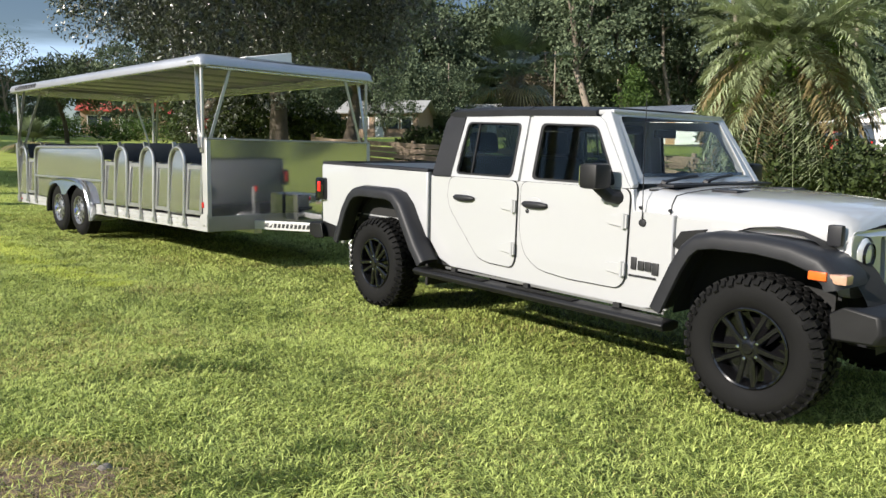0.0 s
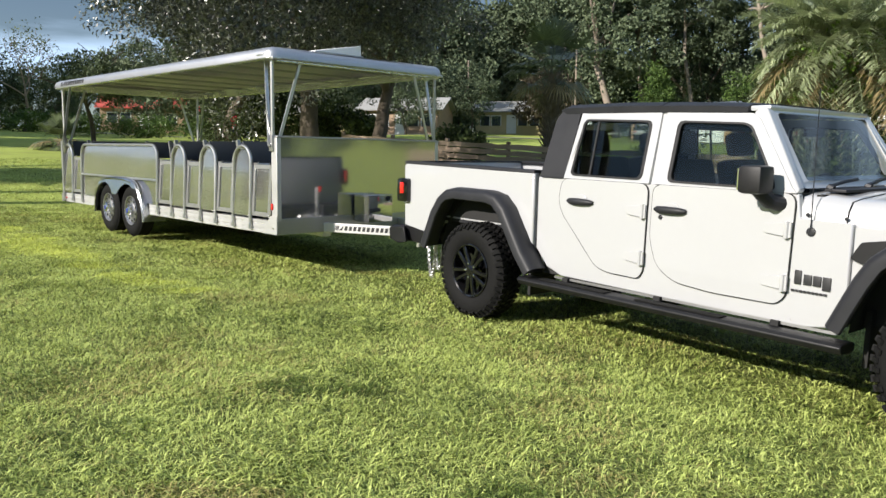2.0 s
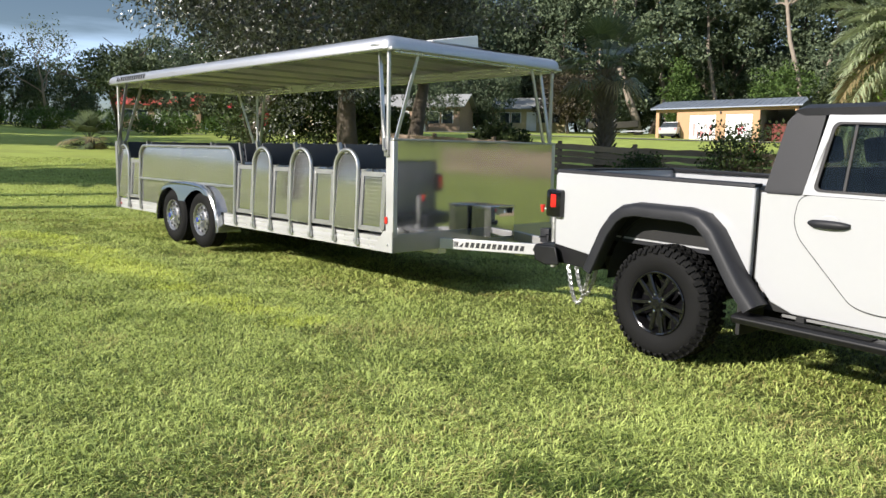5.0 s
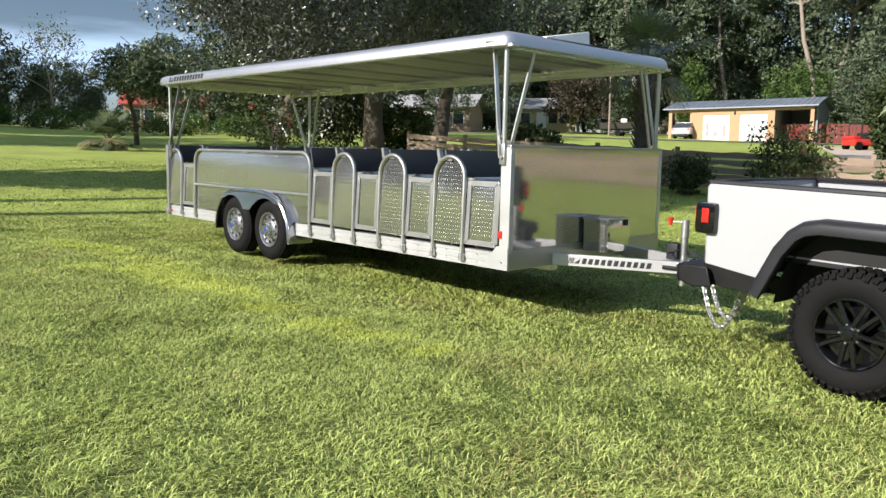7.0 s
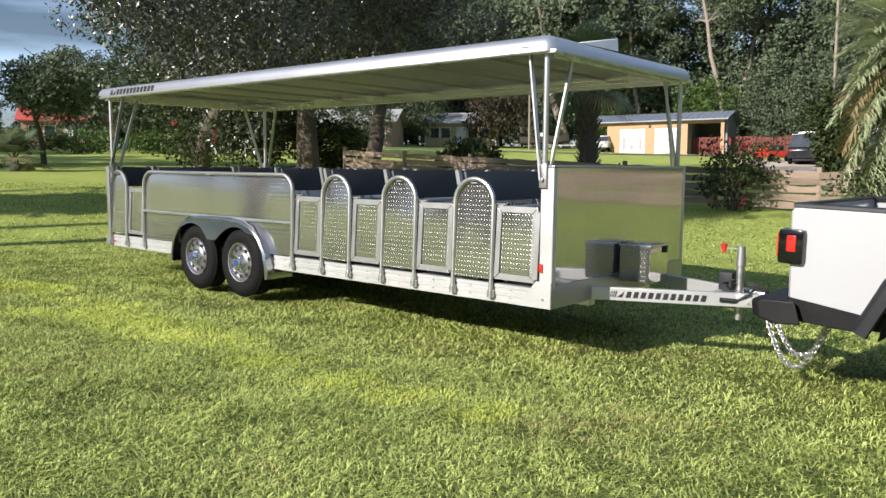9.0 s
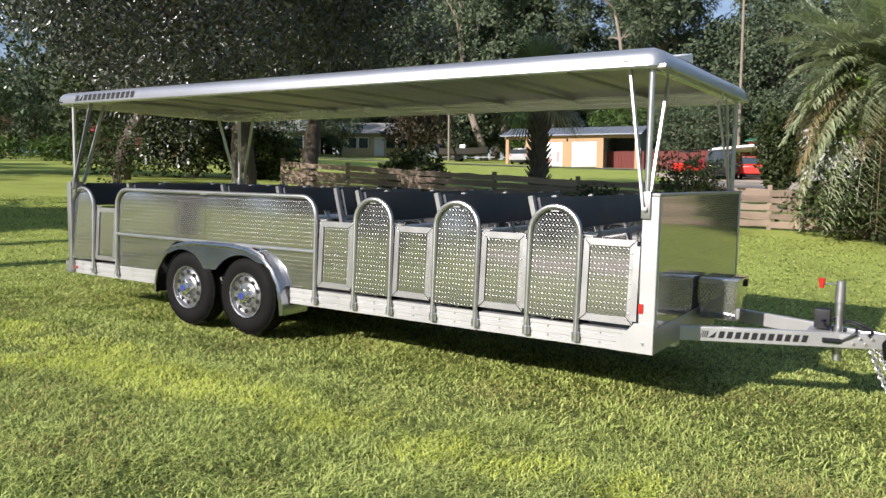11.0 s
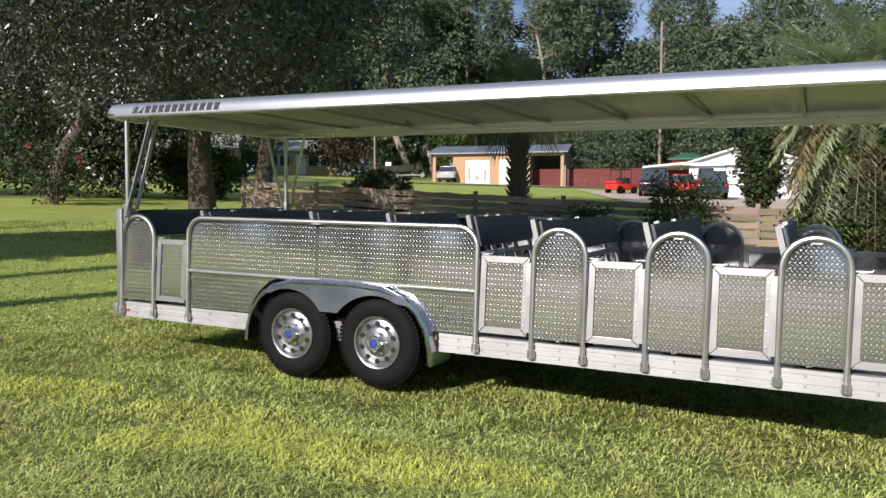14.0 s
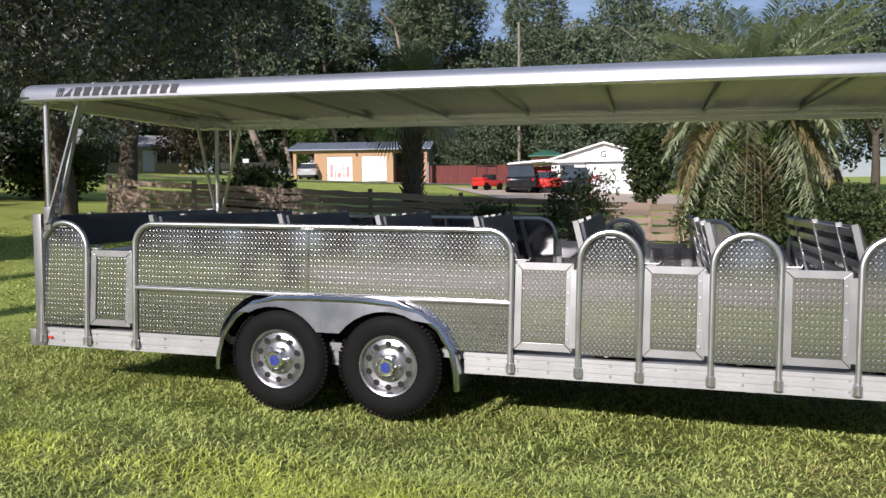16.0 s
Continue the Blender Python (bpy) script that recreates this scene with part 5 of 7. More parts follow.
for s, st in zip((-1, 1), both("side_step", step, DARK_PLASTIC, "black running board", bevel=0.008)):
    for x0 in (0.75, 1.62):
        part("step_pad", boxes((x0, x0 + 0.62, *sorted((s * 0.815, s * 0.895)), 0.468, 0.476), bevel=0.003), RUBBER, st)
    spread("step_bracket", boxes((0, 0.05, *sorted((s * 0.5, s * 0.80)), 0.42, 0.50)), WELL, st, [Matrix.Translation((x, 0, 0)) for x in (0.9, 1.7, 2.5)])
both("sill_trim", lambda s: boxes((0.80, 2.86, *sorted((s * 0.765, s * 0.773)), 0.480, 0.498)), ALU)

# rear bumper and tail lights
part("rear_bumper", skin(bmesh.new(), [[Vector((x, y, z)) for x, z in ((a, 0.70), (a - 0.20, 0.69), (a - 0.235, 0.66), (a - 0.22, 0.56), (a - 0.10, 0.53), (a + 0.05, 0.55))] for y, a in ((-0.86, -1.02), (-0.80, -1.08), (-0.45, -1.09), (0.45, -1.09), (0.80, -1.08), (0.86, -1.02))]), DARK_PLASTIC, pickup, "black rear bumper", bevel=0.012)
both("bumper_side", lambda s: side_plate([(-1.09, 0.715), (-0.64, 0.655), (-0.60, 0.57), (-0.72, 0.545), (-1.09, 0.56)], [], 0.06, s, 0.006), DARK_PLASTIC, bevel=0.006)
for s in (-1, 1):
    bm = bmesh.new()
    box(bm, -1.155, -0.995, *sorted((s * 0.755, s * 0.850)), 0.935, 1.165, bevel=0.028)
    t = part("tail_light", bm, GLOSS_BLACK, pickup, "black tail light with red lens")
    bm = bmesh.new()
    box(bm, -1.095, -1.04, *sorted((s * 0.846, s * 0.856)), 1.02, 1.125, bevel=0.004)
    part("lens", bm, RED_LENS, t)
    bm = bmesh.new()
    box(bm, -1.162, -1.150, *sorted((s * 0.775, s * 0.830)), 0.985, 1.135, bevel=0.004)
    part("lens", bm, RED_LENS, t)
part("hitch", boxes((-1.42, -1.05, -0.035, 0.035, 0.44, 0.50), bevel=0.006), STEEL, pickup)

# mirrors, aerial, latches
for s in (-1, 1):
    mr = part("door_mirror", bmesh.new(), BLACK_PLASTIC, pickup, "black door mirror")
    bm = bmesh.new()
    box(bm, 2.36, 2.50, *sorted((s * 0.865, s * 1.03)), 1.255, 1.42, bevel=0.03)
    part("mirror_shell", bm, DARK_PLASTIC, mr, smooth=50)
    part("mirror_arm", bar([(2.50, s * 0.78, 1.20), (2.47, s * 0.86, 1.215), (2.44, s * 0.93, 1.28)], [0.05, 0.045, 0.045], 12), BLACK_PLASTIC, mr)
    bm = bmesh.new()
    box(bm, 2.352, 2.36, *sorted((s * 0.885, s * 1.01)), 1.275, 1.40)
    part("mirror_glass", bm, CHROME, mr)
    lt = boxes((3.74, 3.815, *sorted((s * 0.635, s * 0.685)), 1.02, 1.135), bevel=0.012)
    part("bonnet_latch", lt, BLACK_PLASTIC, pickup, "black rubber bonnet latch")
    part("wing_bolt", lathe(bmesh.new(), ((0, -0.006), (0.010, -0.005), (0.012, 0)), 10, Matrix.Translation((2.655, s * 0.775, 1.145)) @ pose(0, 0, 0, 0, 0, 0 if s < 0 else 180)), BLACK_PLASTIC, pickup)
    part("wing_bolt", lathe(bmesh.new(), ((0, -0.006), (0.010, -0.005), (0.012, 0)), 10, Matrix.Translation((2.855, s * 0.760, 1.14)) @ pose(0, 0, 0, 0, 0, 0 if s < 0 else 180)), BLACK_PLASTIC, pickup)
aer = part("aerial", bar([(2.685, -0.795, 1.05), (2.685, -0.795, 1.10), (2.675, -0.80, 1.86)], [0.008, 0.003, 0.0022], 6), BLACK_PLASTIC, pickup, "thin whip aerial")
part("aerial_base", lathe(bmesh.new(), ((0, -0.016), (0.024, -0.010), (0.028, 0.006)), 16, Matrix.Translation((2.685, -0.785, 1.05))), BLACK_PLASTIC, aer)

# plain dark blocks for the badge and the model name on both wings
for s in (-1, 1):
    for i, (w, h) in enumerate(((0.038, 0.082), (0.044, 0.060), (0.044, 0.060), (0.044, 0.078))):
        bm = boxes((0, w, -0.004, 0.004, 0.082 - h - (0.020 if i else 0), 0.082 - (0.020 if i else 0)), bevel=0.003)
        part("badge_block", bm, INK, pickup, m=Matrix.Translation((2.616 + i * 0.052, s * 0.789, 0.740)))
    for i in range(9):
        bm = boxes((0, 0.0165, -0.003, 0.003, 0, 0.013))
        part("name_block", bm, INK, pickup, m=Matrix.Translation((2.602 + i * 0.0225, s * 0.789, 0.694)))

# cabin
def seat(x, y, w):
    st = part("car_seat", bmesh.new(), CABIN, pickup, "dark car seat with headrest")
    part("cushion", boxes((x, x + 0.50, y - w / 2, y + w / 2, 0.70, 0.86), bevel=0.04), CABIN, st)
    bm = bmesh.new()
    box(bm, -0.07, 0.07, -w / 2, w / 2, 0, 0.62, bevel=0.045)
    part("backrest", bm, CABIN, st, m=Matrix.Translation((x, y, 0.82)) @ pose(0, 0, 0, 0, -12, 0))
    bm = bmesh.new()
    box(bm, -0.05, 0.05, -0.13, 0.13, 0.65, 0.83, bevel=0.04)
    part("headrest", bm, CABIN, st, m=Matrix.Translation((x, y, 0.82)) @ pose(0, 0, 0, 0, -12, 0))


for y in (-0.37, 0.37):
    seat(1.72, y, 0.52)
    seat(0.95, y, 0.62)
part("dashboard", boxes((2.30, 2.60, -0.70, 0.70, 1.0, 1.235), bevel=0.04), CABIN, pickup)
ring = [(2.16 + 0.05 * math.cos(a), 0.37 + 0.18 * math.sin(a), 1.17 + 0.17 * math.cos(a)) for a in np.linspace(0, 2 * math.pi, 25)]
part("steering_wheel", tube(bmesh.new(), ring, 0.016, 8, caps=False), CABIN, pickup)
part("rear_view_mirror", boxes((2.27, 2.30, -0.12, 0.12, 1.60, 1.66), bevel=0.012), CABIN, pickup)
part("roll_bar", tube(bmesh.new(), [(1.62, -0.66, 1.0), (1.62, -0.62, 1.68), (1.62, 0.62, 1.68), (1.62, 0.66, 1.0)], 0.032, 10), CABIN, pickup)

# ---- plants: makers ----
BARK = surf("bark", (0.10, 0.082, 0.065), 0.9, 0, 0.35, 3, 25, 0.8, 0.03, spec=0.2)
BARK_PALE = surf("pale_bark", (0.24, 0.20, 0.16), 0.9, 0, 0.3, 2, 20, 0.7, 0.03, spec=0.2)
# magnolia colours hold crown shade at the dark end, glints at the pale end
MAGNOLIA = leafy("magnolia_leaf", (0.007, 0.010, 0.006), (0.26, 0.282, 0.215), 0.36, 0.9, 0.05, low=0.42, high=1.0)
OAKLEAF = leafy("oak_leaf", (0.036, 0.055, 0.031), (0.190, 0.234, 0.136), 0.7, 0.18, 0.15, 0.25)
WOODLEAF = leafy("wood_leaf", (0.029, 0.046, 0.026), (0.160, 0.200, 0.116), 0.7, 0.15, 0.12, 0.12)
SHRUB = leafy("shrub_leaf", (0.013, 0.022, 0.009), (0.085, 0.115, 0.038), 0.6, 0.25, 0.15)
LIGHTLEAF = leafy("bright_leaf", (0.032, 0.064, 0.014), (0.11, 0.175, 0.04), 0.6, 0.3, 0.25)
VINE = leafy("creeper_leaf", (0.06, 0.12, 0.014), (0.19, 0.30, 0.045), 0.5, 0.4, 0.35)
HEDGE = leafy("hedge_leaf", (0.035, 0.07, 0.012), (0.10, 0.17, 0.03), 0.5, 0.4, 0.25)
FROND = leafy("palm_leaflet", (0.19, 0.235, 0.13), (0.56, 0.62, 0.37), 0.38, 0.6, 0.2, 1.2)
FROND_DRY = leafy("dry_palm_leaflet", (0.20, 0.15, 0.07), (0.38, 0.31, 0.16), 0.6, 0.3, 0.2, 1.2)
FROND_DARK = leafy("fan_palm_leaf", (0.04, 0.058, 0.028), (0.15, 0.19, 0.09), 0.4, 0.5, 0.12, 1.2)
PETAL = leafy("red_blossom", (0.45, 0.02, 0.05), (0.65, 0.06, 0.10), 0.6, 0.3, 0.3, 2)
BOOT = surf("palm_boots", (0.15, 0.125, 0.095), 0.9, 0, 0.4, 8, 60, 0.8, 0.02, spec=0.2)


def quads(name, verts, material, faces=None):
    """A mesh of loose leaves from an array (n, k, 3)."""
    n, k = verts.shape[:2]
    me = bpy.data.meshes.new(name)
    me.vertices.add(n * k)
    me.vertices.foreach_set("co", verts.reshape(-1).astype(np.float32))
    pat = np.array(faces if faces is not None else [list(range(k))])
    idx = (np.arange(n)[:, None, None] * k + pat[None]).reshape(-1)
    me.loops.add(len(idx))
    me.loops.foreach_set("vertex_index", idx.astype(np.int32))
    m = n * len(pat)
    me.polygons.add(m)
    me.polygons.foreach_set("loop_start", (np.arange(m) * pat.shape[1]).astype(np.int32))
    me.polygons.foreach_set("loop_total", np.full(m, pat.shape[1], np.int32))
    for q in (material if isinstance(material, (list, tuple)) else (material,)):
        me.materials.append(q)
    me.update(calc_edges=True)
    return me


def unit(rng, n):
    v = rng.normal(size=(n, 3))
    return v / np.linalg.norm(v, axis=1, keepdims=True)


def leaves(rng, centres, spread, per, size, aspect=0.42, droop=0.0, shell=0.35):
    """Pointed leaves round cluster centres: (n, 4, 3)."""
    n = len(centres) * per
    c = np.repeat(centres, per, axis=0)
    sp = np.repeat(np.broadcast_to(spread, (len(centres),)), per)[:, None]
    d = unit(rng, n)
    p = c + d * sp * (shell + (1 - shell) * rng.random((n, 1)) ** 0.5) * np.array([1, 1, 0.75])
    ax = unit(rng, n) + d * 0.9 - np.array([0, 0, droop])
    ax /= np.linalg.norm(ax, axis=1, keepdims=True)
    sd = np.cross(ax, unit(rng, n))
    sd /= np.linalg.norm(sd, axis=1, keepdims=True) + 1e-6
    s = size * (0.6 + 0.8 * rng.random((n, 1)))
    nr = np.cross(ax, sd) * s * 0.10
    return np.stack([p, p + ax * s * 0.5 + sd * s * aspect * 0.5 + nr, p + ax * s, p + ax * s * 0.5 - sd * s * aspect * 0.5 + nr], axis=1)


def limbs(bm, rng, base, height, r, spread, levels=3, count=4, lean=(0, 0), reach=1.0):
    """A tapered trunk with forking limbs. Returns the ends."""
    ends = []

    def grow(p, d, length, rad, lev):
        pts, rads = [p], [rad]
        q = p
        steps = 5
        for i in range(steps):
            d = (d + Vector(rng.normal(size=3) * 0.13)).normalized()
            q = q + d * length / steps
            pts.append(q)
            rads.append(rad * (1 - 0.45 * (i + 1) / steps))
        tube(bm, pts, rads, 8 if lev == levels else 5)
        if lev == 0:
            ends.append(q)
            return
        for k in range(count if lev == levels else 3):
            a = rng.random() * 2 * math.pi
            side = Vector((math.cos(a), math.sin(a), 0.25 + 0.5 * rng.random()))
            nd = (d * (1 - spread) + side * spread).normalized()
            start = pts[-1 if k < 2 else -2]
            grow(start, nd, length * reach * (0.55 + 0.3 * rng.random()), rads[-1] * 0.8, lev - 1)
        ends.append(q)
    grow(Vector(base), Vector((lean[0], lean[1], 1)).normalized(), height, r, levels)
    return ends


def tree(name, label, seed, trunk_h, trunk_r, crown, leaf, per, material, bark=BARK, spread=0.55, levels=2, count=5, lean=(0, 0), extra=70, cluster=0.9, m=None, aspect=0.42, group="", droop=0.1, shift=(0, 0), reach=1.0, small=False):
    """crown: (radius x, radius y, half height, centre height)."""
    rng = np.random.default_rng(seed)
    t = thing(name, label, "tree", m, group)
    bm = bmesh.new()
    ends = limbs(bm, rng, (0, 0, -0.3), trunk_h, trunk_r, spread, levels, count, lean, reach)
    part("trunk", bm, bark, t, smooth=50)
    rx, ry, rz, cz = crown
    d = unit(rng, extra)
    k = 0.55 + 0.45 * rng.random((extra, 1)) ** 0.5
    # lumps push the outline in and out
    lump = 1 + 0.22 * np.sin(d[:, :1] * 5 + seed) * np.cos(d[:, 1:2] * 4 + seed * 2) + 0.12 * rng.normal(size=(extra, 1))
    c = d * k * lump * np.array([rx, ry, rz]) + np.array([lean[0] * trunk_h + shift[0], lean[1] * trunk_h + shift[1], cz])
    inside = [e for e in ends if ((e.x / rx) ** 2 + (e.y / ry) ** 2 + ((e.z - cz) / rz) ** 2) < 1.2]
    if inside:
        c = np.concatenate([c, np.array([tuple(e) for e in inside])])
    v = leaves(rng, c, cluster * (0.6 + 0.7 * rng.random(len(c))), per, leaf, aspect, droop)
    if small:
        v = v[:, [1, 3, 2]]
    ob = new("crown", quads("crown", v, material))
    ob.parent = t
    return t


def shrub(name, label, seed, rx, ry, h, leaf, n, material, m, cat="shrub", stems=9, per=36, blossom=0, loose=0.3, group=""):
    rng = np.random.default_rng(seed)
    t = thing(name, label, cat, m, group)
    bm = bmesh.new()
    tips = []
    for i in range(stems):
        a, k = rng.random() * 2 * math.pi, 0.3 + 0.6 * rng.random()
        e = Vector((rx * k * math.cos(a), ry * k * math.sin(a), h * (0.55 + 0.4 * rng.random())))
        tube(bm, [(0.05 * math.cos(a), 0.05 * math.sin(a), -0.1), e * 0.5 + Vector((0, 0, 0.1 * h)), e], [0.025, 0.018, 0.006], 5)
        tips.append(e)
    tagged(part("branchwork", bm, BARK, t), kind="stuff")
    d = unit(rng, n)
    c = d * (0.5 + 0.5 * rng.random((n, 1))) * (1 + 0.25 * rng.normal(size=(n, 1)) * loose) * np.array([rx, ry, h * 0.5]) + np.array([0, 0, h * 0.52])
    c[:, 2] = np.maximum(c[:, 2], 0.05)
    c = np.concatenate([c, np.array([tuple(e) for e in tips])])
    v = leaves(rng, c, 0.18 * (rx + ry + h) / 3 + 0.05, per, leaf, 0.5)
    v[:, :, 2] = np.maximum(v[:, :, 2], 0.0)
    ob = new("foliage", quads("foliage", v, material))
    ob.parent = t
    if blossom:
        k = rng.choice(len(c), blossom)
        b = new("blossom", quads("blossom", leaves(rng, c[k] + np.array([0, 0, 0.12]), 0.10, 26, 0.05, 0.8), PETAL))
        b.parent = t
        b["label"] = "red blossom clusters"
    return t


def pinnate(rng, length, rise, droop, leaflets=46, wide=0.5):
    """One feather frond along +x from the origin: leaflet strips (n, 6, 3) and the stalk's points."""
    t = np.linspace(0, 1, 15)
    x = length * (t - 0.12 * t ** 3)
    z = rise * t - droop * t ** 2.3
    stalk = np.stack([x, np.zeros_like(x), z], axis=1)
    u = np.repeat(np.linspace(0.10, 0.99, leaflets), 2)
    s = np.tile([1, -1], leaflets)
    p = np.stack([np.interp(u, t, stalk[:, i]) for i in range(3)], axis=1)
    dx = np.interp(u, t, np.gradient(x))
    dz = np.interp(u, t, np.gradient(z))
    along = np.stack([dx, np.zeros_like(dx), dz], axis=1)
    along /= np.linalg.norm(along, axis=1, keepdims=True)
    side = np.stack([np.zeros(len(u)), s, np.zeros(len(u))], axis=1)
    ll = wide * (0.45 + 0.65 * np.sin(np.pi * np.clip(u * 0.92 + 0.06, 0, 1)))[:, None] * (0.85 + 0.3 * rng.random((len(u), 1)))
    di = along * 0.60 + side * 0.80 + np.array([0, 0, 0.25]) + rng.normal(size=(len(u), 3)) * 0.10
    di /= np.linalg.norm(di, axis=1, keepdims=True)
    w = np.cross(di, np.array([0, 0, 1.0]))
    w /= np.linalg.norm(w, axis=1, keepdims=True) + 1e-6
    w = w * 0.0155
    mid = p + di * ll * 0.5
    tip = p + di * ll * 0.92 + np.array([0, 0, -0.24]) * ll
    return np.stack([p - w * 0.6, p + w * 0.6, mid - w, mid + w, tip], axis=1), stalk


def turn_z(v, a):
    c, s = math.cos(a), math.sin(a)
    o = v.copy()
    o[..., 0], o[..., 1] = c * v[..., 0] - s * v[..., 1], s * v[..., 0] + c * v[..., 1]
    return o


def strips(name, v, material):
    """Leaflets of five points: a quad and a triangle each."""
    n = len(v)
    me = bpy.data.meshes.new(name)
    me.vertices.add(n * 5)
    me.vertices.foreach_set("co", v.reshape(-1).astype(np.float32))
    i = np.arange(n)[:, None] * 5
    idx = np.concatenate([i + 0, i + 1, i + 3, i + 2, i + 2, i + 3, i + 4], axis=1).reshape(-1)
    me.loops.add(len(idx))
    me.loops.foreach_set("vertex_index", idx.astype(np.int32))
    me.polygons.add(2 * n)
    st = np.stack([np.arange(n) * 7, np.arange(n) * 7 + 4], axis=1).reshape(-1)
    me.polygons.foreach_set("loop_start", st.astype(np.int32))
    me.polygons.foreach_set("loop_total", np.tile([4, 3], n).astype(np.int32))
    for q in (material if isinstance(material, (list, tuple)) else (material,)):
        me.materials.append(q)
    me.update(calc_edges=True)
    return me


def feather_palm(x, y, top, seed):
    rng = np.random.default_rng(seed)
    z0 = ground_z(x, y)
    t = thing("feather_palm", "shaggy feather palm with drooping grey-green and dry fronds", "palm tree", pose(x, y, z0))
    bm = tube(bmesh.new(), [(0, 0, -0.2), (0.03, 0, top * 0.5), (0, 0.02, top)], [0.34, 0.30, 0.26], 14)
    for i in range(90):
        a, h = i * 2.4, top * (0.15 + 0.85 * i / 90)
        box(bm, 0.26, 0.42, -0.07, 0.07, -0.05, 0.09, m=Matrix.Translation((0, 0, h)) @ pose(0, 0, 0, 0, -50, math.degrees(a)))
    part("trunk", bm, BOOT, t)
    n = 96
    for i in range(n):
        age = i / n
        a = i * 2.39996 + rng.normal() * 0.12
        length = 2.65 * (0.85 + 0.3 * rng.random())
        rise = 2.6 * (1 - age) ** 1.05 - 0.10
        droop = 0.45 + 1.15 * age + 0.35 * rng.random()
        v, st = pinnate(rng, length * (1 - 0.25 * age), rise, droop, 84, 0.62)
        off = np.array([0, 0, top - 0.55 * age])
        dry = age > 0.90 or (age > 0.6 and rng.random() < 0.15)
        ob = new("frond", strips("frond", turn_z(v, a) + off, FROND_DRY if dry else FROND))
        ob.parent = t
        if dry:
            ob["label"] = "dry yellow-brown frond"
        s = turn_z(st, a) + off
        part("stalk", tube(bmesh.new(), [tuple(q) for q in s[::2]], [0.022, 0.019, 0.016, 0.013, 0.010, 0.007, 0.005, 0.003], 5), FROND_DRY if dry else FROND, ob)
    # the skirt of old fronds that hang round the trunk
    for i in range(44):
        v, st = pinnate(rng, 1.6 + 0.6 * rng.random(), 0.40, 2.4 + 0.9 * rng.random(), 52, 0.60)
        a = i * 2.39996 + 0.7
        off = np.array([0, 0, top - 0.5 - 0.35 * rng.random()])
        old = rng.random() < 0.22
        ob = new("frond", strips("frond", turn_z(v, a) + off, FROND_DRY if old else FROND))
        ob.parent = t
        if old:
            ob["label"] = "dry yellow-brown frond"
        s = turn_z(st, a) + off
        part("stalk", tube(bmesh.new(), [tuple(q) for q in s[::2]], [0.022, 0.019, 0.016, 0.013, 0.010, 0.007, 0.005, 0.003], 5), FROND_DRY if old else FROND, ob)
    # creeper in the crown
    d = unit(rng, 110)
    c = d * (0.5 + 0.8 * rng.random((110, 1))) * np.array([1.25, 1.25, 1.1]) + np.array([0, 0, top - 0.7])
    ob = new("creeper", quads("creeper", leaves(rng, c, 0.22, 26, 0.10, 0.7), VINE))
    ob.parent = t
    ob["label"] = "bright green creeper leaves"
    return t


def fan_palm(name, label, x, y, trunk_h, radius, blade, n, seed, material, trunk_r=0.22, dry=0.15, boots=True):
    rng = np.random.default_rng(seed)
    t = thing(name, label, "palm tree", pose(x, y, ground_z(x, y)))
    bm = tube(bmesh.new(), [(0, 0, -0.2), (0.02, 0.03, trunk_h * 0.6), (0, 0, trunk_h)], [trunk_r * 1.1, trunk_r, trunk_r], 12)
    if boots:
        for i in range(int(60 * trunk_h)):
            a, h = i * 2.39996, trunk_h * (0.02 + 0.98 * i / (60 * trunk_h))
            ln = 0.18 + 0.20 * rng.random()
            tube(bm, [(trunk_r * 0.8 * math.cos(a), trunk_r * 0.8 * math.sin(a), h), ((trunk_r + ln * 0.5) * math.cos(a + 0.1), (trunk_r + ln * 0.5) * math.sin(a + 0.1), h + ln * 0.9)], [0.045, 0.012], 5)
    part("trunk", bm, BOOT, t)
    for i in range(n):
        age = i / n
        a = i * 2.39996
        el = radians(82 - 122 * age + rng.normal() * 13)
        d = Vector((math.cos(a) * math.cos(el), math.sin(a) * math.cos(el), math.sin(el)))
        o = Vector((0, 0, trunk_h))
        e = o + d * radius * 0.55 * (0.65 + 0.6 * rng.random())
        side = d.cross(UP).normalized() if abs(d.z) < 0.98 else Vector((1, 0, 0))
        nrm = side.cross(d)
        vs = []
        for b in np.linspace(-1, 1, 26):
            ang = b * radians(100)
            q = (d * math.cos(ang) + side * math.sin(ang) + nrm * 0.25 * abs(b)).normalized()
            ll = blade * (1 - 0.25 * abs(b)) * (0.9 + 0.2 * rng.random())
            w = q.cross(nrm).normalized() * 0.022
            md, tp = e + q * ll * 0.6, e + q * ll + Vector((0, 0, -0.18 * ll * (1 + age)))
            vs.append([e - w * 0.2, e + w * 0.2, md - w, md + w, tp])
        v = np.array([[tuple(p) for p in k] for k in vs])
        ob = new("fan_leaf", strips("fan_leaf", v, FROND_DRY if age > 1 - dry else material))
        ob.parent = t
        part("stalk", tube(bmesh.new(), [o, (o + e) / 2 + Vector((0, 0, 0.03)), e], [0.02, 0.014, 0.009], 5), material, ob)
    return t

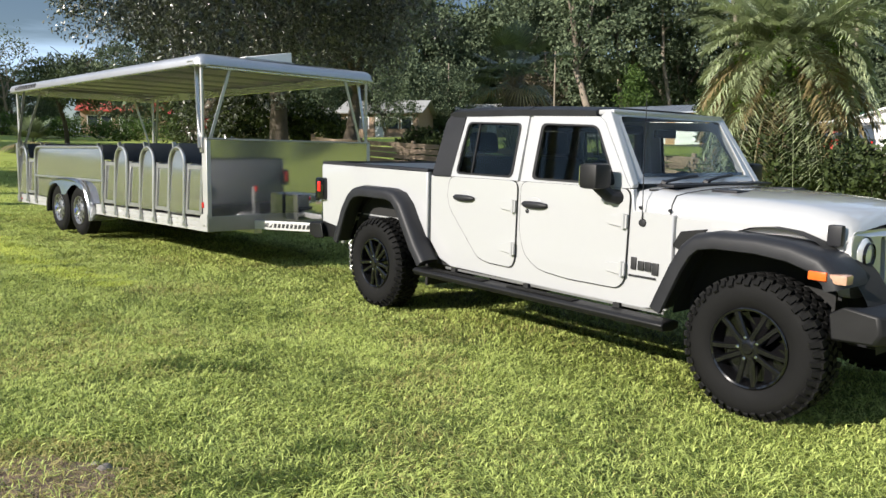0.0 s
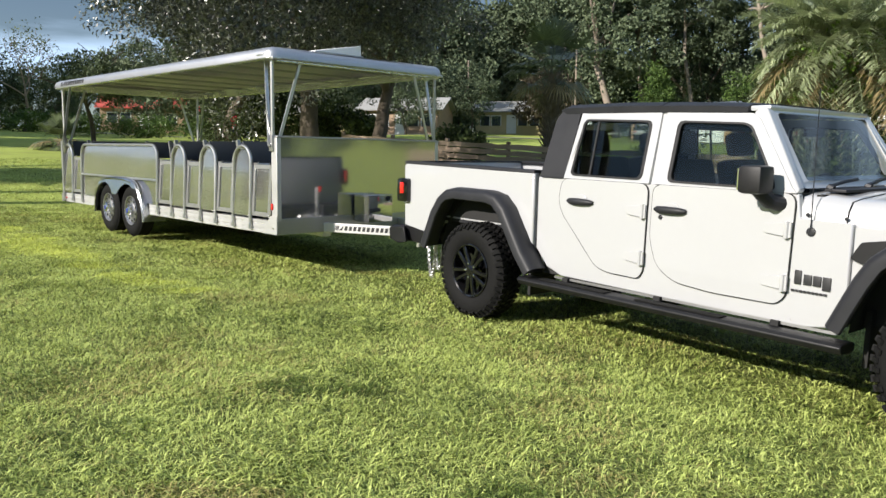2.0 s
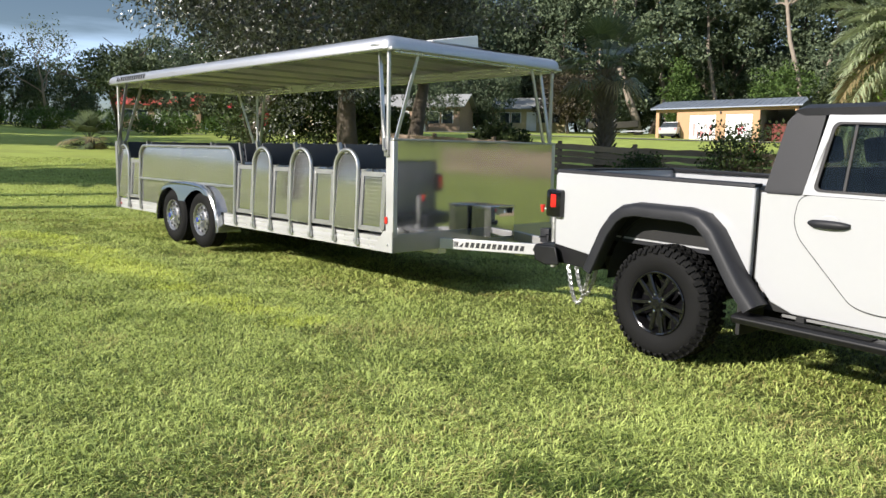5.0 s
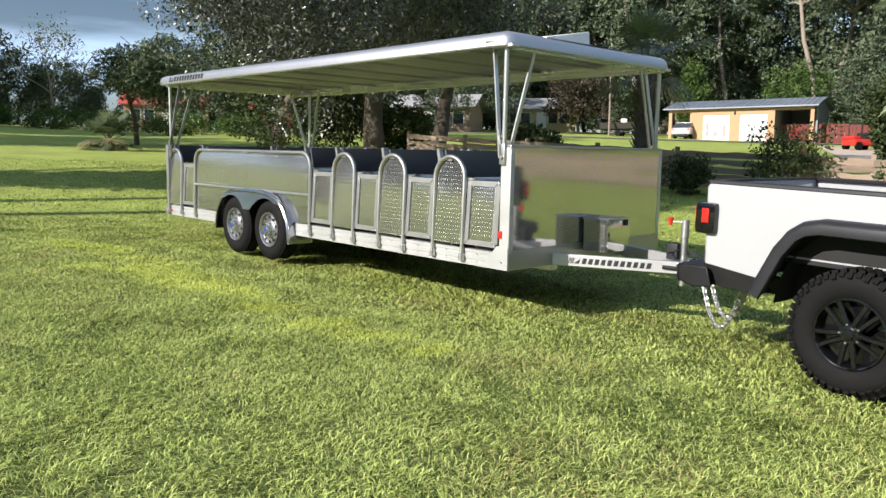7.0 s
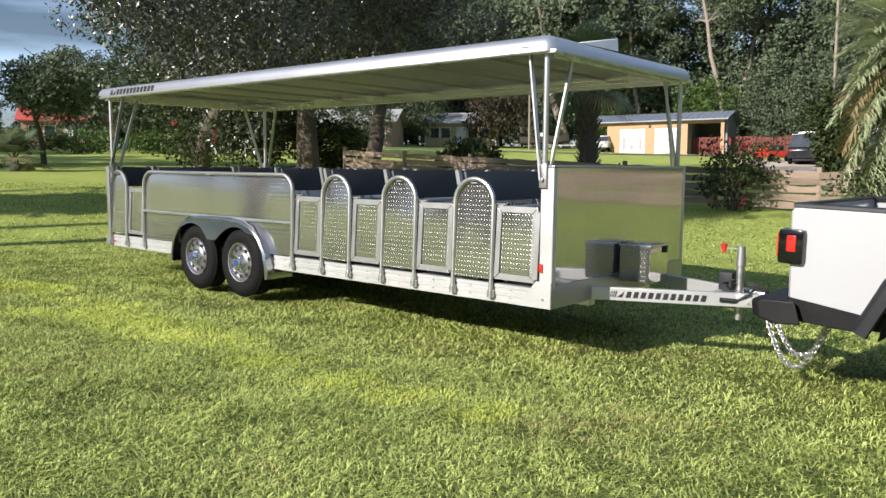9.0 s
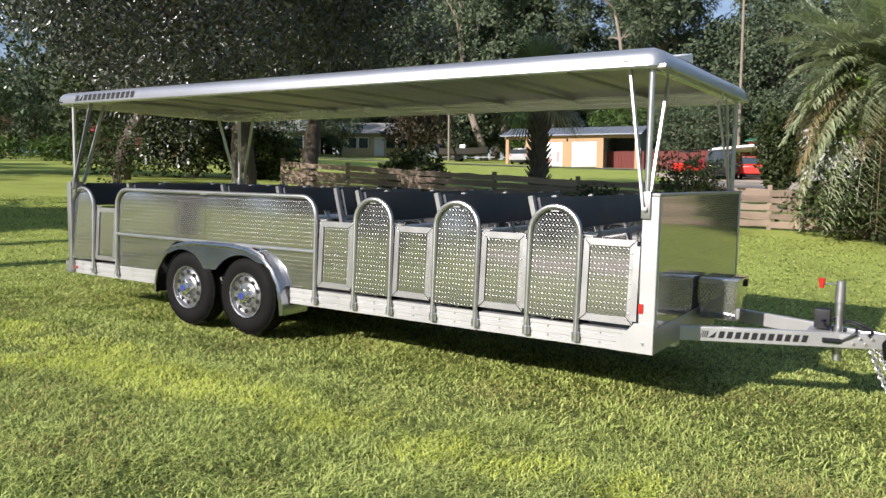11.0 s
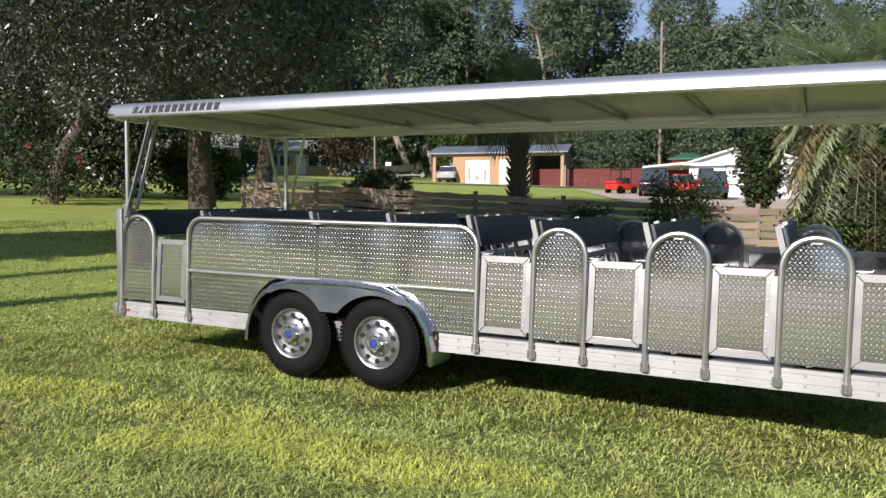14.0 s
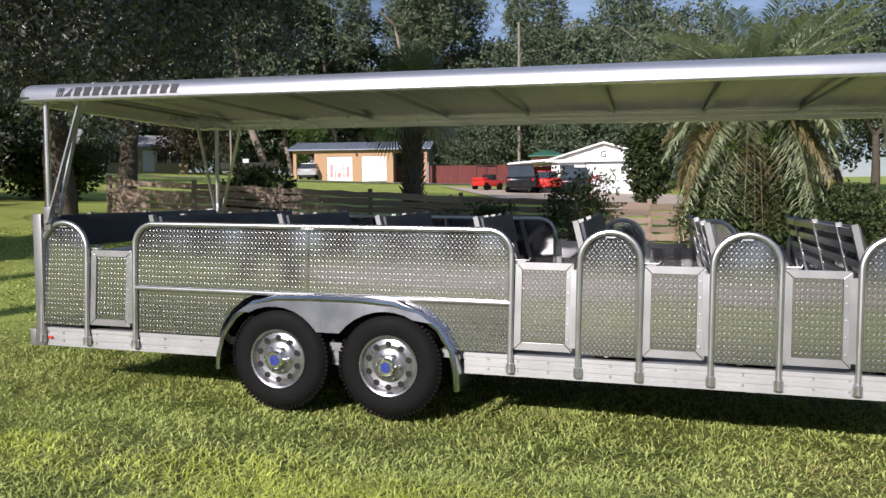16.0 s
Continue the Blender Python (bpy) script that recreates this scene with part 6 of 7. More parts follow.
# ---- fence, far buildings and vehicles ----
TIMBER = surf("weathered_board", (0.25, 0.19, 0.145), 0.85, 0, 0.3, 2.0, 40, 0.5, 0.004, random=0.35, stretch=(1, 8, 8), spec=0.2)
STUCCO = surf("tan_stucco", (0.44, 0.275, 0.155), 0.9, 0, 0.10, 1.2, 40, 0.3, 0.005)
METAL_ROOF = surf("blue_grey_roof", (0.22, 0.25, 0.30), 0.45, 0.3, 0.15, 1.0, 30, 0.1)
WHITE_WALL = surf("white_wall", (0.78, 0.78, 0.76), 0.7, 0, 0.06, 1.0, 30, 0.1)
GREY_WALL = surf("grey_sheet_wall", (0.22, 0.23, 0.25), 0.7, 0, 0.15, 1.0, 30, 0.1)
RED_WALL = surf("barn_red_wall", (0.145, 0.032, 0.026), 0.8, 0, 0.2, 1.0, 30, 0.1)
RED_ROOF = surf("red_roof", (0.42, 0.07, 0.05), 0.7, 0, 0.2, 1.2, 25, 0.3)
GREEN_ROOF = surf("green_roof", (0.03, 0.13, 0.08), 0.6, 0, 0.2, 1.0, 25, 0.1)
BRICK = surf("pale_brick_wall", (0.34, 0.24, 0.17), 0.9, 0, 0.2, 2.0, 30, 0.3)
YELLOW_WALL = surf("cream_wall", (0.48, 0.40, 0.23), 0.85, 0, 0.12, 1.0, 30, 0.2)
GREY_ROOF = surf("grey_shingle", (0.30, 0.30, 0.29), 0.85, 0, 0.2, 2.0, 40, 0.3)
DARK = surf("shaded_interior", (0.05, 0.045, 0.04), 0.9, 0, 0.2, 2, 20, 0.1)
PANE = surf("far_window", (0.04, 0.05, 0.06), 0.12, 0, 0.2, 2, 20, 0.0, coat=0.6)
GRAVEL = surf("sandy_drive", (0.46, 0.38, 0.30), 0.95, 0, 0.2, 0.5, 20, 0.4, 0.01, spec=0.2)
CAR_BLACK = surf("black_car_paint", (0.012, 0.012, 0.014), 0.25, 0, 0.1, 2, 20, 0.0, coat=1.0)


def fence_xy(s):
    """s: metres along the fence from its left end."""
    return -10.5 + 0.850 * s, 31.43 - 0.527 * s


FA = math.degrees(math.atan2(-0.527, 0.850))
fence = thing("board_fence", "weathered horizontal board fence along the lawn", "fence")
post_me = mesh_of("post", boxes((-0.055, 0.055, -0.055, 0.055, -0.4, 1.10), bevel=0.01), TIMBER)
rng = np.random.default_rng(3)
board_mes = []
for k in range(5):
    bm = bmesh.new()
    n = 7
    secs = []
    for i in range(n):
        x = 2.42 * i / (n - 1)
        dz0, dz1 = rng.normal() * 0.012, rng.normal() * 0.012
        yy = 0.010 * math.sin(i * 1.1 + k) + rng.normal() * 0.003
        secs.append([Vector((x, yy - 0.012, dz0)), Vector((x, yy - 0.012, 0.155 + dz1)), Vector((x, yy + 0.012, 0.155 + dz1)), Vector((x, yy + 0.012, dz0))])
    skin(bm, secs)
    board_mes.append(mesh_of("board", bm, TIMBER))
for i in range(2, 18):
    x, y = fence_xy(2.4 * i)
    z = ground_z(x, y)
    x2, y2 = fence_xy(2.4 * (i + 1))
    z2 = ground_z(x2, y2)
    p = new("post", post_me)
    p.parent, p.matrix_basis = fence, pose(x, y, z, 0, 0, FA)
    if i == 17:
        break
    tilt = -math.degrees(math.atan2(z2 - z, 2.4))
    for r in range(5):
        b = new("board", board_mes[int(rng.integers(5))])
        b.parent = fence
        b.matrix_basis = pose(x, y, z + 0.06 + r * 0.197 + rng.normal() * 0.012, 0, 0, FA) @ pose(0, -0.068 if r % 2 else -0.07, 0, rng.normal() * 2, tilt + rng.normal() * 0.5, 0)


def house_box(name, label, o, ahead, w, d, h, ridge, wall, roof, along=True, over=0.5, gable=None, cat="house"):
    """A house at the front left corner o; ahead: degrees of its front's direction. Parts: walls, roof, gables."""
    t = thing(name, label, cat, pose(o[0], o[1], o[2], 0, 0, ahead))
    bm = boxes((0, w, 0, 0.15, -0.5, h), (0, w, d - 0.15, d, -0.5, h), (0, 0.15, 0.15, d - 0.15, -0.5, h), (w - 0.15, w, 0.15, d - 0.15, -0.5, h))
    part("wall", bm, wall, t)
    bm = bmesh.new()
    if along:
        for s in (0, 1):
            ys = (-over, d / 2) if s == 0 else (d + over, d / 2)
            skin(bm, [[Vector((x, ys[0], h - 0.1)), Vector((x, ys[1], ridge)), Vector((x, ys[1], ridge + 0.12)), Vector((x, ys[0], h + 0.02))] for x in (-over, w + over)])
    else:
        for s in (0, 1):
            xs = (-over, w / 2) if s == 0 else (w + over, w / 2)
            skin(bm, [[Vector((xs[0], y, h - 0.1)), Vector((xs[1], y, ridge)), Vector((xs[1], y, ridge + 0.12)), Vector((xs[0], y, h + 0.02))] for y in (-over, d + over)])
    part("roof", bm, roof, t)
    if along:
        for x in (0.02, w - 0.14):
            part("gable", plate(bmesh.new(), [(0, h - 0.02), (d, h - 0.02), (d / 2, ridge)], [], 0.12, lambda u, v, q: Vector((x + q, u, v))), gable or wall, t)
    else:
        for y in (0.02, d - 0.14):
            part("gable", plate(bmesh.new(), [(0, h - 0.02), (w, h - 0.02), (w / 2, ridge)], [], 0.12, lambda u, v, q: Vector((u, y + q, v))), gable or wall, t)
    return t


def panel(t, name, x0, x1, z0, z1, material, label="", y=-0.03, th=0.05, frame=None):
    o = part(name, boxes((x0, x1, y, y + th, z0, z1)), material, t, label)
    if frame:
        part("trim", boxes((x0 - 0.08, x1 + 0.08, y - 0.02, y - 0.002, z1, z1 + 0.08), (x0 - 0.08, x0, y - 0.02, y - 0.002, z0, z1), (x1, x1 + 0.08, y - 0.02, y - 0.002, z0, z1)), frame, o)
    return o


# tan workshop with two white doors and open bays at both ends
GO = Vector((12.0, 77.6))
GD = Vector((22.9, 71.0)) - GO
GW = GD.length
ga = math.degrees(math.atan2(GD.y, GD.x))
gz0 = ground_z(GO.x + 4, GO.y - 2)
garage = thing("workshop", "tan stucco workshop with white garage doors and open bays", "garage", pose(GO.x, GO.y, gz0, 0, 0, ga))
for x0, x1, z0 in ((0.16, 0.255, -0.6), (0.255, 0.445, 2.25), (0.445, 0.515, -0.6), (0.515, 0.70, 2.25), (0.70, 0.75, -0.6), (0, 0.16, 2.55), (0.75, 1, 2.55)):
    part("wall", boxes((x0 * GW, x1 * GW, 0, 0.2, z0, 2.85)), STUCCO, garage)
part("back_wall", boxes((0, GW, 6.3, 6.5, -0.6, 2.9), (0.16 * GW, 0.17 * GW, 0.2, 6.3, -0.6, 2.9), (0.74 * GW, 0.75 * GW, 0.2, 6.3, -0.6, 2.9)), GREY_WALL, garage)
part("end_wall", boxes((GW - 0.15, GW, 1.6, 6.3, -0.6, 2.9)), GREY_WALL, garage)
for x in (0.0, GW - 0.3):
    part("bay_post", boxes((x, x + 0.3, 0, 0.3, -0.6, 2.55)), STUCCO, garage)
for x0, x1 in ((0.255, 0.445), (0.515, 0.70)):
    dr = part("garage_door", bmesh.new(), WHITE, garage, "white sectional garage door")
    for k in range(4):
        part("door_section", boxes((x0 * GW, x1 * GW, 0.05, 0.10, -0.1 + 0.59 * k, 0.47 + 0.59 * k), bevel=0.02), WHITE, dr)
    if x0 < 0.3:
        # faded red marks, too worn to read
        for a, b, c, d in ((0.3, 0.55, 0.3, 1.5), (0.75, 0.85, 0.2, 0.9), (1.0, 1.35, 0.3, 0.75), (1.55, 1.65, 0.2, 1.4), (1.85, 2.1, 0.3, 1.3)):
            part("red_mark", boxes((x0 * GW + a, x0 * GW + b, 0.03, 0.048, c, d)), surf("faded_red", (0.62, 0.28, 0.27), 0.7, 0, 0.3, 6, 30, 0.0), dr)
bm = bmesh.new()
for ys in ((-0.5, 3.2), (7.0, 3.2)):
    skin(bm, [[Vector((x, ys[0], 2.82)), Vector((x, ys[1], 3.75)), Vector((x, ys[1], 3.83)), Vector((x, ys[0], 2.92))] for x in (-0.4, GW + 0.4)])
part("roof", bm, METAL_ROOF, garage, "blue-grey standing-seam metal roof")
bm = skin(bmesh.new(), [[Vector((-0.02, -0.5, 2.92)), Vector((0.02, -0.5, 2.92)), Vector((0.02, -0.5, 2.96)), Vector((-0.02, -0.5, 2.96))], [Vector((-0.02, 3.2, 3.83)), Vector((0.02, 3.2, 3.83)), Vector((0.02, 3.2, 3.87)), Vector((-0.02, 3.2, 3.87))]])
spread("roof_seam", bm, METAL_ROOF, garage, [Matrix.Translation((-0.4 + (GW + 0.8) * i / 29, 0, 0)) for i in range(30)])
for x in (0.0, GW - 0.12):
    part("gable", plate(bmesh.new(), [(0, 2.84), (6.5, 2.84), (3.2, 3.74)], [], 0.12, lambda u, v, q: Vector((x + q, u, v))), GREY_WALL, garage)
part("wall_lamp", boxes((0.475 * GW, 0.485 * GW, -0.12, 0.0, 2.3, 2.55), bevel=0.02), BLACK_PLASTIC, garage)


def far_car(name, label, x, y, yaw, body, tall=1.45, length=4.5, w=1.8):
    t = thing(name, label, "car", pose(x, y, ground_z(x, y), 0, 0, yaw))
    h = length / 2
    bm = bmesh.new()
    prof = [(-h, 0.35), (-h, 0.85), (-h + 0.15, 0.98), (h * 0.45, 0.98), (h - 0.1, 0.80), (h, 0.65), (h, 0.35)]
    skin(bm, [[Vector((a, s * w / 2, b)) for a, b in prof] for s in (-1, 1)])
    part("body", bm, body, t, bevel=0.06)
    bm = bmesh.new()
    base, top = [(-h + 0.1, 0.98), (h * 0.42, 0.98)], [(-h + (0.35 if tall > 1.6 else 0.75), tall), (h * 0.05, tall)]
    pts = [base[0], top[0], top[1], base[1]]
    skin(bm, [[Vector((a, s * w / 2 * (0.95 if b < 1 else 0.8), b)) for a, b in pts] for s in (-1, 1)])
    part("cabin", bm, PANE, t, "dark glazed cabin", bevel=0.05)
    part("roof", boxes((top[0][0] - 0.02, top[1][0] + 0.02, -w * 0.41, w * 0.41, tall - 0.03, tall + 0.04), bevel=0.03), body, t)
    for a in (-h * 0.62, h * 0.62):
        for s in (-1, 1):
            wh = part("wheel", lathe(bmesh.new(), ((0.2, -0.1), (0.33, -0.1), (0.34, 0.1), (0.2, 0.1)), 20, Matrix.Translation((a, s * (w / 2 - 0.1), 0.33))), RUBBER, t)
            part("rim", lathe(bmesh.new(), ((0, s * 0.09), (0.2, s * 0.1)), 16, Matrix.Translation((a, s * (w / 2 - 0.1), 0.33))), STEEL, wh)
    part("underbody", boxes((-h + 0.15, h - 0.15, -w * 0.36, w * 0.36, 0.17, 0.37), bevel=0.02), BLACK_PLASTIC, t)
    for s in (-1, 1):
        part("lamp", boxes((-h - 0.02, -h + 0.02, s * w * 0.40 - 0.05, s * w * 0.40 + 0.05, 0.74, 0.88)), RED_LENS, t)
    return t


far_car("white_car", "white saloon car parked in the workshop's open bay", 14.0, 77.9, 58, WHITE_PAINT)
far_car("black_suv", "black sport utility vehicle parked on the sandy drive", 19.94, 50.03, 60, CAR_BLACK, 1.75, 4.7, 1.9)
far_car("grey_suv", "dark grey sport utility vehicle parked beside the white house", 22.2, 47.2, 60, surf("slate_paint", (0.025, 0.03, 0.036), 0.3, 0, 0.1, 2, 20, 0.0, coat=0.8), 1.65, 4.4, 1.85)
far_car("red_car", "small red car parked between two dark ones", 21.85, 49.74, 60, RED_PAINT, 1.42, 3.6, 1.5)

# red utility cart
cx, cy = 19.4, 53.5
cart = thing("utility_cart", "red utility cart with a roof parked on grass", "cart", pose(cx, cy, ground_z(cx, cy), 0, 0, 200) @ Matrix.Diagonal((0.85, 0.85, 0.9, 1)))
part("body", boxes((-1.3, 1.2, -0.65, 0.65, 0.35, 0.8), bevel=0.08), RED_PAINT, cart)
part("bonnet", boxes((0.5, 1.3, -0.6, 0.6, 0.8, 1.0), bevel=0.08), RED_PAINT, cart)
part("roof", boxes((-0.6, 0.7, -0.65, 0.65, 1.85, 1.93), bevel=0.03), BLACK_PLASTIC, cart)
for a in (-0.55, 0.65):
    for s in (-0.6, 0.6):
        part("roof_post", bar([(a, s, 0.8), (a, s, 1.86)], 0.03, 8), BLACK_PLASTIC, cart)
part("seat", boxes((-0.5, 0.0, -0.55, 0.55, 0.8, 1.25), bevel=0.06), BLACK_PLASTIC, cart)
for a in (-0.85, 0.85):
    for s in (-0.62, 0.62):
        part("wheel", lathe(bmesh.new(), ((0, -0.1), (0.28, -0.1), (0.3, 0.1), (0, 0.1)), 18, Matrix.Translation((a, s, 0.3))), RUBBER, cart)

# boat on its trailer beside the workshop
bx, by = 8.4, 81.0
boat = thing("boat", "dark open boat on a small trailer", "boat", pose(bx, by, ground_z(bx, by), 0, 0, -20))
bm = bmesh.new()
skin(bm, [[Vector((x, -w, 1.35 + u)), Vector((x, -w * 0.7, 0.75 + u)), Vector((x, 0, 0.6 + u)), Vector((x, w * 0.7, 0.75 + u)), Vector((x, w, 1.35 + u))] for x, w, u in ((-2.4, 0.9, 0), (0, 0.95, 0), (1.6, 0.7, 0.06), (2.5, 0.12, 0.18))])
part("hull", bm, DARK, boat)
part("outboard_motor", boxes((-2.8, -2.4, -0.2, 0.2, 0.7, 1.75), bevel=0.06), GLOSS_BLACK, boat)
part("console", boxes((-0.4, 0.2, -0.3, 0.3, 1.2, 1.75), bevel=0.05), WHITE, boat)
part("boat_trailer", boxes((-2.2, 3.2, -0.06, 0.06, 0.42, 0.52), (-0.6, -0.4, -0.9, 0.9, 0.35, 0.45)), STEEL, boat)
for s in (-0.95, 0.95):
    part("wheel", lathe(bmesh.new(), ((0, -0.08), (0.3, -0.08), (0.3, 0.08), (0, 0.08)), 18, Matrix.Translation((-0.5, s, 0.3))), RUBBER, boat)

# white gabled house with a letter on its gable
HO, HA = (23.5, 51.5), math.degrees(math.atan2(-4.9, 6.4))
hz0 = ground_z(*HO)
wh = house_box("white_house", "white gabled house with a letter on its gable", (*HO, hz0), HA, 7.2, 9.0, 2.25, 3.35, WHITE_WALL, WHITE, along=False, over=0.35)
part("eave_trim", boxes((-0.4, 7.6, -0.42, -0.36, 2.10, 2.26)), WHITE, wh)
panel(wh, "garage_door", 2.4, 6.6, 0, 2.0, WHITE, "white garage door", frame=GREY_WALL)
panel(wh, "window", 0.6, 1.6, 0.9, 1.9, PANE, frame=WHITE)
part("porch_roof", skin(bmesh.new(), [[Vector((-3.1, y, 1.98)), Vector((-0.3, y, 2.18)), Vector((-0.3, y, 2.33)), Vector((-3.1, y, 2.10))] for y in (-0.3, 6)]), WHITE, wh)
part("porch_post", boxes((-2.95, -2.87, 0, 0.08, -0.3, 2.0)), WHITE, wh)
part("porch_wall", boxes((-2.9, 0, 3.0, 3.15, -0.3, 1.95)), RED_WALL, wh)
gme = words("G", 0.62, 0.01)
gme.materials.append(INK)
g = new("gable_letter", gme)
g.parent, g.matrix_basis = wh, pose(3.6, -0.02, 2.58, 90, 0, 0)
g["label"] = "dark letter G"

# barn-red outbuilding with a green roof, red board wall, and more houses
rb = thing("red_outbuilding", "barn-red outbuilding with a green hipped roof", "shed", pose(28.34, 61.5, ground_z(28.3, 61.5), 0, 0, HA))
part("wall", boxes((0, 2.5, 0, 0.12, -0.5, 2.2), (0, 2.5, 2.7, 2.82, -0.5, 2.2), (0, 0.12, 0.12, 2.7, -0.5, 2.2), (2.38, 2.5, 0.12, 2.7, -0.5, 2.2)), RED_WALL, rb)
for x in (0.0, 2.38):
    for y in (0.0, 2.7):
        part("corner_post", boxes((x, x + 0.12, y, y + 0.12, 2.2, 2.62)), RED_ROOF, rb)
part("top_rail", boxes((-0.05, 2.55, -0.06, 0.0, 2.48, 2.66)), RED_ROOF, rb)
part("roof", skin(bmesh.new(), [[Vector((-0.3, -0.3, z)), Vector((2.8, -0.3, z)), Vector((2.8, 3.1, z)), Vector((-0.3, 3.1, z))] for z in (2.62, 2.72)] + [[Vector((0.85, 1.25, 3.22)), Vector((1.65, 1.25, 3.22)), Vector((1.65, 1.55, 3.22)), Vector((0.85, 1.55, 3.22))]]), GREEN_ROOF, rb, "green hipped roof")
panel(rb, "window", 0.8, 1.7, 1.0, 2.0, PANE, frame=WHITE)
rw = thing("red_board_wall", "long red-painted board wall", "wall", pose(20.5, 74.5, ground_z(20.5, 74.5), 0, 0, -30))
bm0 = boxes((0.0, 0.28, -0.02, 0.02, -0.3, 1.5))
rbm = mesh_of("board", bm0, RED_WALL)
for i in range(44):
    b = new("board", rbm)
    b.parent, b.matrix_basis = rw, pose(0.3 * i, 0.01 * (i % 2), 0)


def cottage(name, label, az_xy, yaw, w, wall, roof, h=2.5, ridge=3.9, d=8):
    c = house_box(name, label, (*az_xy, ground_z(*az_xy)), yaw, w, d, h, ridge, wall, roof)
    panel(c, "door", w * 0.46, w * 0.46 + 0.95, 0, 2.05, WHITE, frame=WHITE)
    for k in (0.14, 0.30, 0.68, 0.85):
        panel(c, "window", w * k - 0.5, w * k + 0.5, 0.9, 2.0, PANE, frame=WHITE)
    return c


cottage("brick_cottage", "pale brick cottage with a grey shingle roof", (-14.8, 76.5), -6, 8, BRICK, GREY_ROOF)
cottage("cream_cottage", "cream cottage with a grey roof", (-3.8, 90.5), -4, 8, YELLOW_WALL, GREY_ROOF, 2.5, 3.9)
cottage("tan_cottage", "tan cottage among trees", (-27.0, 80.0), 4, 10, YELLOW_WALL, GREY_ROOF)
cottage("red_roof_cottage", "cottage with a faded red roof", (-46.0, 84.5), 20, 9, BRICK, RED_ROOF, 2.6, 4.6)

# sandy drive
bm = bmesh.new()
loop = [(12.5, 34), (19, 32), (27, 41), (31, 45), (24, 53), (19, 60), (16.5, 52), (13.5, 42)]
vs = [bm.verts.new((x, y, ground_z(x, y) + 0.05)) for x, y in loop]
bm.faces.new(vs)
bmesh.ops.triangulate(bm, faces=bm.faces[:])
for _ in range(3):
    bmesh.ops.subdivide_edges(bm, edges=bm.edges[:], cuts=1)
for v in bm.verts:
    v.co.z = ground_z(v.co.x, v.co.y) + 0.05
single("drive", bm, GRAVEL, "pale sandy driveway", "driveway", kind="structure", smooth=60)
bm = bmesh.new()
rows = []
for i in range(40):
    x = -70 + 2.6 * i
    y = 66 + 0.02 * x
    rows.append([Vector((x, y + q, ground_z(x, y + q) + 0.06)) for q in (0, 1.5, 3.0)])
skin(bm, rows, closed=False)
single("road", bm, surf("asphalt", (0.16, 0.155, 0.15), 0.9, 0, 0.15, 1, 30, 0.3, 0.005), "narrow grey lane behind the lawn", "road", kind="structure", smooth=60)

# a dry sandy lane added round the near side of the lawn, unseen but for its pale band in reflections
bm = bmesh.new()
rows = []
for i in range(60):
    a = radians(186 + 162 * i / 59)
    wv = 1.5 * math.sin(i * 0.7)
    rows.append([Vector((-5 + q * math.cos(a), 2 + q * math.sin(a), ground_z(-5 + q * math.cos(a), 2 + q * math.sin(a)) + 0.05)) for q in (23 + wv, 28, 33, 40 + wv)])
skin(bm, rows, closed=False)
single("lane", bm, GRAVEL, "unseen pale sandy lane added for the trailer's reflections", "lane", kind="structure", smooth=60)

# poles
def pole(x, y, h, r=0.11):
    t = thing("utility_pole", "bare grey wooden utility pole", "pole", pose(x, y, ground_z(x, y)), group="utility poles")
    part("shaft", bar([(0, 0, -0.5), (0, 0, h)], [r, r * 0.7], 10), BARK_PALE, t)


pole(6.7, 80.0, 9.0)
pole(30.5, 67.0, 15.0, 0.15)
pole(-4.5, 86.0, 8.0)

# ---- plants: places ----
def spot(x, y, turn=0.0, s=1.0, dz=0.0):
    return pose(x, y, ground_z(x, y) + dz, 0, 0, turn) @ Matrix.Diagonal((s, s, s, 1))


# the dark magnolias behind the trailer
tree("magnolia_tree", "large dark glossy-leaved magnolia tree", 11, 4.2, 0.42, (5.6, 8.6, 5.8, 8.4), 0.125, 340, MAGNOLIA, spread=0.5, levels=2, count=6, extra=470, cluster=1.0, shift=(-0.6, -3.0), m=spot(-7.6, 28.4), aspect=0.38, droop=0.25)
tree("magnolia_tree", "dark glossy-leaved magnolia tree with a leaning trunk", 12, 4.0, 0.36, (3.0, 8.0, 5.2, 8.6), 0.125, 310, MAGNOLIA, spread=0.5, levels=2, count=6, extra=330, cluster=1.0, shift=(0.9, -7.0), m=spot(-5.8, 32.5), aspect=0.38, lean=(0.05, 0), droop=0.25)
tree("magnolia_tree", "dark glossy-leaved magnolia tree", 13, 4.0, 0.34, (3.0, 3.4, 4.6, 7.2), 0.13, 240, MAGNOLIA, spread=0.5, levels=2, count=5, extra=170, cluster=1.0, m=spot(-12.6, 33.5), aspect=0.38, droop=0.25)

# far woods: a few trees, repeated
oak_a = tree("oak_tree", "tall broad oak in the far woods", 21, 9, 0.5, (7.5, 7.5, 8, 13.5), 0.56, 84, WOODLEAF, spread=0.5, levels=2, count=5, extra=105, cluster=1.25, small=True, aspect=0.8, m=spot(4, 104), group="far woods")
oak_b = tree("oak_tree", "tall oak with a pale trunk in the far woods", 22, 11, 0.5, (6, 6, 9, 14), 0.52, 84, OAKLEAF, bark=BARK_PALE, spread=0.45, levels=2, count=5, extra=85, cluster=1.15, small=True, aspect=0.8, m=spot(12.4, 90), group="far woods")
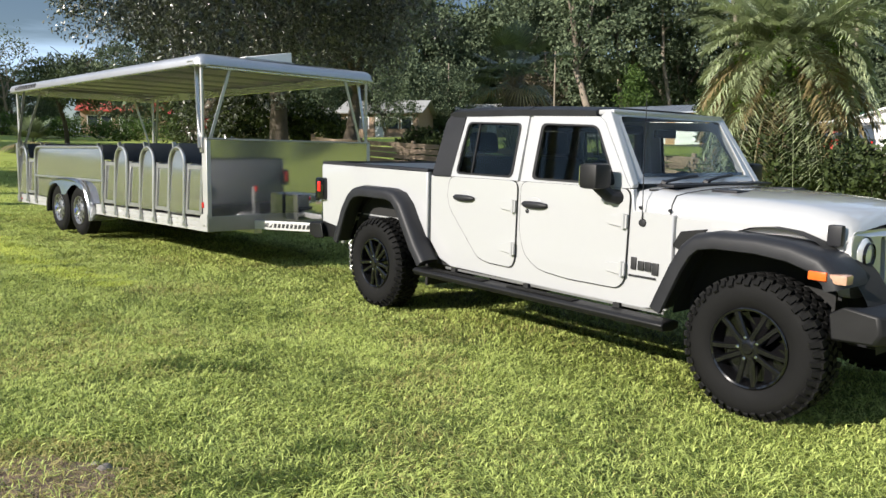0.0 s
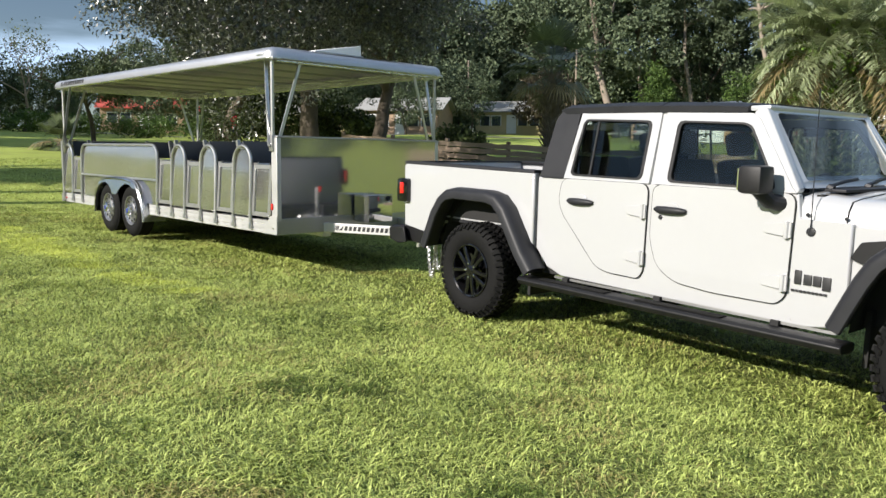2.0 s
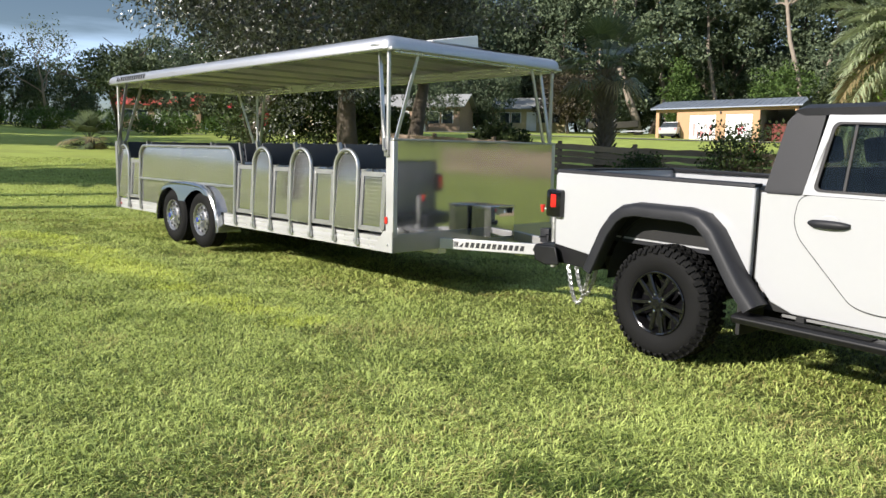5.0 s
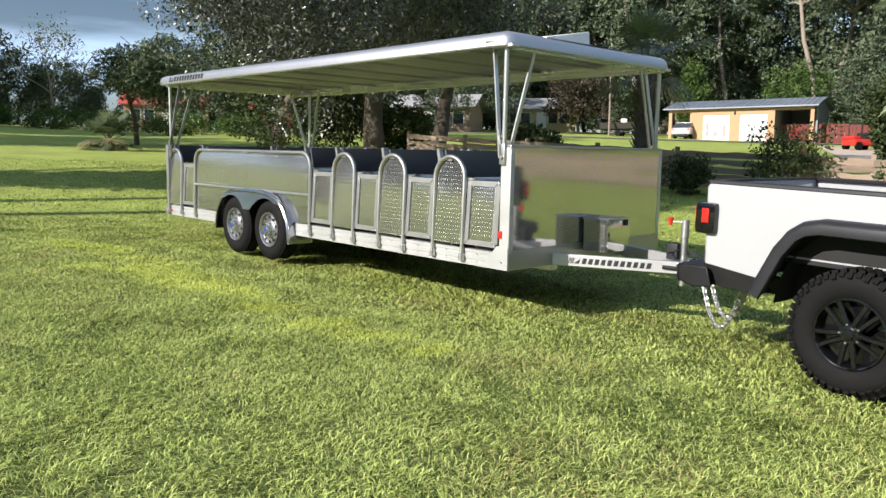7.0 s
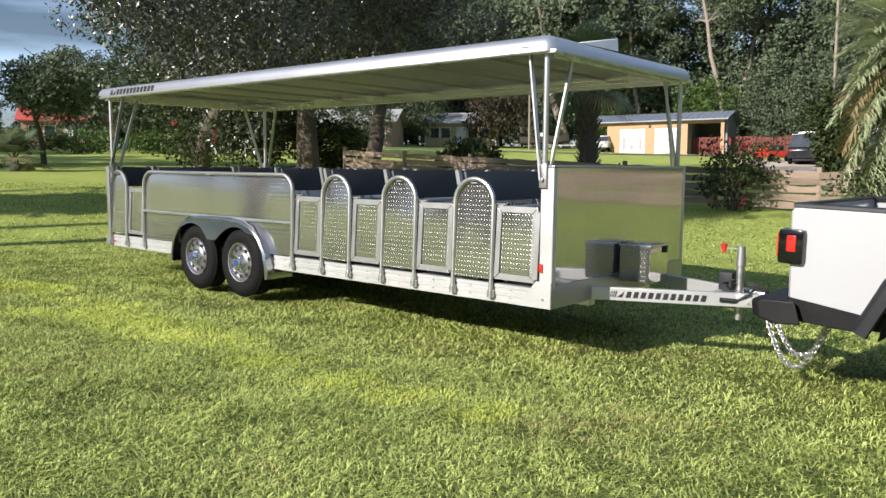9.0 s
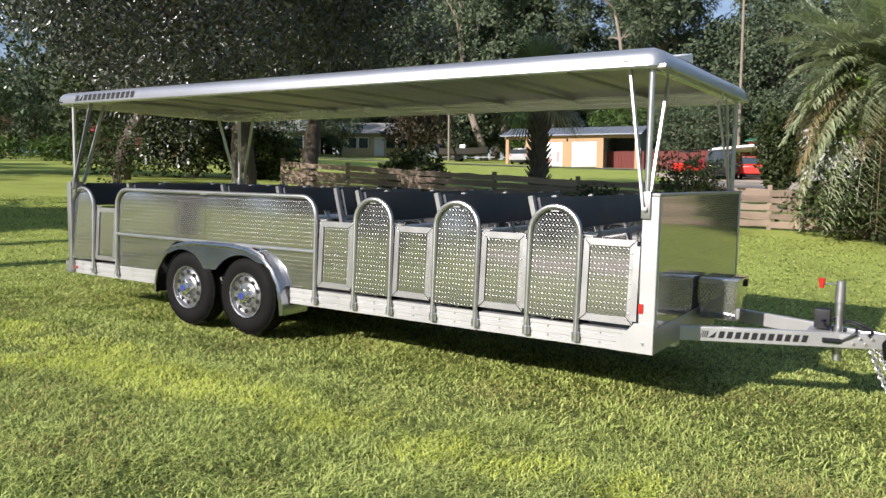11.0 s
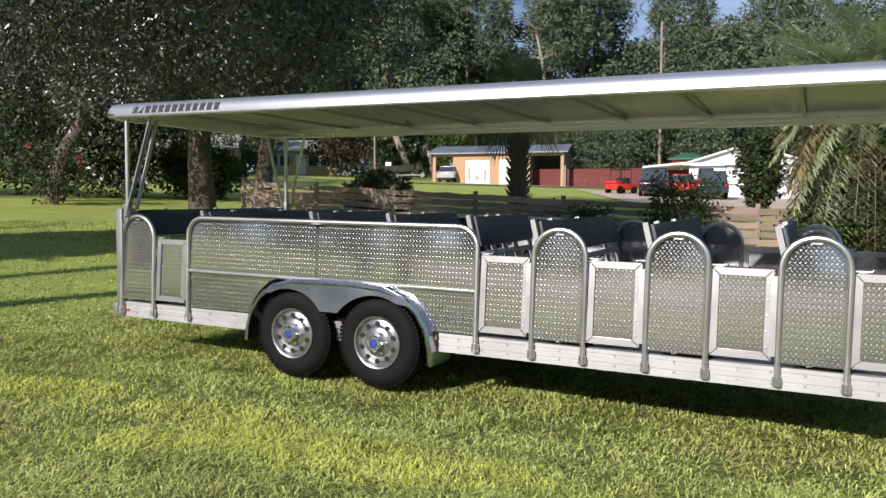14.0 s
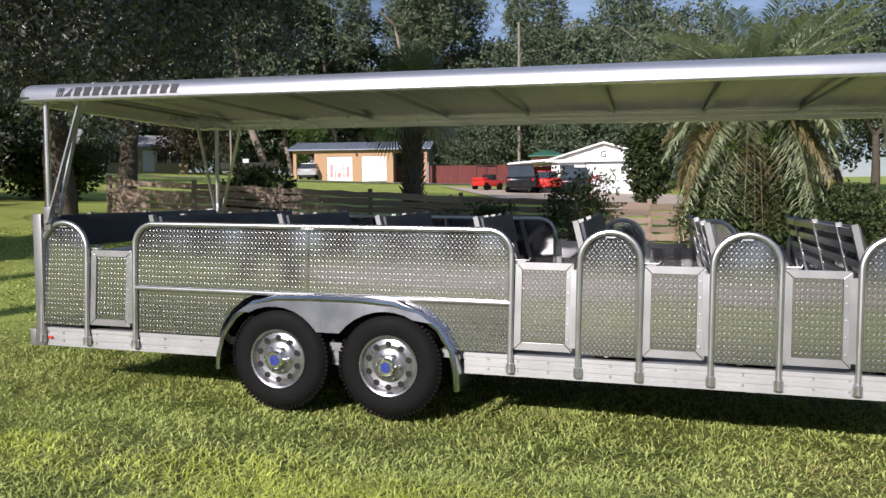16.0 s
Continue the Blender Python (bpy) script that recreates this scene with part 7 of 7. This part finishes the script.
oak_c = tree("oak_tree", "dark dense tree in the far woods", 23, 7, 0.4, (7, 7, 7.5, 10), 0.56, 84, WOODLEAF, spread=0.55, levels=2, count=5, extra=105, cluster=1.25, small=True, aspect=0.8, m=spot(-9, 100), group="far woods")
pine = tree("pine_tree", "tall slender pine with a bare lower trunk", 24, 17, 0.28, (3.2, 3.2, 5.5, 18.5), 0.6, 60, OAKLEAF, bark=BARK_PALE, spread=0.75, levels=1, count=7, extra=120, cluster=1.1, m=spot(30, 88), aspect=0.2, reach=0.22, group="far woods")
bush = tree("oak_tree", "low dense tree at the edge of the woods", 26, 6, 0.4, (7, 7, 7.5, 9), 0.95, 40, WOODLEAF, spread=0.55, levels=2, count=5, extra=110, cluster=1.9, small=True, aspect=0.8, m=spot(-6, 97, 0, 0.5), group="far woods")
wr = random.Random(8)
for x0, x1, y0, y1, n in ((-34, 74, 98, 112, 24), (-40, 86, 113, 120, 10)):
    for i in range(n):
        x = x0 + (x1 - x0) * (i + 0.5 * wr.random()) / n
        y = y0 + (y1 - y0) * wr.random() - 0.25 * max(0, x)
        src = (oak_a, oak_c, oak_b, oak_a)[wr.randrange(4)]
        copy_thing(src, spot(x, y, wr.random() * 360, (0.80 + 0.36 * wr.random()) * (0.84 if x > 20 else 1.0)))
for x, y, s in ((38, 70, 0.9), (46, 62, 0.95), (52, 50, 1.0), (44, 48, 0.8), (58, 40, 1.0), (34, 78, 1.0), (50, 28, 0.9), (60, 22, 1.0), (40, 58, 0.75), (36, 36, 0.7), (42, 33, 0.8), (34, 42, 0.6), (47, 38, 0.9), (39, 25, 0.65), (34, 24, 0.55), (52, 16, 0.8), (36, 54, 0.7)):
    copy_thing((oak_a, oak_b, oak_c)[wr.randrange(3)], spot(x, y, wr.random() * 360, s * 0.82))
for x, y, s in ((27, 80, 1.0), (33, 84, 1.05), (38, 76, 0.95), (22, 92, 1.0), (17, 96, 1.1), (43, 66, 0.9)):
    copy_thing(pine, spot(x, y, wr.random() * 360, s))
# a deep dark row closes the woods
for i in range(34):
    copy_thing(bush, spot(-52 + 4.3 * i, 124 - 0.35 * max(0, 4.3 * i - 52) + 5 * wr.random(), wr.random() * 360, 1.35 + 0.25 * wr.random()))
for i in range(14):
    copy_thing(bush, spot(-84 + 5.0 * i, 88 + 6 * wr.random(), wr.random() * 360, 0.46 + 0.14 * wr.random()))
# trees to the left, behind the hedge
for x, y, s, src in ((-52, 66, 0.62, oak_c), (-46, 76, 0.36, oak_c), (-60, 60, 0.65, oak_a), (-40, 92, 0.55, oak_c), (-56, 88, 0.40, oak_c), (-34, 84, 0.58, oak_c), (-68, 76, 0.75, oak_c), (-31, 66, 0.40, oak_c), (-36, 74, 0.44, oak_a), (-50, 72, 0.40, oak_c), (-25, 88, 0.75, oak_a), (-72, 56, 0.7, oak_a), (-64, 44, 0.6, oak_c), (-20, 84, 0.7, oak_c), (-12, 86, 0.65, oak_c)):
    copy_thing(src, spot(x, y, wr.random() * 360, s))
# trees added round the lawn behind the camera, unseen but for the dark they give reflections
for i in range(40):
    a = radians(168 + 5.2 * i)
    copy_thing(bush, spot(-5 + 74 * math.cos(a), 2 + 74 * math.sin(a), wr.random() * 360, 0.46 + 0.12 * wr.random(), -0.6))
for i in range(30):
    a = radians(165 + 7.3 * i)
    r = 82 + 8 * (i % 2)
    copy_thing(bush, spot(-5 + r * math.cos(a), 2 + r * math.sin(a), wr.random() * 360, 1.40 + 0.25 * wr.random()))
# tall pines added out of view on the near side of the lawn, to shade the fence
for x, y, q in ((-23.7, 5.5, 0.85), (-22.1, 4.6, 0.84)):
    copy_thing(pine, spot(x, y, wr.random() * 360, q))
# low growth under the far woods
for i in range(26):
    copy_thing(bush, spot(-30 + 3.4 * i, 99 - 0.5 * max(0, 3.4 * i - 45) + 4 * wr.random(), wr.random() * 360, 0.42 + 0.15 * wr.random()))
for x, y, q in ((-23, 66, 0.5), (-16, 69, 0.42), (-17.5, 48, 0.72), (-9.5, 71, 0.36), (-4, 84, 0.4)):
    copy_thing(oak_c, spot(x, y, wr.random() * 360, q))
for x, y in ((31, 70), (35, 64), (36, 60), (41, 55), (44, 50), (30, 76)):
    copy_thing(oak_c, spot(x, y, wr.random() * 360, 0.5))
# an oak and oak copies added out of view, to shade the left lawn
tree("lawn_oak", "unseen oak added to shade the side lawn", 31, 4.5, 0.35, (4.2, 0.9, 0.7, 6.4), 0.35, 70, OAKLEAF, extra=110, cluster=0.7, m=spot(-21.6, 12.2, 35))
for x, y, q in ((-31, 27.5, 0.62), (-39, 27, 0.66), (-46, 38, 0.6), (-36, 33, 0.6), (-42, 42, 0.6), (-46, 48, 0.62), (-52, 50, 0.7)):
    copy_thing(oak_c, spot(x, y, wr.random() * 360, q))

# small trees and shrubs on the left lawn
tree("small_oak", "small dark oak with a crooked trunk", 41, 2.6, 0.13, (1.7, 1.7, 1.0, 3.1), 0.16, 80, OAKLEAF, spread=0.6, levels=2, count=4, extra=110, cluster=0.5, m=spot(-19.2, 34.5), lean=(0.12, 0))
tree("bare_tree", "thin half-bare tree with pale branches", 42, 4.4, 0.16, (2.3, 2.3, 2.8, 6.8), 0.3, 12, OAKLEAF, bark=BARK_PALE, spread=0.5, levels=3, count=5, extra=60, cluster=0.9, m=spot(-45, 70))
fan_palm("palmetto", "low spiky fan palm clump on the lawn", -17.6, 29.2, 0.35, 1.1, 0.75, 22, 51, FROND_DARK, 0.16, 0.2, False)
for i, (x, y, rx, h, mt) in enumerate(((-13.2, 35.5, 2.6, 4.6, SHRUB), (-10.4, 36.0, 2.2, 3.6, SHRUB), (-7.8, 36.5, 1.7, 1.9, SHRUB), (-2.2, 29.6, 1.1, 1.3, SHRUB))):
    shrub("shrub", "large dark evergreen shrub under the trees", 60 + i, rx, rx * 0.9, h, 0.17, 110, mt, spot(x, y), per=60, group="shrubs under the magnolias")
hz = [(-64 + 5.4 * i, 62 - 1.1 * i) for i in range(9)]
for i, (x, y) in enumerate(hz):
    shrub("hedge", "clipped bright green hedge", 80 + i, 3.0, 1.1, 1.5, 0.16, 110, HEDGE, spot(x, y, -12), "hedge", per=40, loose=0.05, group="clipped hedge")
shrub("flowering_shrub", "leafy shrub with a few red flowers", 95, 1.1, 1.0, 2.0, 0.12, 44, SHRUB, spot(-12.0, 31.0), blossom=6)

# along the fence
feather_palm(7.5, 19.6, 3.8, 71)
shrub("palm_undergrowth", "dark leafy undergrowth at the palm's foot", 72, 1.9, 1.5, 1.9, 0.12, 130, SHRUB, spot(7.4, 19.4), per=60)
shrub("palm_undergrowth", "dark leafy undergrowth beside the palm", 73, 1.6, 1.3, 1.5, 0.12, 100, SHRUB, spot(9.2, 18.4), per=55)
tree("citrus_tree", "small bright-leaved tree beside the palm", 74, 1.4, 0.06, (0.48, 0.48, 1.0, 1.95), 0.12, 70, SHRUB, extra=100, cluster=0.20, levels=1, count=4, m=spot(6.7, 22.4))
shrub("crape_myrtle", "airy crape myrtle bush with a few red flowers", 75, 1.0, 0.9, 1.75, 0.10, 60, SHRUB, spot(3.95, 21.9), per=34, stems=14, blossom=3, loose=0.9)
shrub("shrub", "small dark shrub in front of the fence", 76, 0.6, 0.6, 0.95, 0.09, 50, SHRUB, spot(1.7, 22.2), per=44)
fan_palm("sabal_palm", "sabal palm with a boot-covered dark trunk", 1.05, 25.4, 3.25, 1.9, 1.0, 24, 77, FROND_DARK, 0.23, 0.15)
shrub("shrub", "leafy shrub at the sabal palm's foot", 78, 0.8, 0.7, 0.8, 0.12, 40, LIGHTLEAF, spot(1.7, 24.6), per=30)
tree("cedar_tree", "bright green young tree behind the workshop", 79, 3, 0.1, (1.6, 1.6, 3.2, 4.5), 0.3, 60, LIGHTLEAF, extra=80, cluster=0.7, levels=1, m=spot(15.5, 84))
tree("cedar_tree", "bright green round tree behind the workshop", 83, 3, 0.15, (3.4, 3.0, 2.4, 4.4), 0.3, 60, LIGHTLEAF, extra=110, cluster=0.8, levels=1, m=spot(25.0, 80.5))
tree("yard_tree", "tree with rusty brown leaves in the far yard", 84, 2.5, 0.2, (3.5, 3.0, 2.6, 4.2), 0.35, 50, leafy("brown_leaf", (0.030, 0.026, 0.016), (0.10, 0.082, 0.05), 0.6, 0.3, 0.2), extra=110, cluster=0.9, levels=2, m=spot(4.4, 87))
tree("yard_tree", "dark yard tree beside the cream cottage", 85, 2.5, 0.2, (3.2, 3.0, 3.0, 4.6), 0.35, 50, WOODLEAF, extra=110, cluster=0.9, levels=2, m=spot(-8.5, 84))


# ---- grass ----
def noise2(p, scale, seed):
    """Smooth value noise over the plan, from 0 to 1."""
    g = np.random.default_rng(seed).random((64, 64))
    q = p[:, :2] * scale
    i = np.floor(q).astype(int)
    f = q - i
    f = f * f * (3 - 2 * f)
    w = lambda a, b: g[a % 64, b % 64]
    x, y = i[:, 0], i[:, 1]
    return (w(x, y) * (1 - f[:, 0]) + w(x + 1, y) * f[:, 0]) * (1 - f[:, 1]) + (w(x, y + 1) * (1 - f[:, 0]) + w(x + 1, y + 1) * f[:, 0]) * f[:, 1]


def blades(name, label, rng, pts, h, w, mats, mat_of):
    n = len(pts)
    a = noise2(pts, 2.6, 21) * 9 + rng.normal(size=n) * 1.8
    lean = (0.6 + 1.5 * rng.random(n)) * h
    hh = h * (0.55 + 0.75 * rng.random(n))
    d = np.stack([np.cos(a), np.sin(a), np.zeros(n)], axis=1)
    s = np.stack([-np.sin(a), np.cos(a), np.zeros(n)], axis=1) * (w * (0.7 + 0.6 * rng.random(n)))[:, None]
    up = np.array([0, 0, 1.0])
    mid = pts + d * (lean * 0.42)[:, None] + up * (hh * 0.62)[:, None]
    tip = pts + d * lean[:, None] + up * (hh * 0.70)[:, None]
    me = quads(name, np.stack([pts, mid - s * 0.55, tip, mid + s * 0.55], axis=1), mats)
    me.polygons.foreach_set("material_index", mat_of.astype(np.int32))
    ob = new(name, me)
    return tagged(ob, label, "grass", kind="stuff")


GRASS = leafy("grass_blade", (0.285, 0.355, 0.088), (0.70, 0.785, 0.245), 0.5, 0.25, 0.25, 0.7)
# lighter blades for the sunlight that the trailer reflects onto the lawn
GRASS_SUNPATCH = leafy("sun_patch_grass", (0.42, 0.49, 0.06), (0.80, 0.86, 0.22), 0.5, 0.3, 0.25, 0.7)
GRASS_DARK = leafy("dark_grass_blade", (0.030, 0.055, 0.010), (0.17, 0.23, 0.045), 0.5, 0.3, 0.2, 0.7)
GRASS_DRY = leafy("dry_grass", (0.27, 0.25, 0.08), (0.56, 0.50, 0.20), 0.7, 0.2, 0.25, 0.7)

# sunlight thrown back by the trailer, put into the grass colour: ovals of (x, y, along, across, turn in degrees)
SUN_PATCHES = ((-8.2, 11.4, 0.75, 0.30, -20), (-7.1, 10.6, 0.85, 0.28, -30), (-6.3, 9.6, 0.75, 0.33, -48), (-5.5, 9.1, 0.62, 0.26, -42), (-4.8, 8.45, 0.34, 0.20, 20), (-4.3, 7.95, 0.32, 0.20, 20), (-3.85, 7.7, 0.30, 0.18, 10), (-3.40, 7.35, 0.28, 0.14, 40), (-7.2, 9.9, 0.55, 0.2, -10))


# darker grass: ovals of the same kind
DARK_OVALS = ((-1.35, 4.68, 0.34, 0.09, 12), (-0.42, 3.48, 0.16, 0.10, 0), (-0.58, 3.10, 0.20, 0.10, 20), (-1.68, 4.70, 0.22, 0.10, 50))


def lawn(rng, n, lo, hi, dist0, dist1):
    """Points on the lawn between two distances from the line along which one walks past."""
    out = []
    a, b = np.array([0.3, 0.3]), np.array([-7.4, 6.0])
    ab = b - a
    while sum(len(o) for o in out) < n:
        p = np.array(lo) + rng.random((n * 2, 2)) * (np.array(hi) - np.array(lo))
        t = np.clip(((p - a) @ ab) / (ab @ ab), 0, 1)
        d = np.linalg.norm(p - (a + t[:, None] * ab), axis=1)
        ahead = (p - a) @ np.array([0.60, 0.80]) > 0.0
        out.append(p[(d > dist0) & (d < dist1) & ahead])
    p = np.concatenate(out)[:n]
    z = np.array([ground_z(x, y) for x, y in p])
    return np.column_stack([p, z])


def kinds(rng, p):
    n = len(p)
    k = np.zeros(n, int)
    wob = 0.7 * (noise2(p, 2.2, 5) - 0.5) + 0.5 * (noise2(p, 6.0, 6) - 0.5)
    for x, y, ra, rb, tr in SUN_PATCHES:
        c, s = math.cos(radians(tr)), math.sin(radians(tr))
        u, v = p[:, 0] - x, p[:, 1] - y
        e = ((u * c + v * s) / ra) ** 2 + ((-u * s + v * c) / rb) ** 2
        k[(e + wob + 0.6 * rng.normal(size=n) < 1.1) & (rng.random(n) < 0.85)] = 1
    dry = noise2(p, 1.1, 9) * 0.6 + noise2(p, 4.0, 10) * 0.4
    k[(k == 0) & (rng.random(n) < np.clip((dry - 0.54) * 1.3, 0.02, 0.4))] = 2
    dark_mix = noise2(p, 2.1, 31) * 0.55 + noise2(p, 7.0, 32) * 0.45
    k[(k == 0) & (rng.random(n) < np.clip((dark_mix - 0.58) * 2.5, 0, 0.35))] = 3
    for x, y, ra, rb, tr in DARK_OVALS:
        c, s = math.cos(radians(tr)), math.sin(radians(tr))
        u, v = p[:, 0] - x, p[:, 1] - y
        e = ((u * c + v * s) / ra) ** 2 + ((-u * s + v * c) / rb) ** 2
        k[(e + wob + 0.3 * rng.normal(size=n) < 0.9) & (rng.random(n) < 0.8)] = 3
    # scattered dark blades stand in for the shade in the gaps between blades
    k[(k == 0) & (rng.random(n) < 0.12)] = 3
    bare = ((p[:, 0] + 1.50) / 0.6) ** 2 + ((p[:, 1] - 2.98) / 0.45) ** 2
    k[(bare < 1) & (rng.random(n) < 0.6)] = 2
    return k


# a worn sandy patch in the lawn
bm = bmesh.new()
rp = random.Random(4)
ring = [(-1.50 + 0.38 * (0.8 + 0.35 * rp.random()) * math.cos(a), 2.98 + 0.27 * (0.8 + 0.35 * rp.random()) * math.sin(a)) for a in np.linspace(0, 2 * math.pi, 25)[:-1]]
vs = [bm.verts.new((x, y, ground_z(x, y) + 0.006)) for x, y in ring]
c = bm.verts.new((-1.50, 2.98, ground_z(-1.50, 2.98) + 0.012))
for i in range(24):
    bm.faces.new((c, vs[i], vs[(i + 1) % 24]))
single("bare_patch", bm, surf("dry_sand", (0.19, 0.14, 0.10), 0.95, 0, 0.35, 9, 120, 0.8, 0.01, spec=0.2), "worn sandy patch in the lawn", "bare ground", kind="structure", smooth=60)
rng = np.random.default_rng(77)
for nm, n, lo, hi, d0, d1, h, w in (("lawn_grass", 430000, (-11.5, -1), (6, 12), 0.0, 4.2, 0.046, 0.0050), ("lawn_grass", 360000, (-14, -2), (9, 17), 4.2, 8.5, 0.044, 0.0070), ("lawn_grass", 120000, (-24, 0), (16, 27), 8.5, 19.0, 0.036, 0.016)):
    p = lawn(rng, n, lo, hi, d0, d1)
    keep = noise2(p, 1.6, 3) * 0.5 + noise2(p, 5.0, 4) * 0.5
    p = p[rng.random(len(p)) < np.clip(0.55 + 1.5 * (keep - 0.25), 0.35, 1)]
    bare = ((p[:, 0] + 1.50) / 0.36) ** 2 + ((p[:, 1] - 2.98) / 0.25) ** 2 + 0.8 * (noise2(p, 5.0, 14) - 0.5)
    p = p[(bare > 1) | (rng.random(len(p)) < 0.4)]
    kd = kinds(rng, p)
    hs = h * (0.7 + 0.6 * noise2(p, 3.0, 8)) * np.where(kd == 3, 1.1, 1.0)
    blades(nm, "short green lawn grass with dry patches and reflected sunlight in its colour", rng, p, hs, w, (GRASS, GRASS_SUNPATCH, GRASS_DRY, GRASS_DARK), kd)

# a few stones at the edge of the worn patch
STONE = surf("field_stone", (0.22, 0.20, 0.18), 0.9, 0, 0.3, 12, 90, 0.5, 0.004, spec=0.2)
rs = random.Random(12)
for x, y, r in ((-1.30, 3.16, 0.030), (-1.36, 3.20, 0.019), (-1.68, 3.08, 0.015)):
    bm = bmesh.new()
    bmesh.ops.create_icosphere(bm, subdivisions=2, radius=r)
    for v in bm.verts:
        v.co *= 0.85 + 0.3 * rs.random()
        v.co.z *= 0.6
    single("stone", bm, STONE, "small grey-brown stone beside a worn patch of lawn", "stone", m=pose(x, y, ground_z(x, y) + r * 0.35, 0, 0, rs.random() * 360), group="stones at the worn patch", smooth=50)
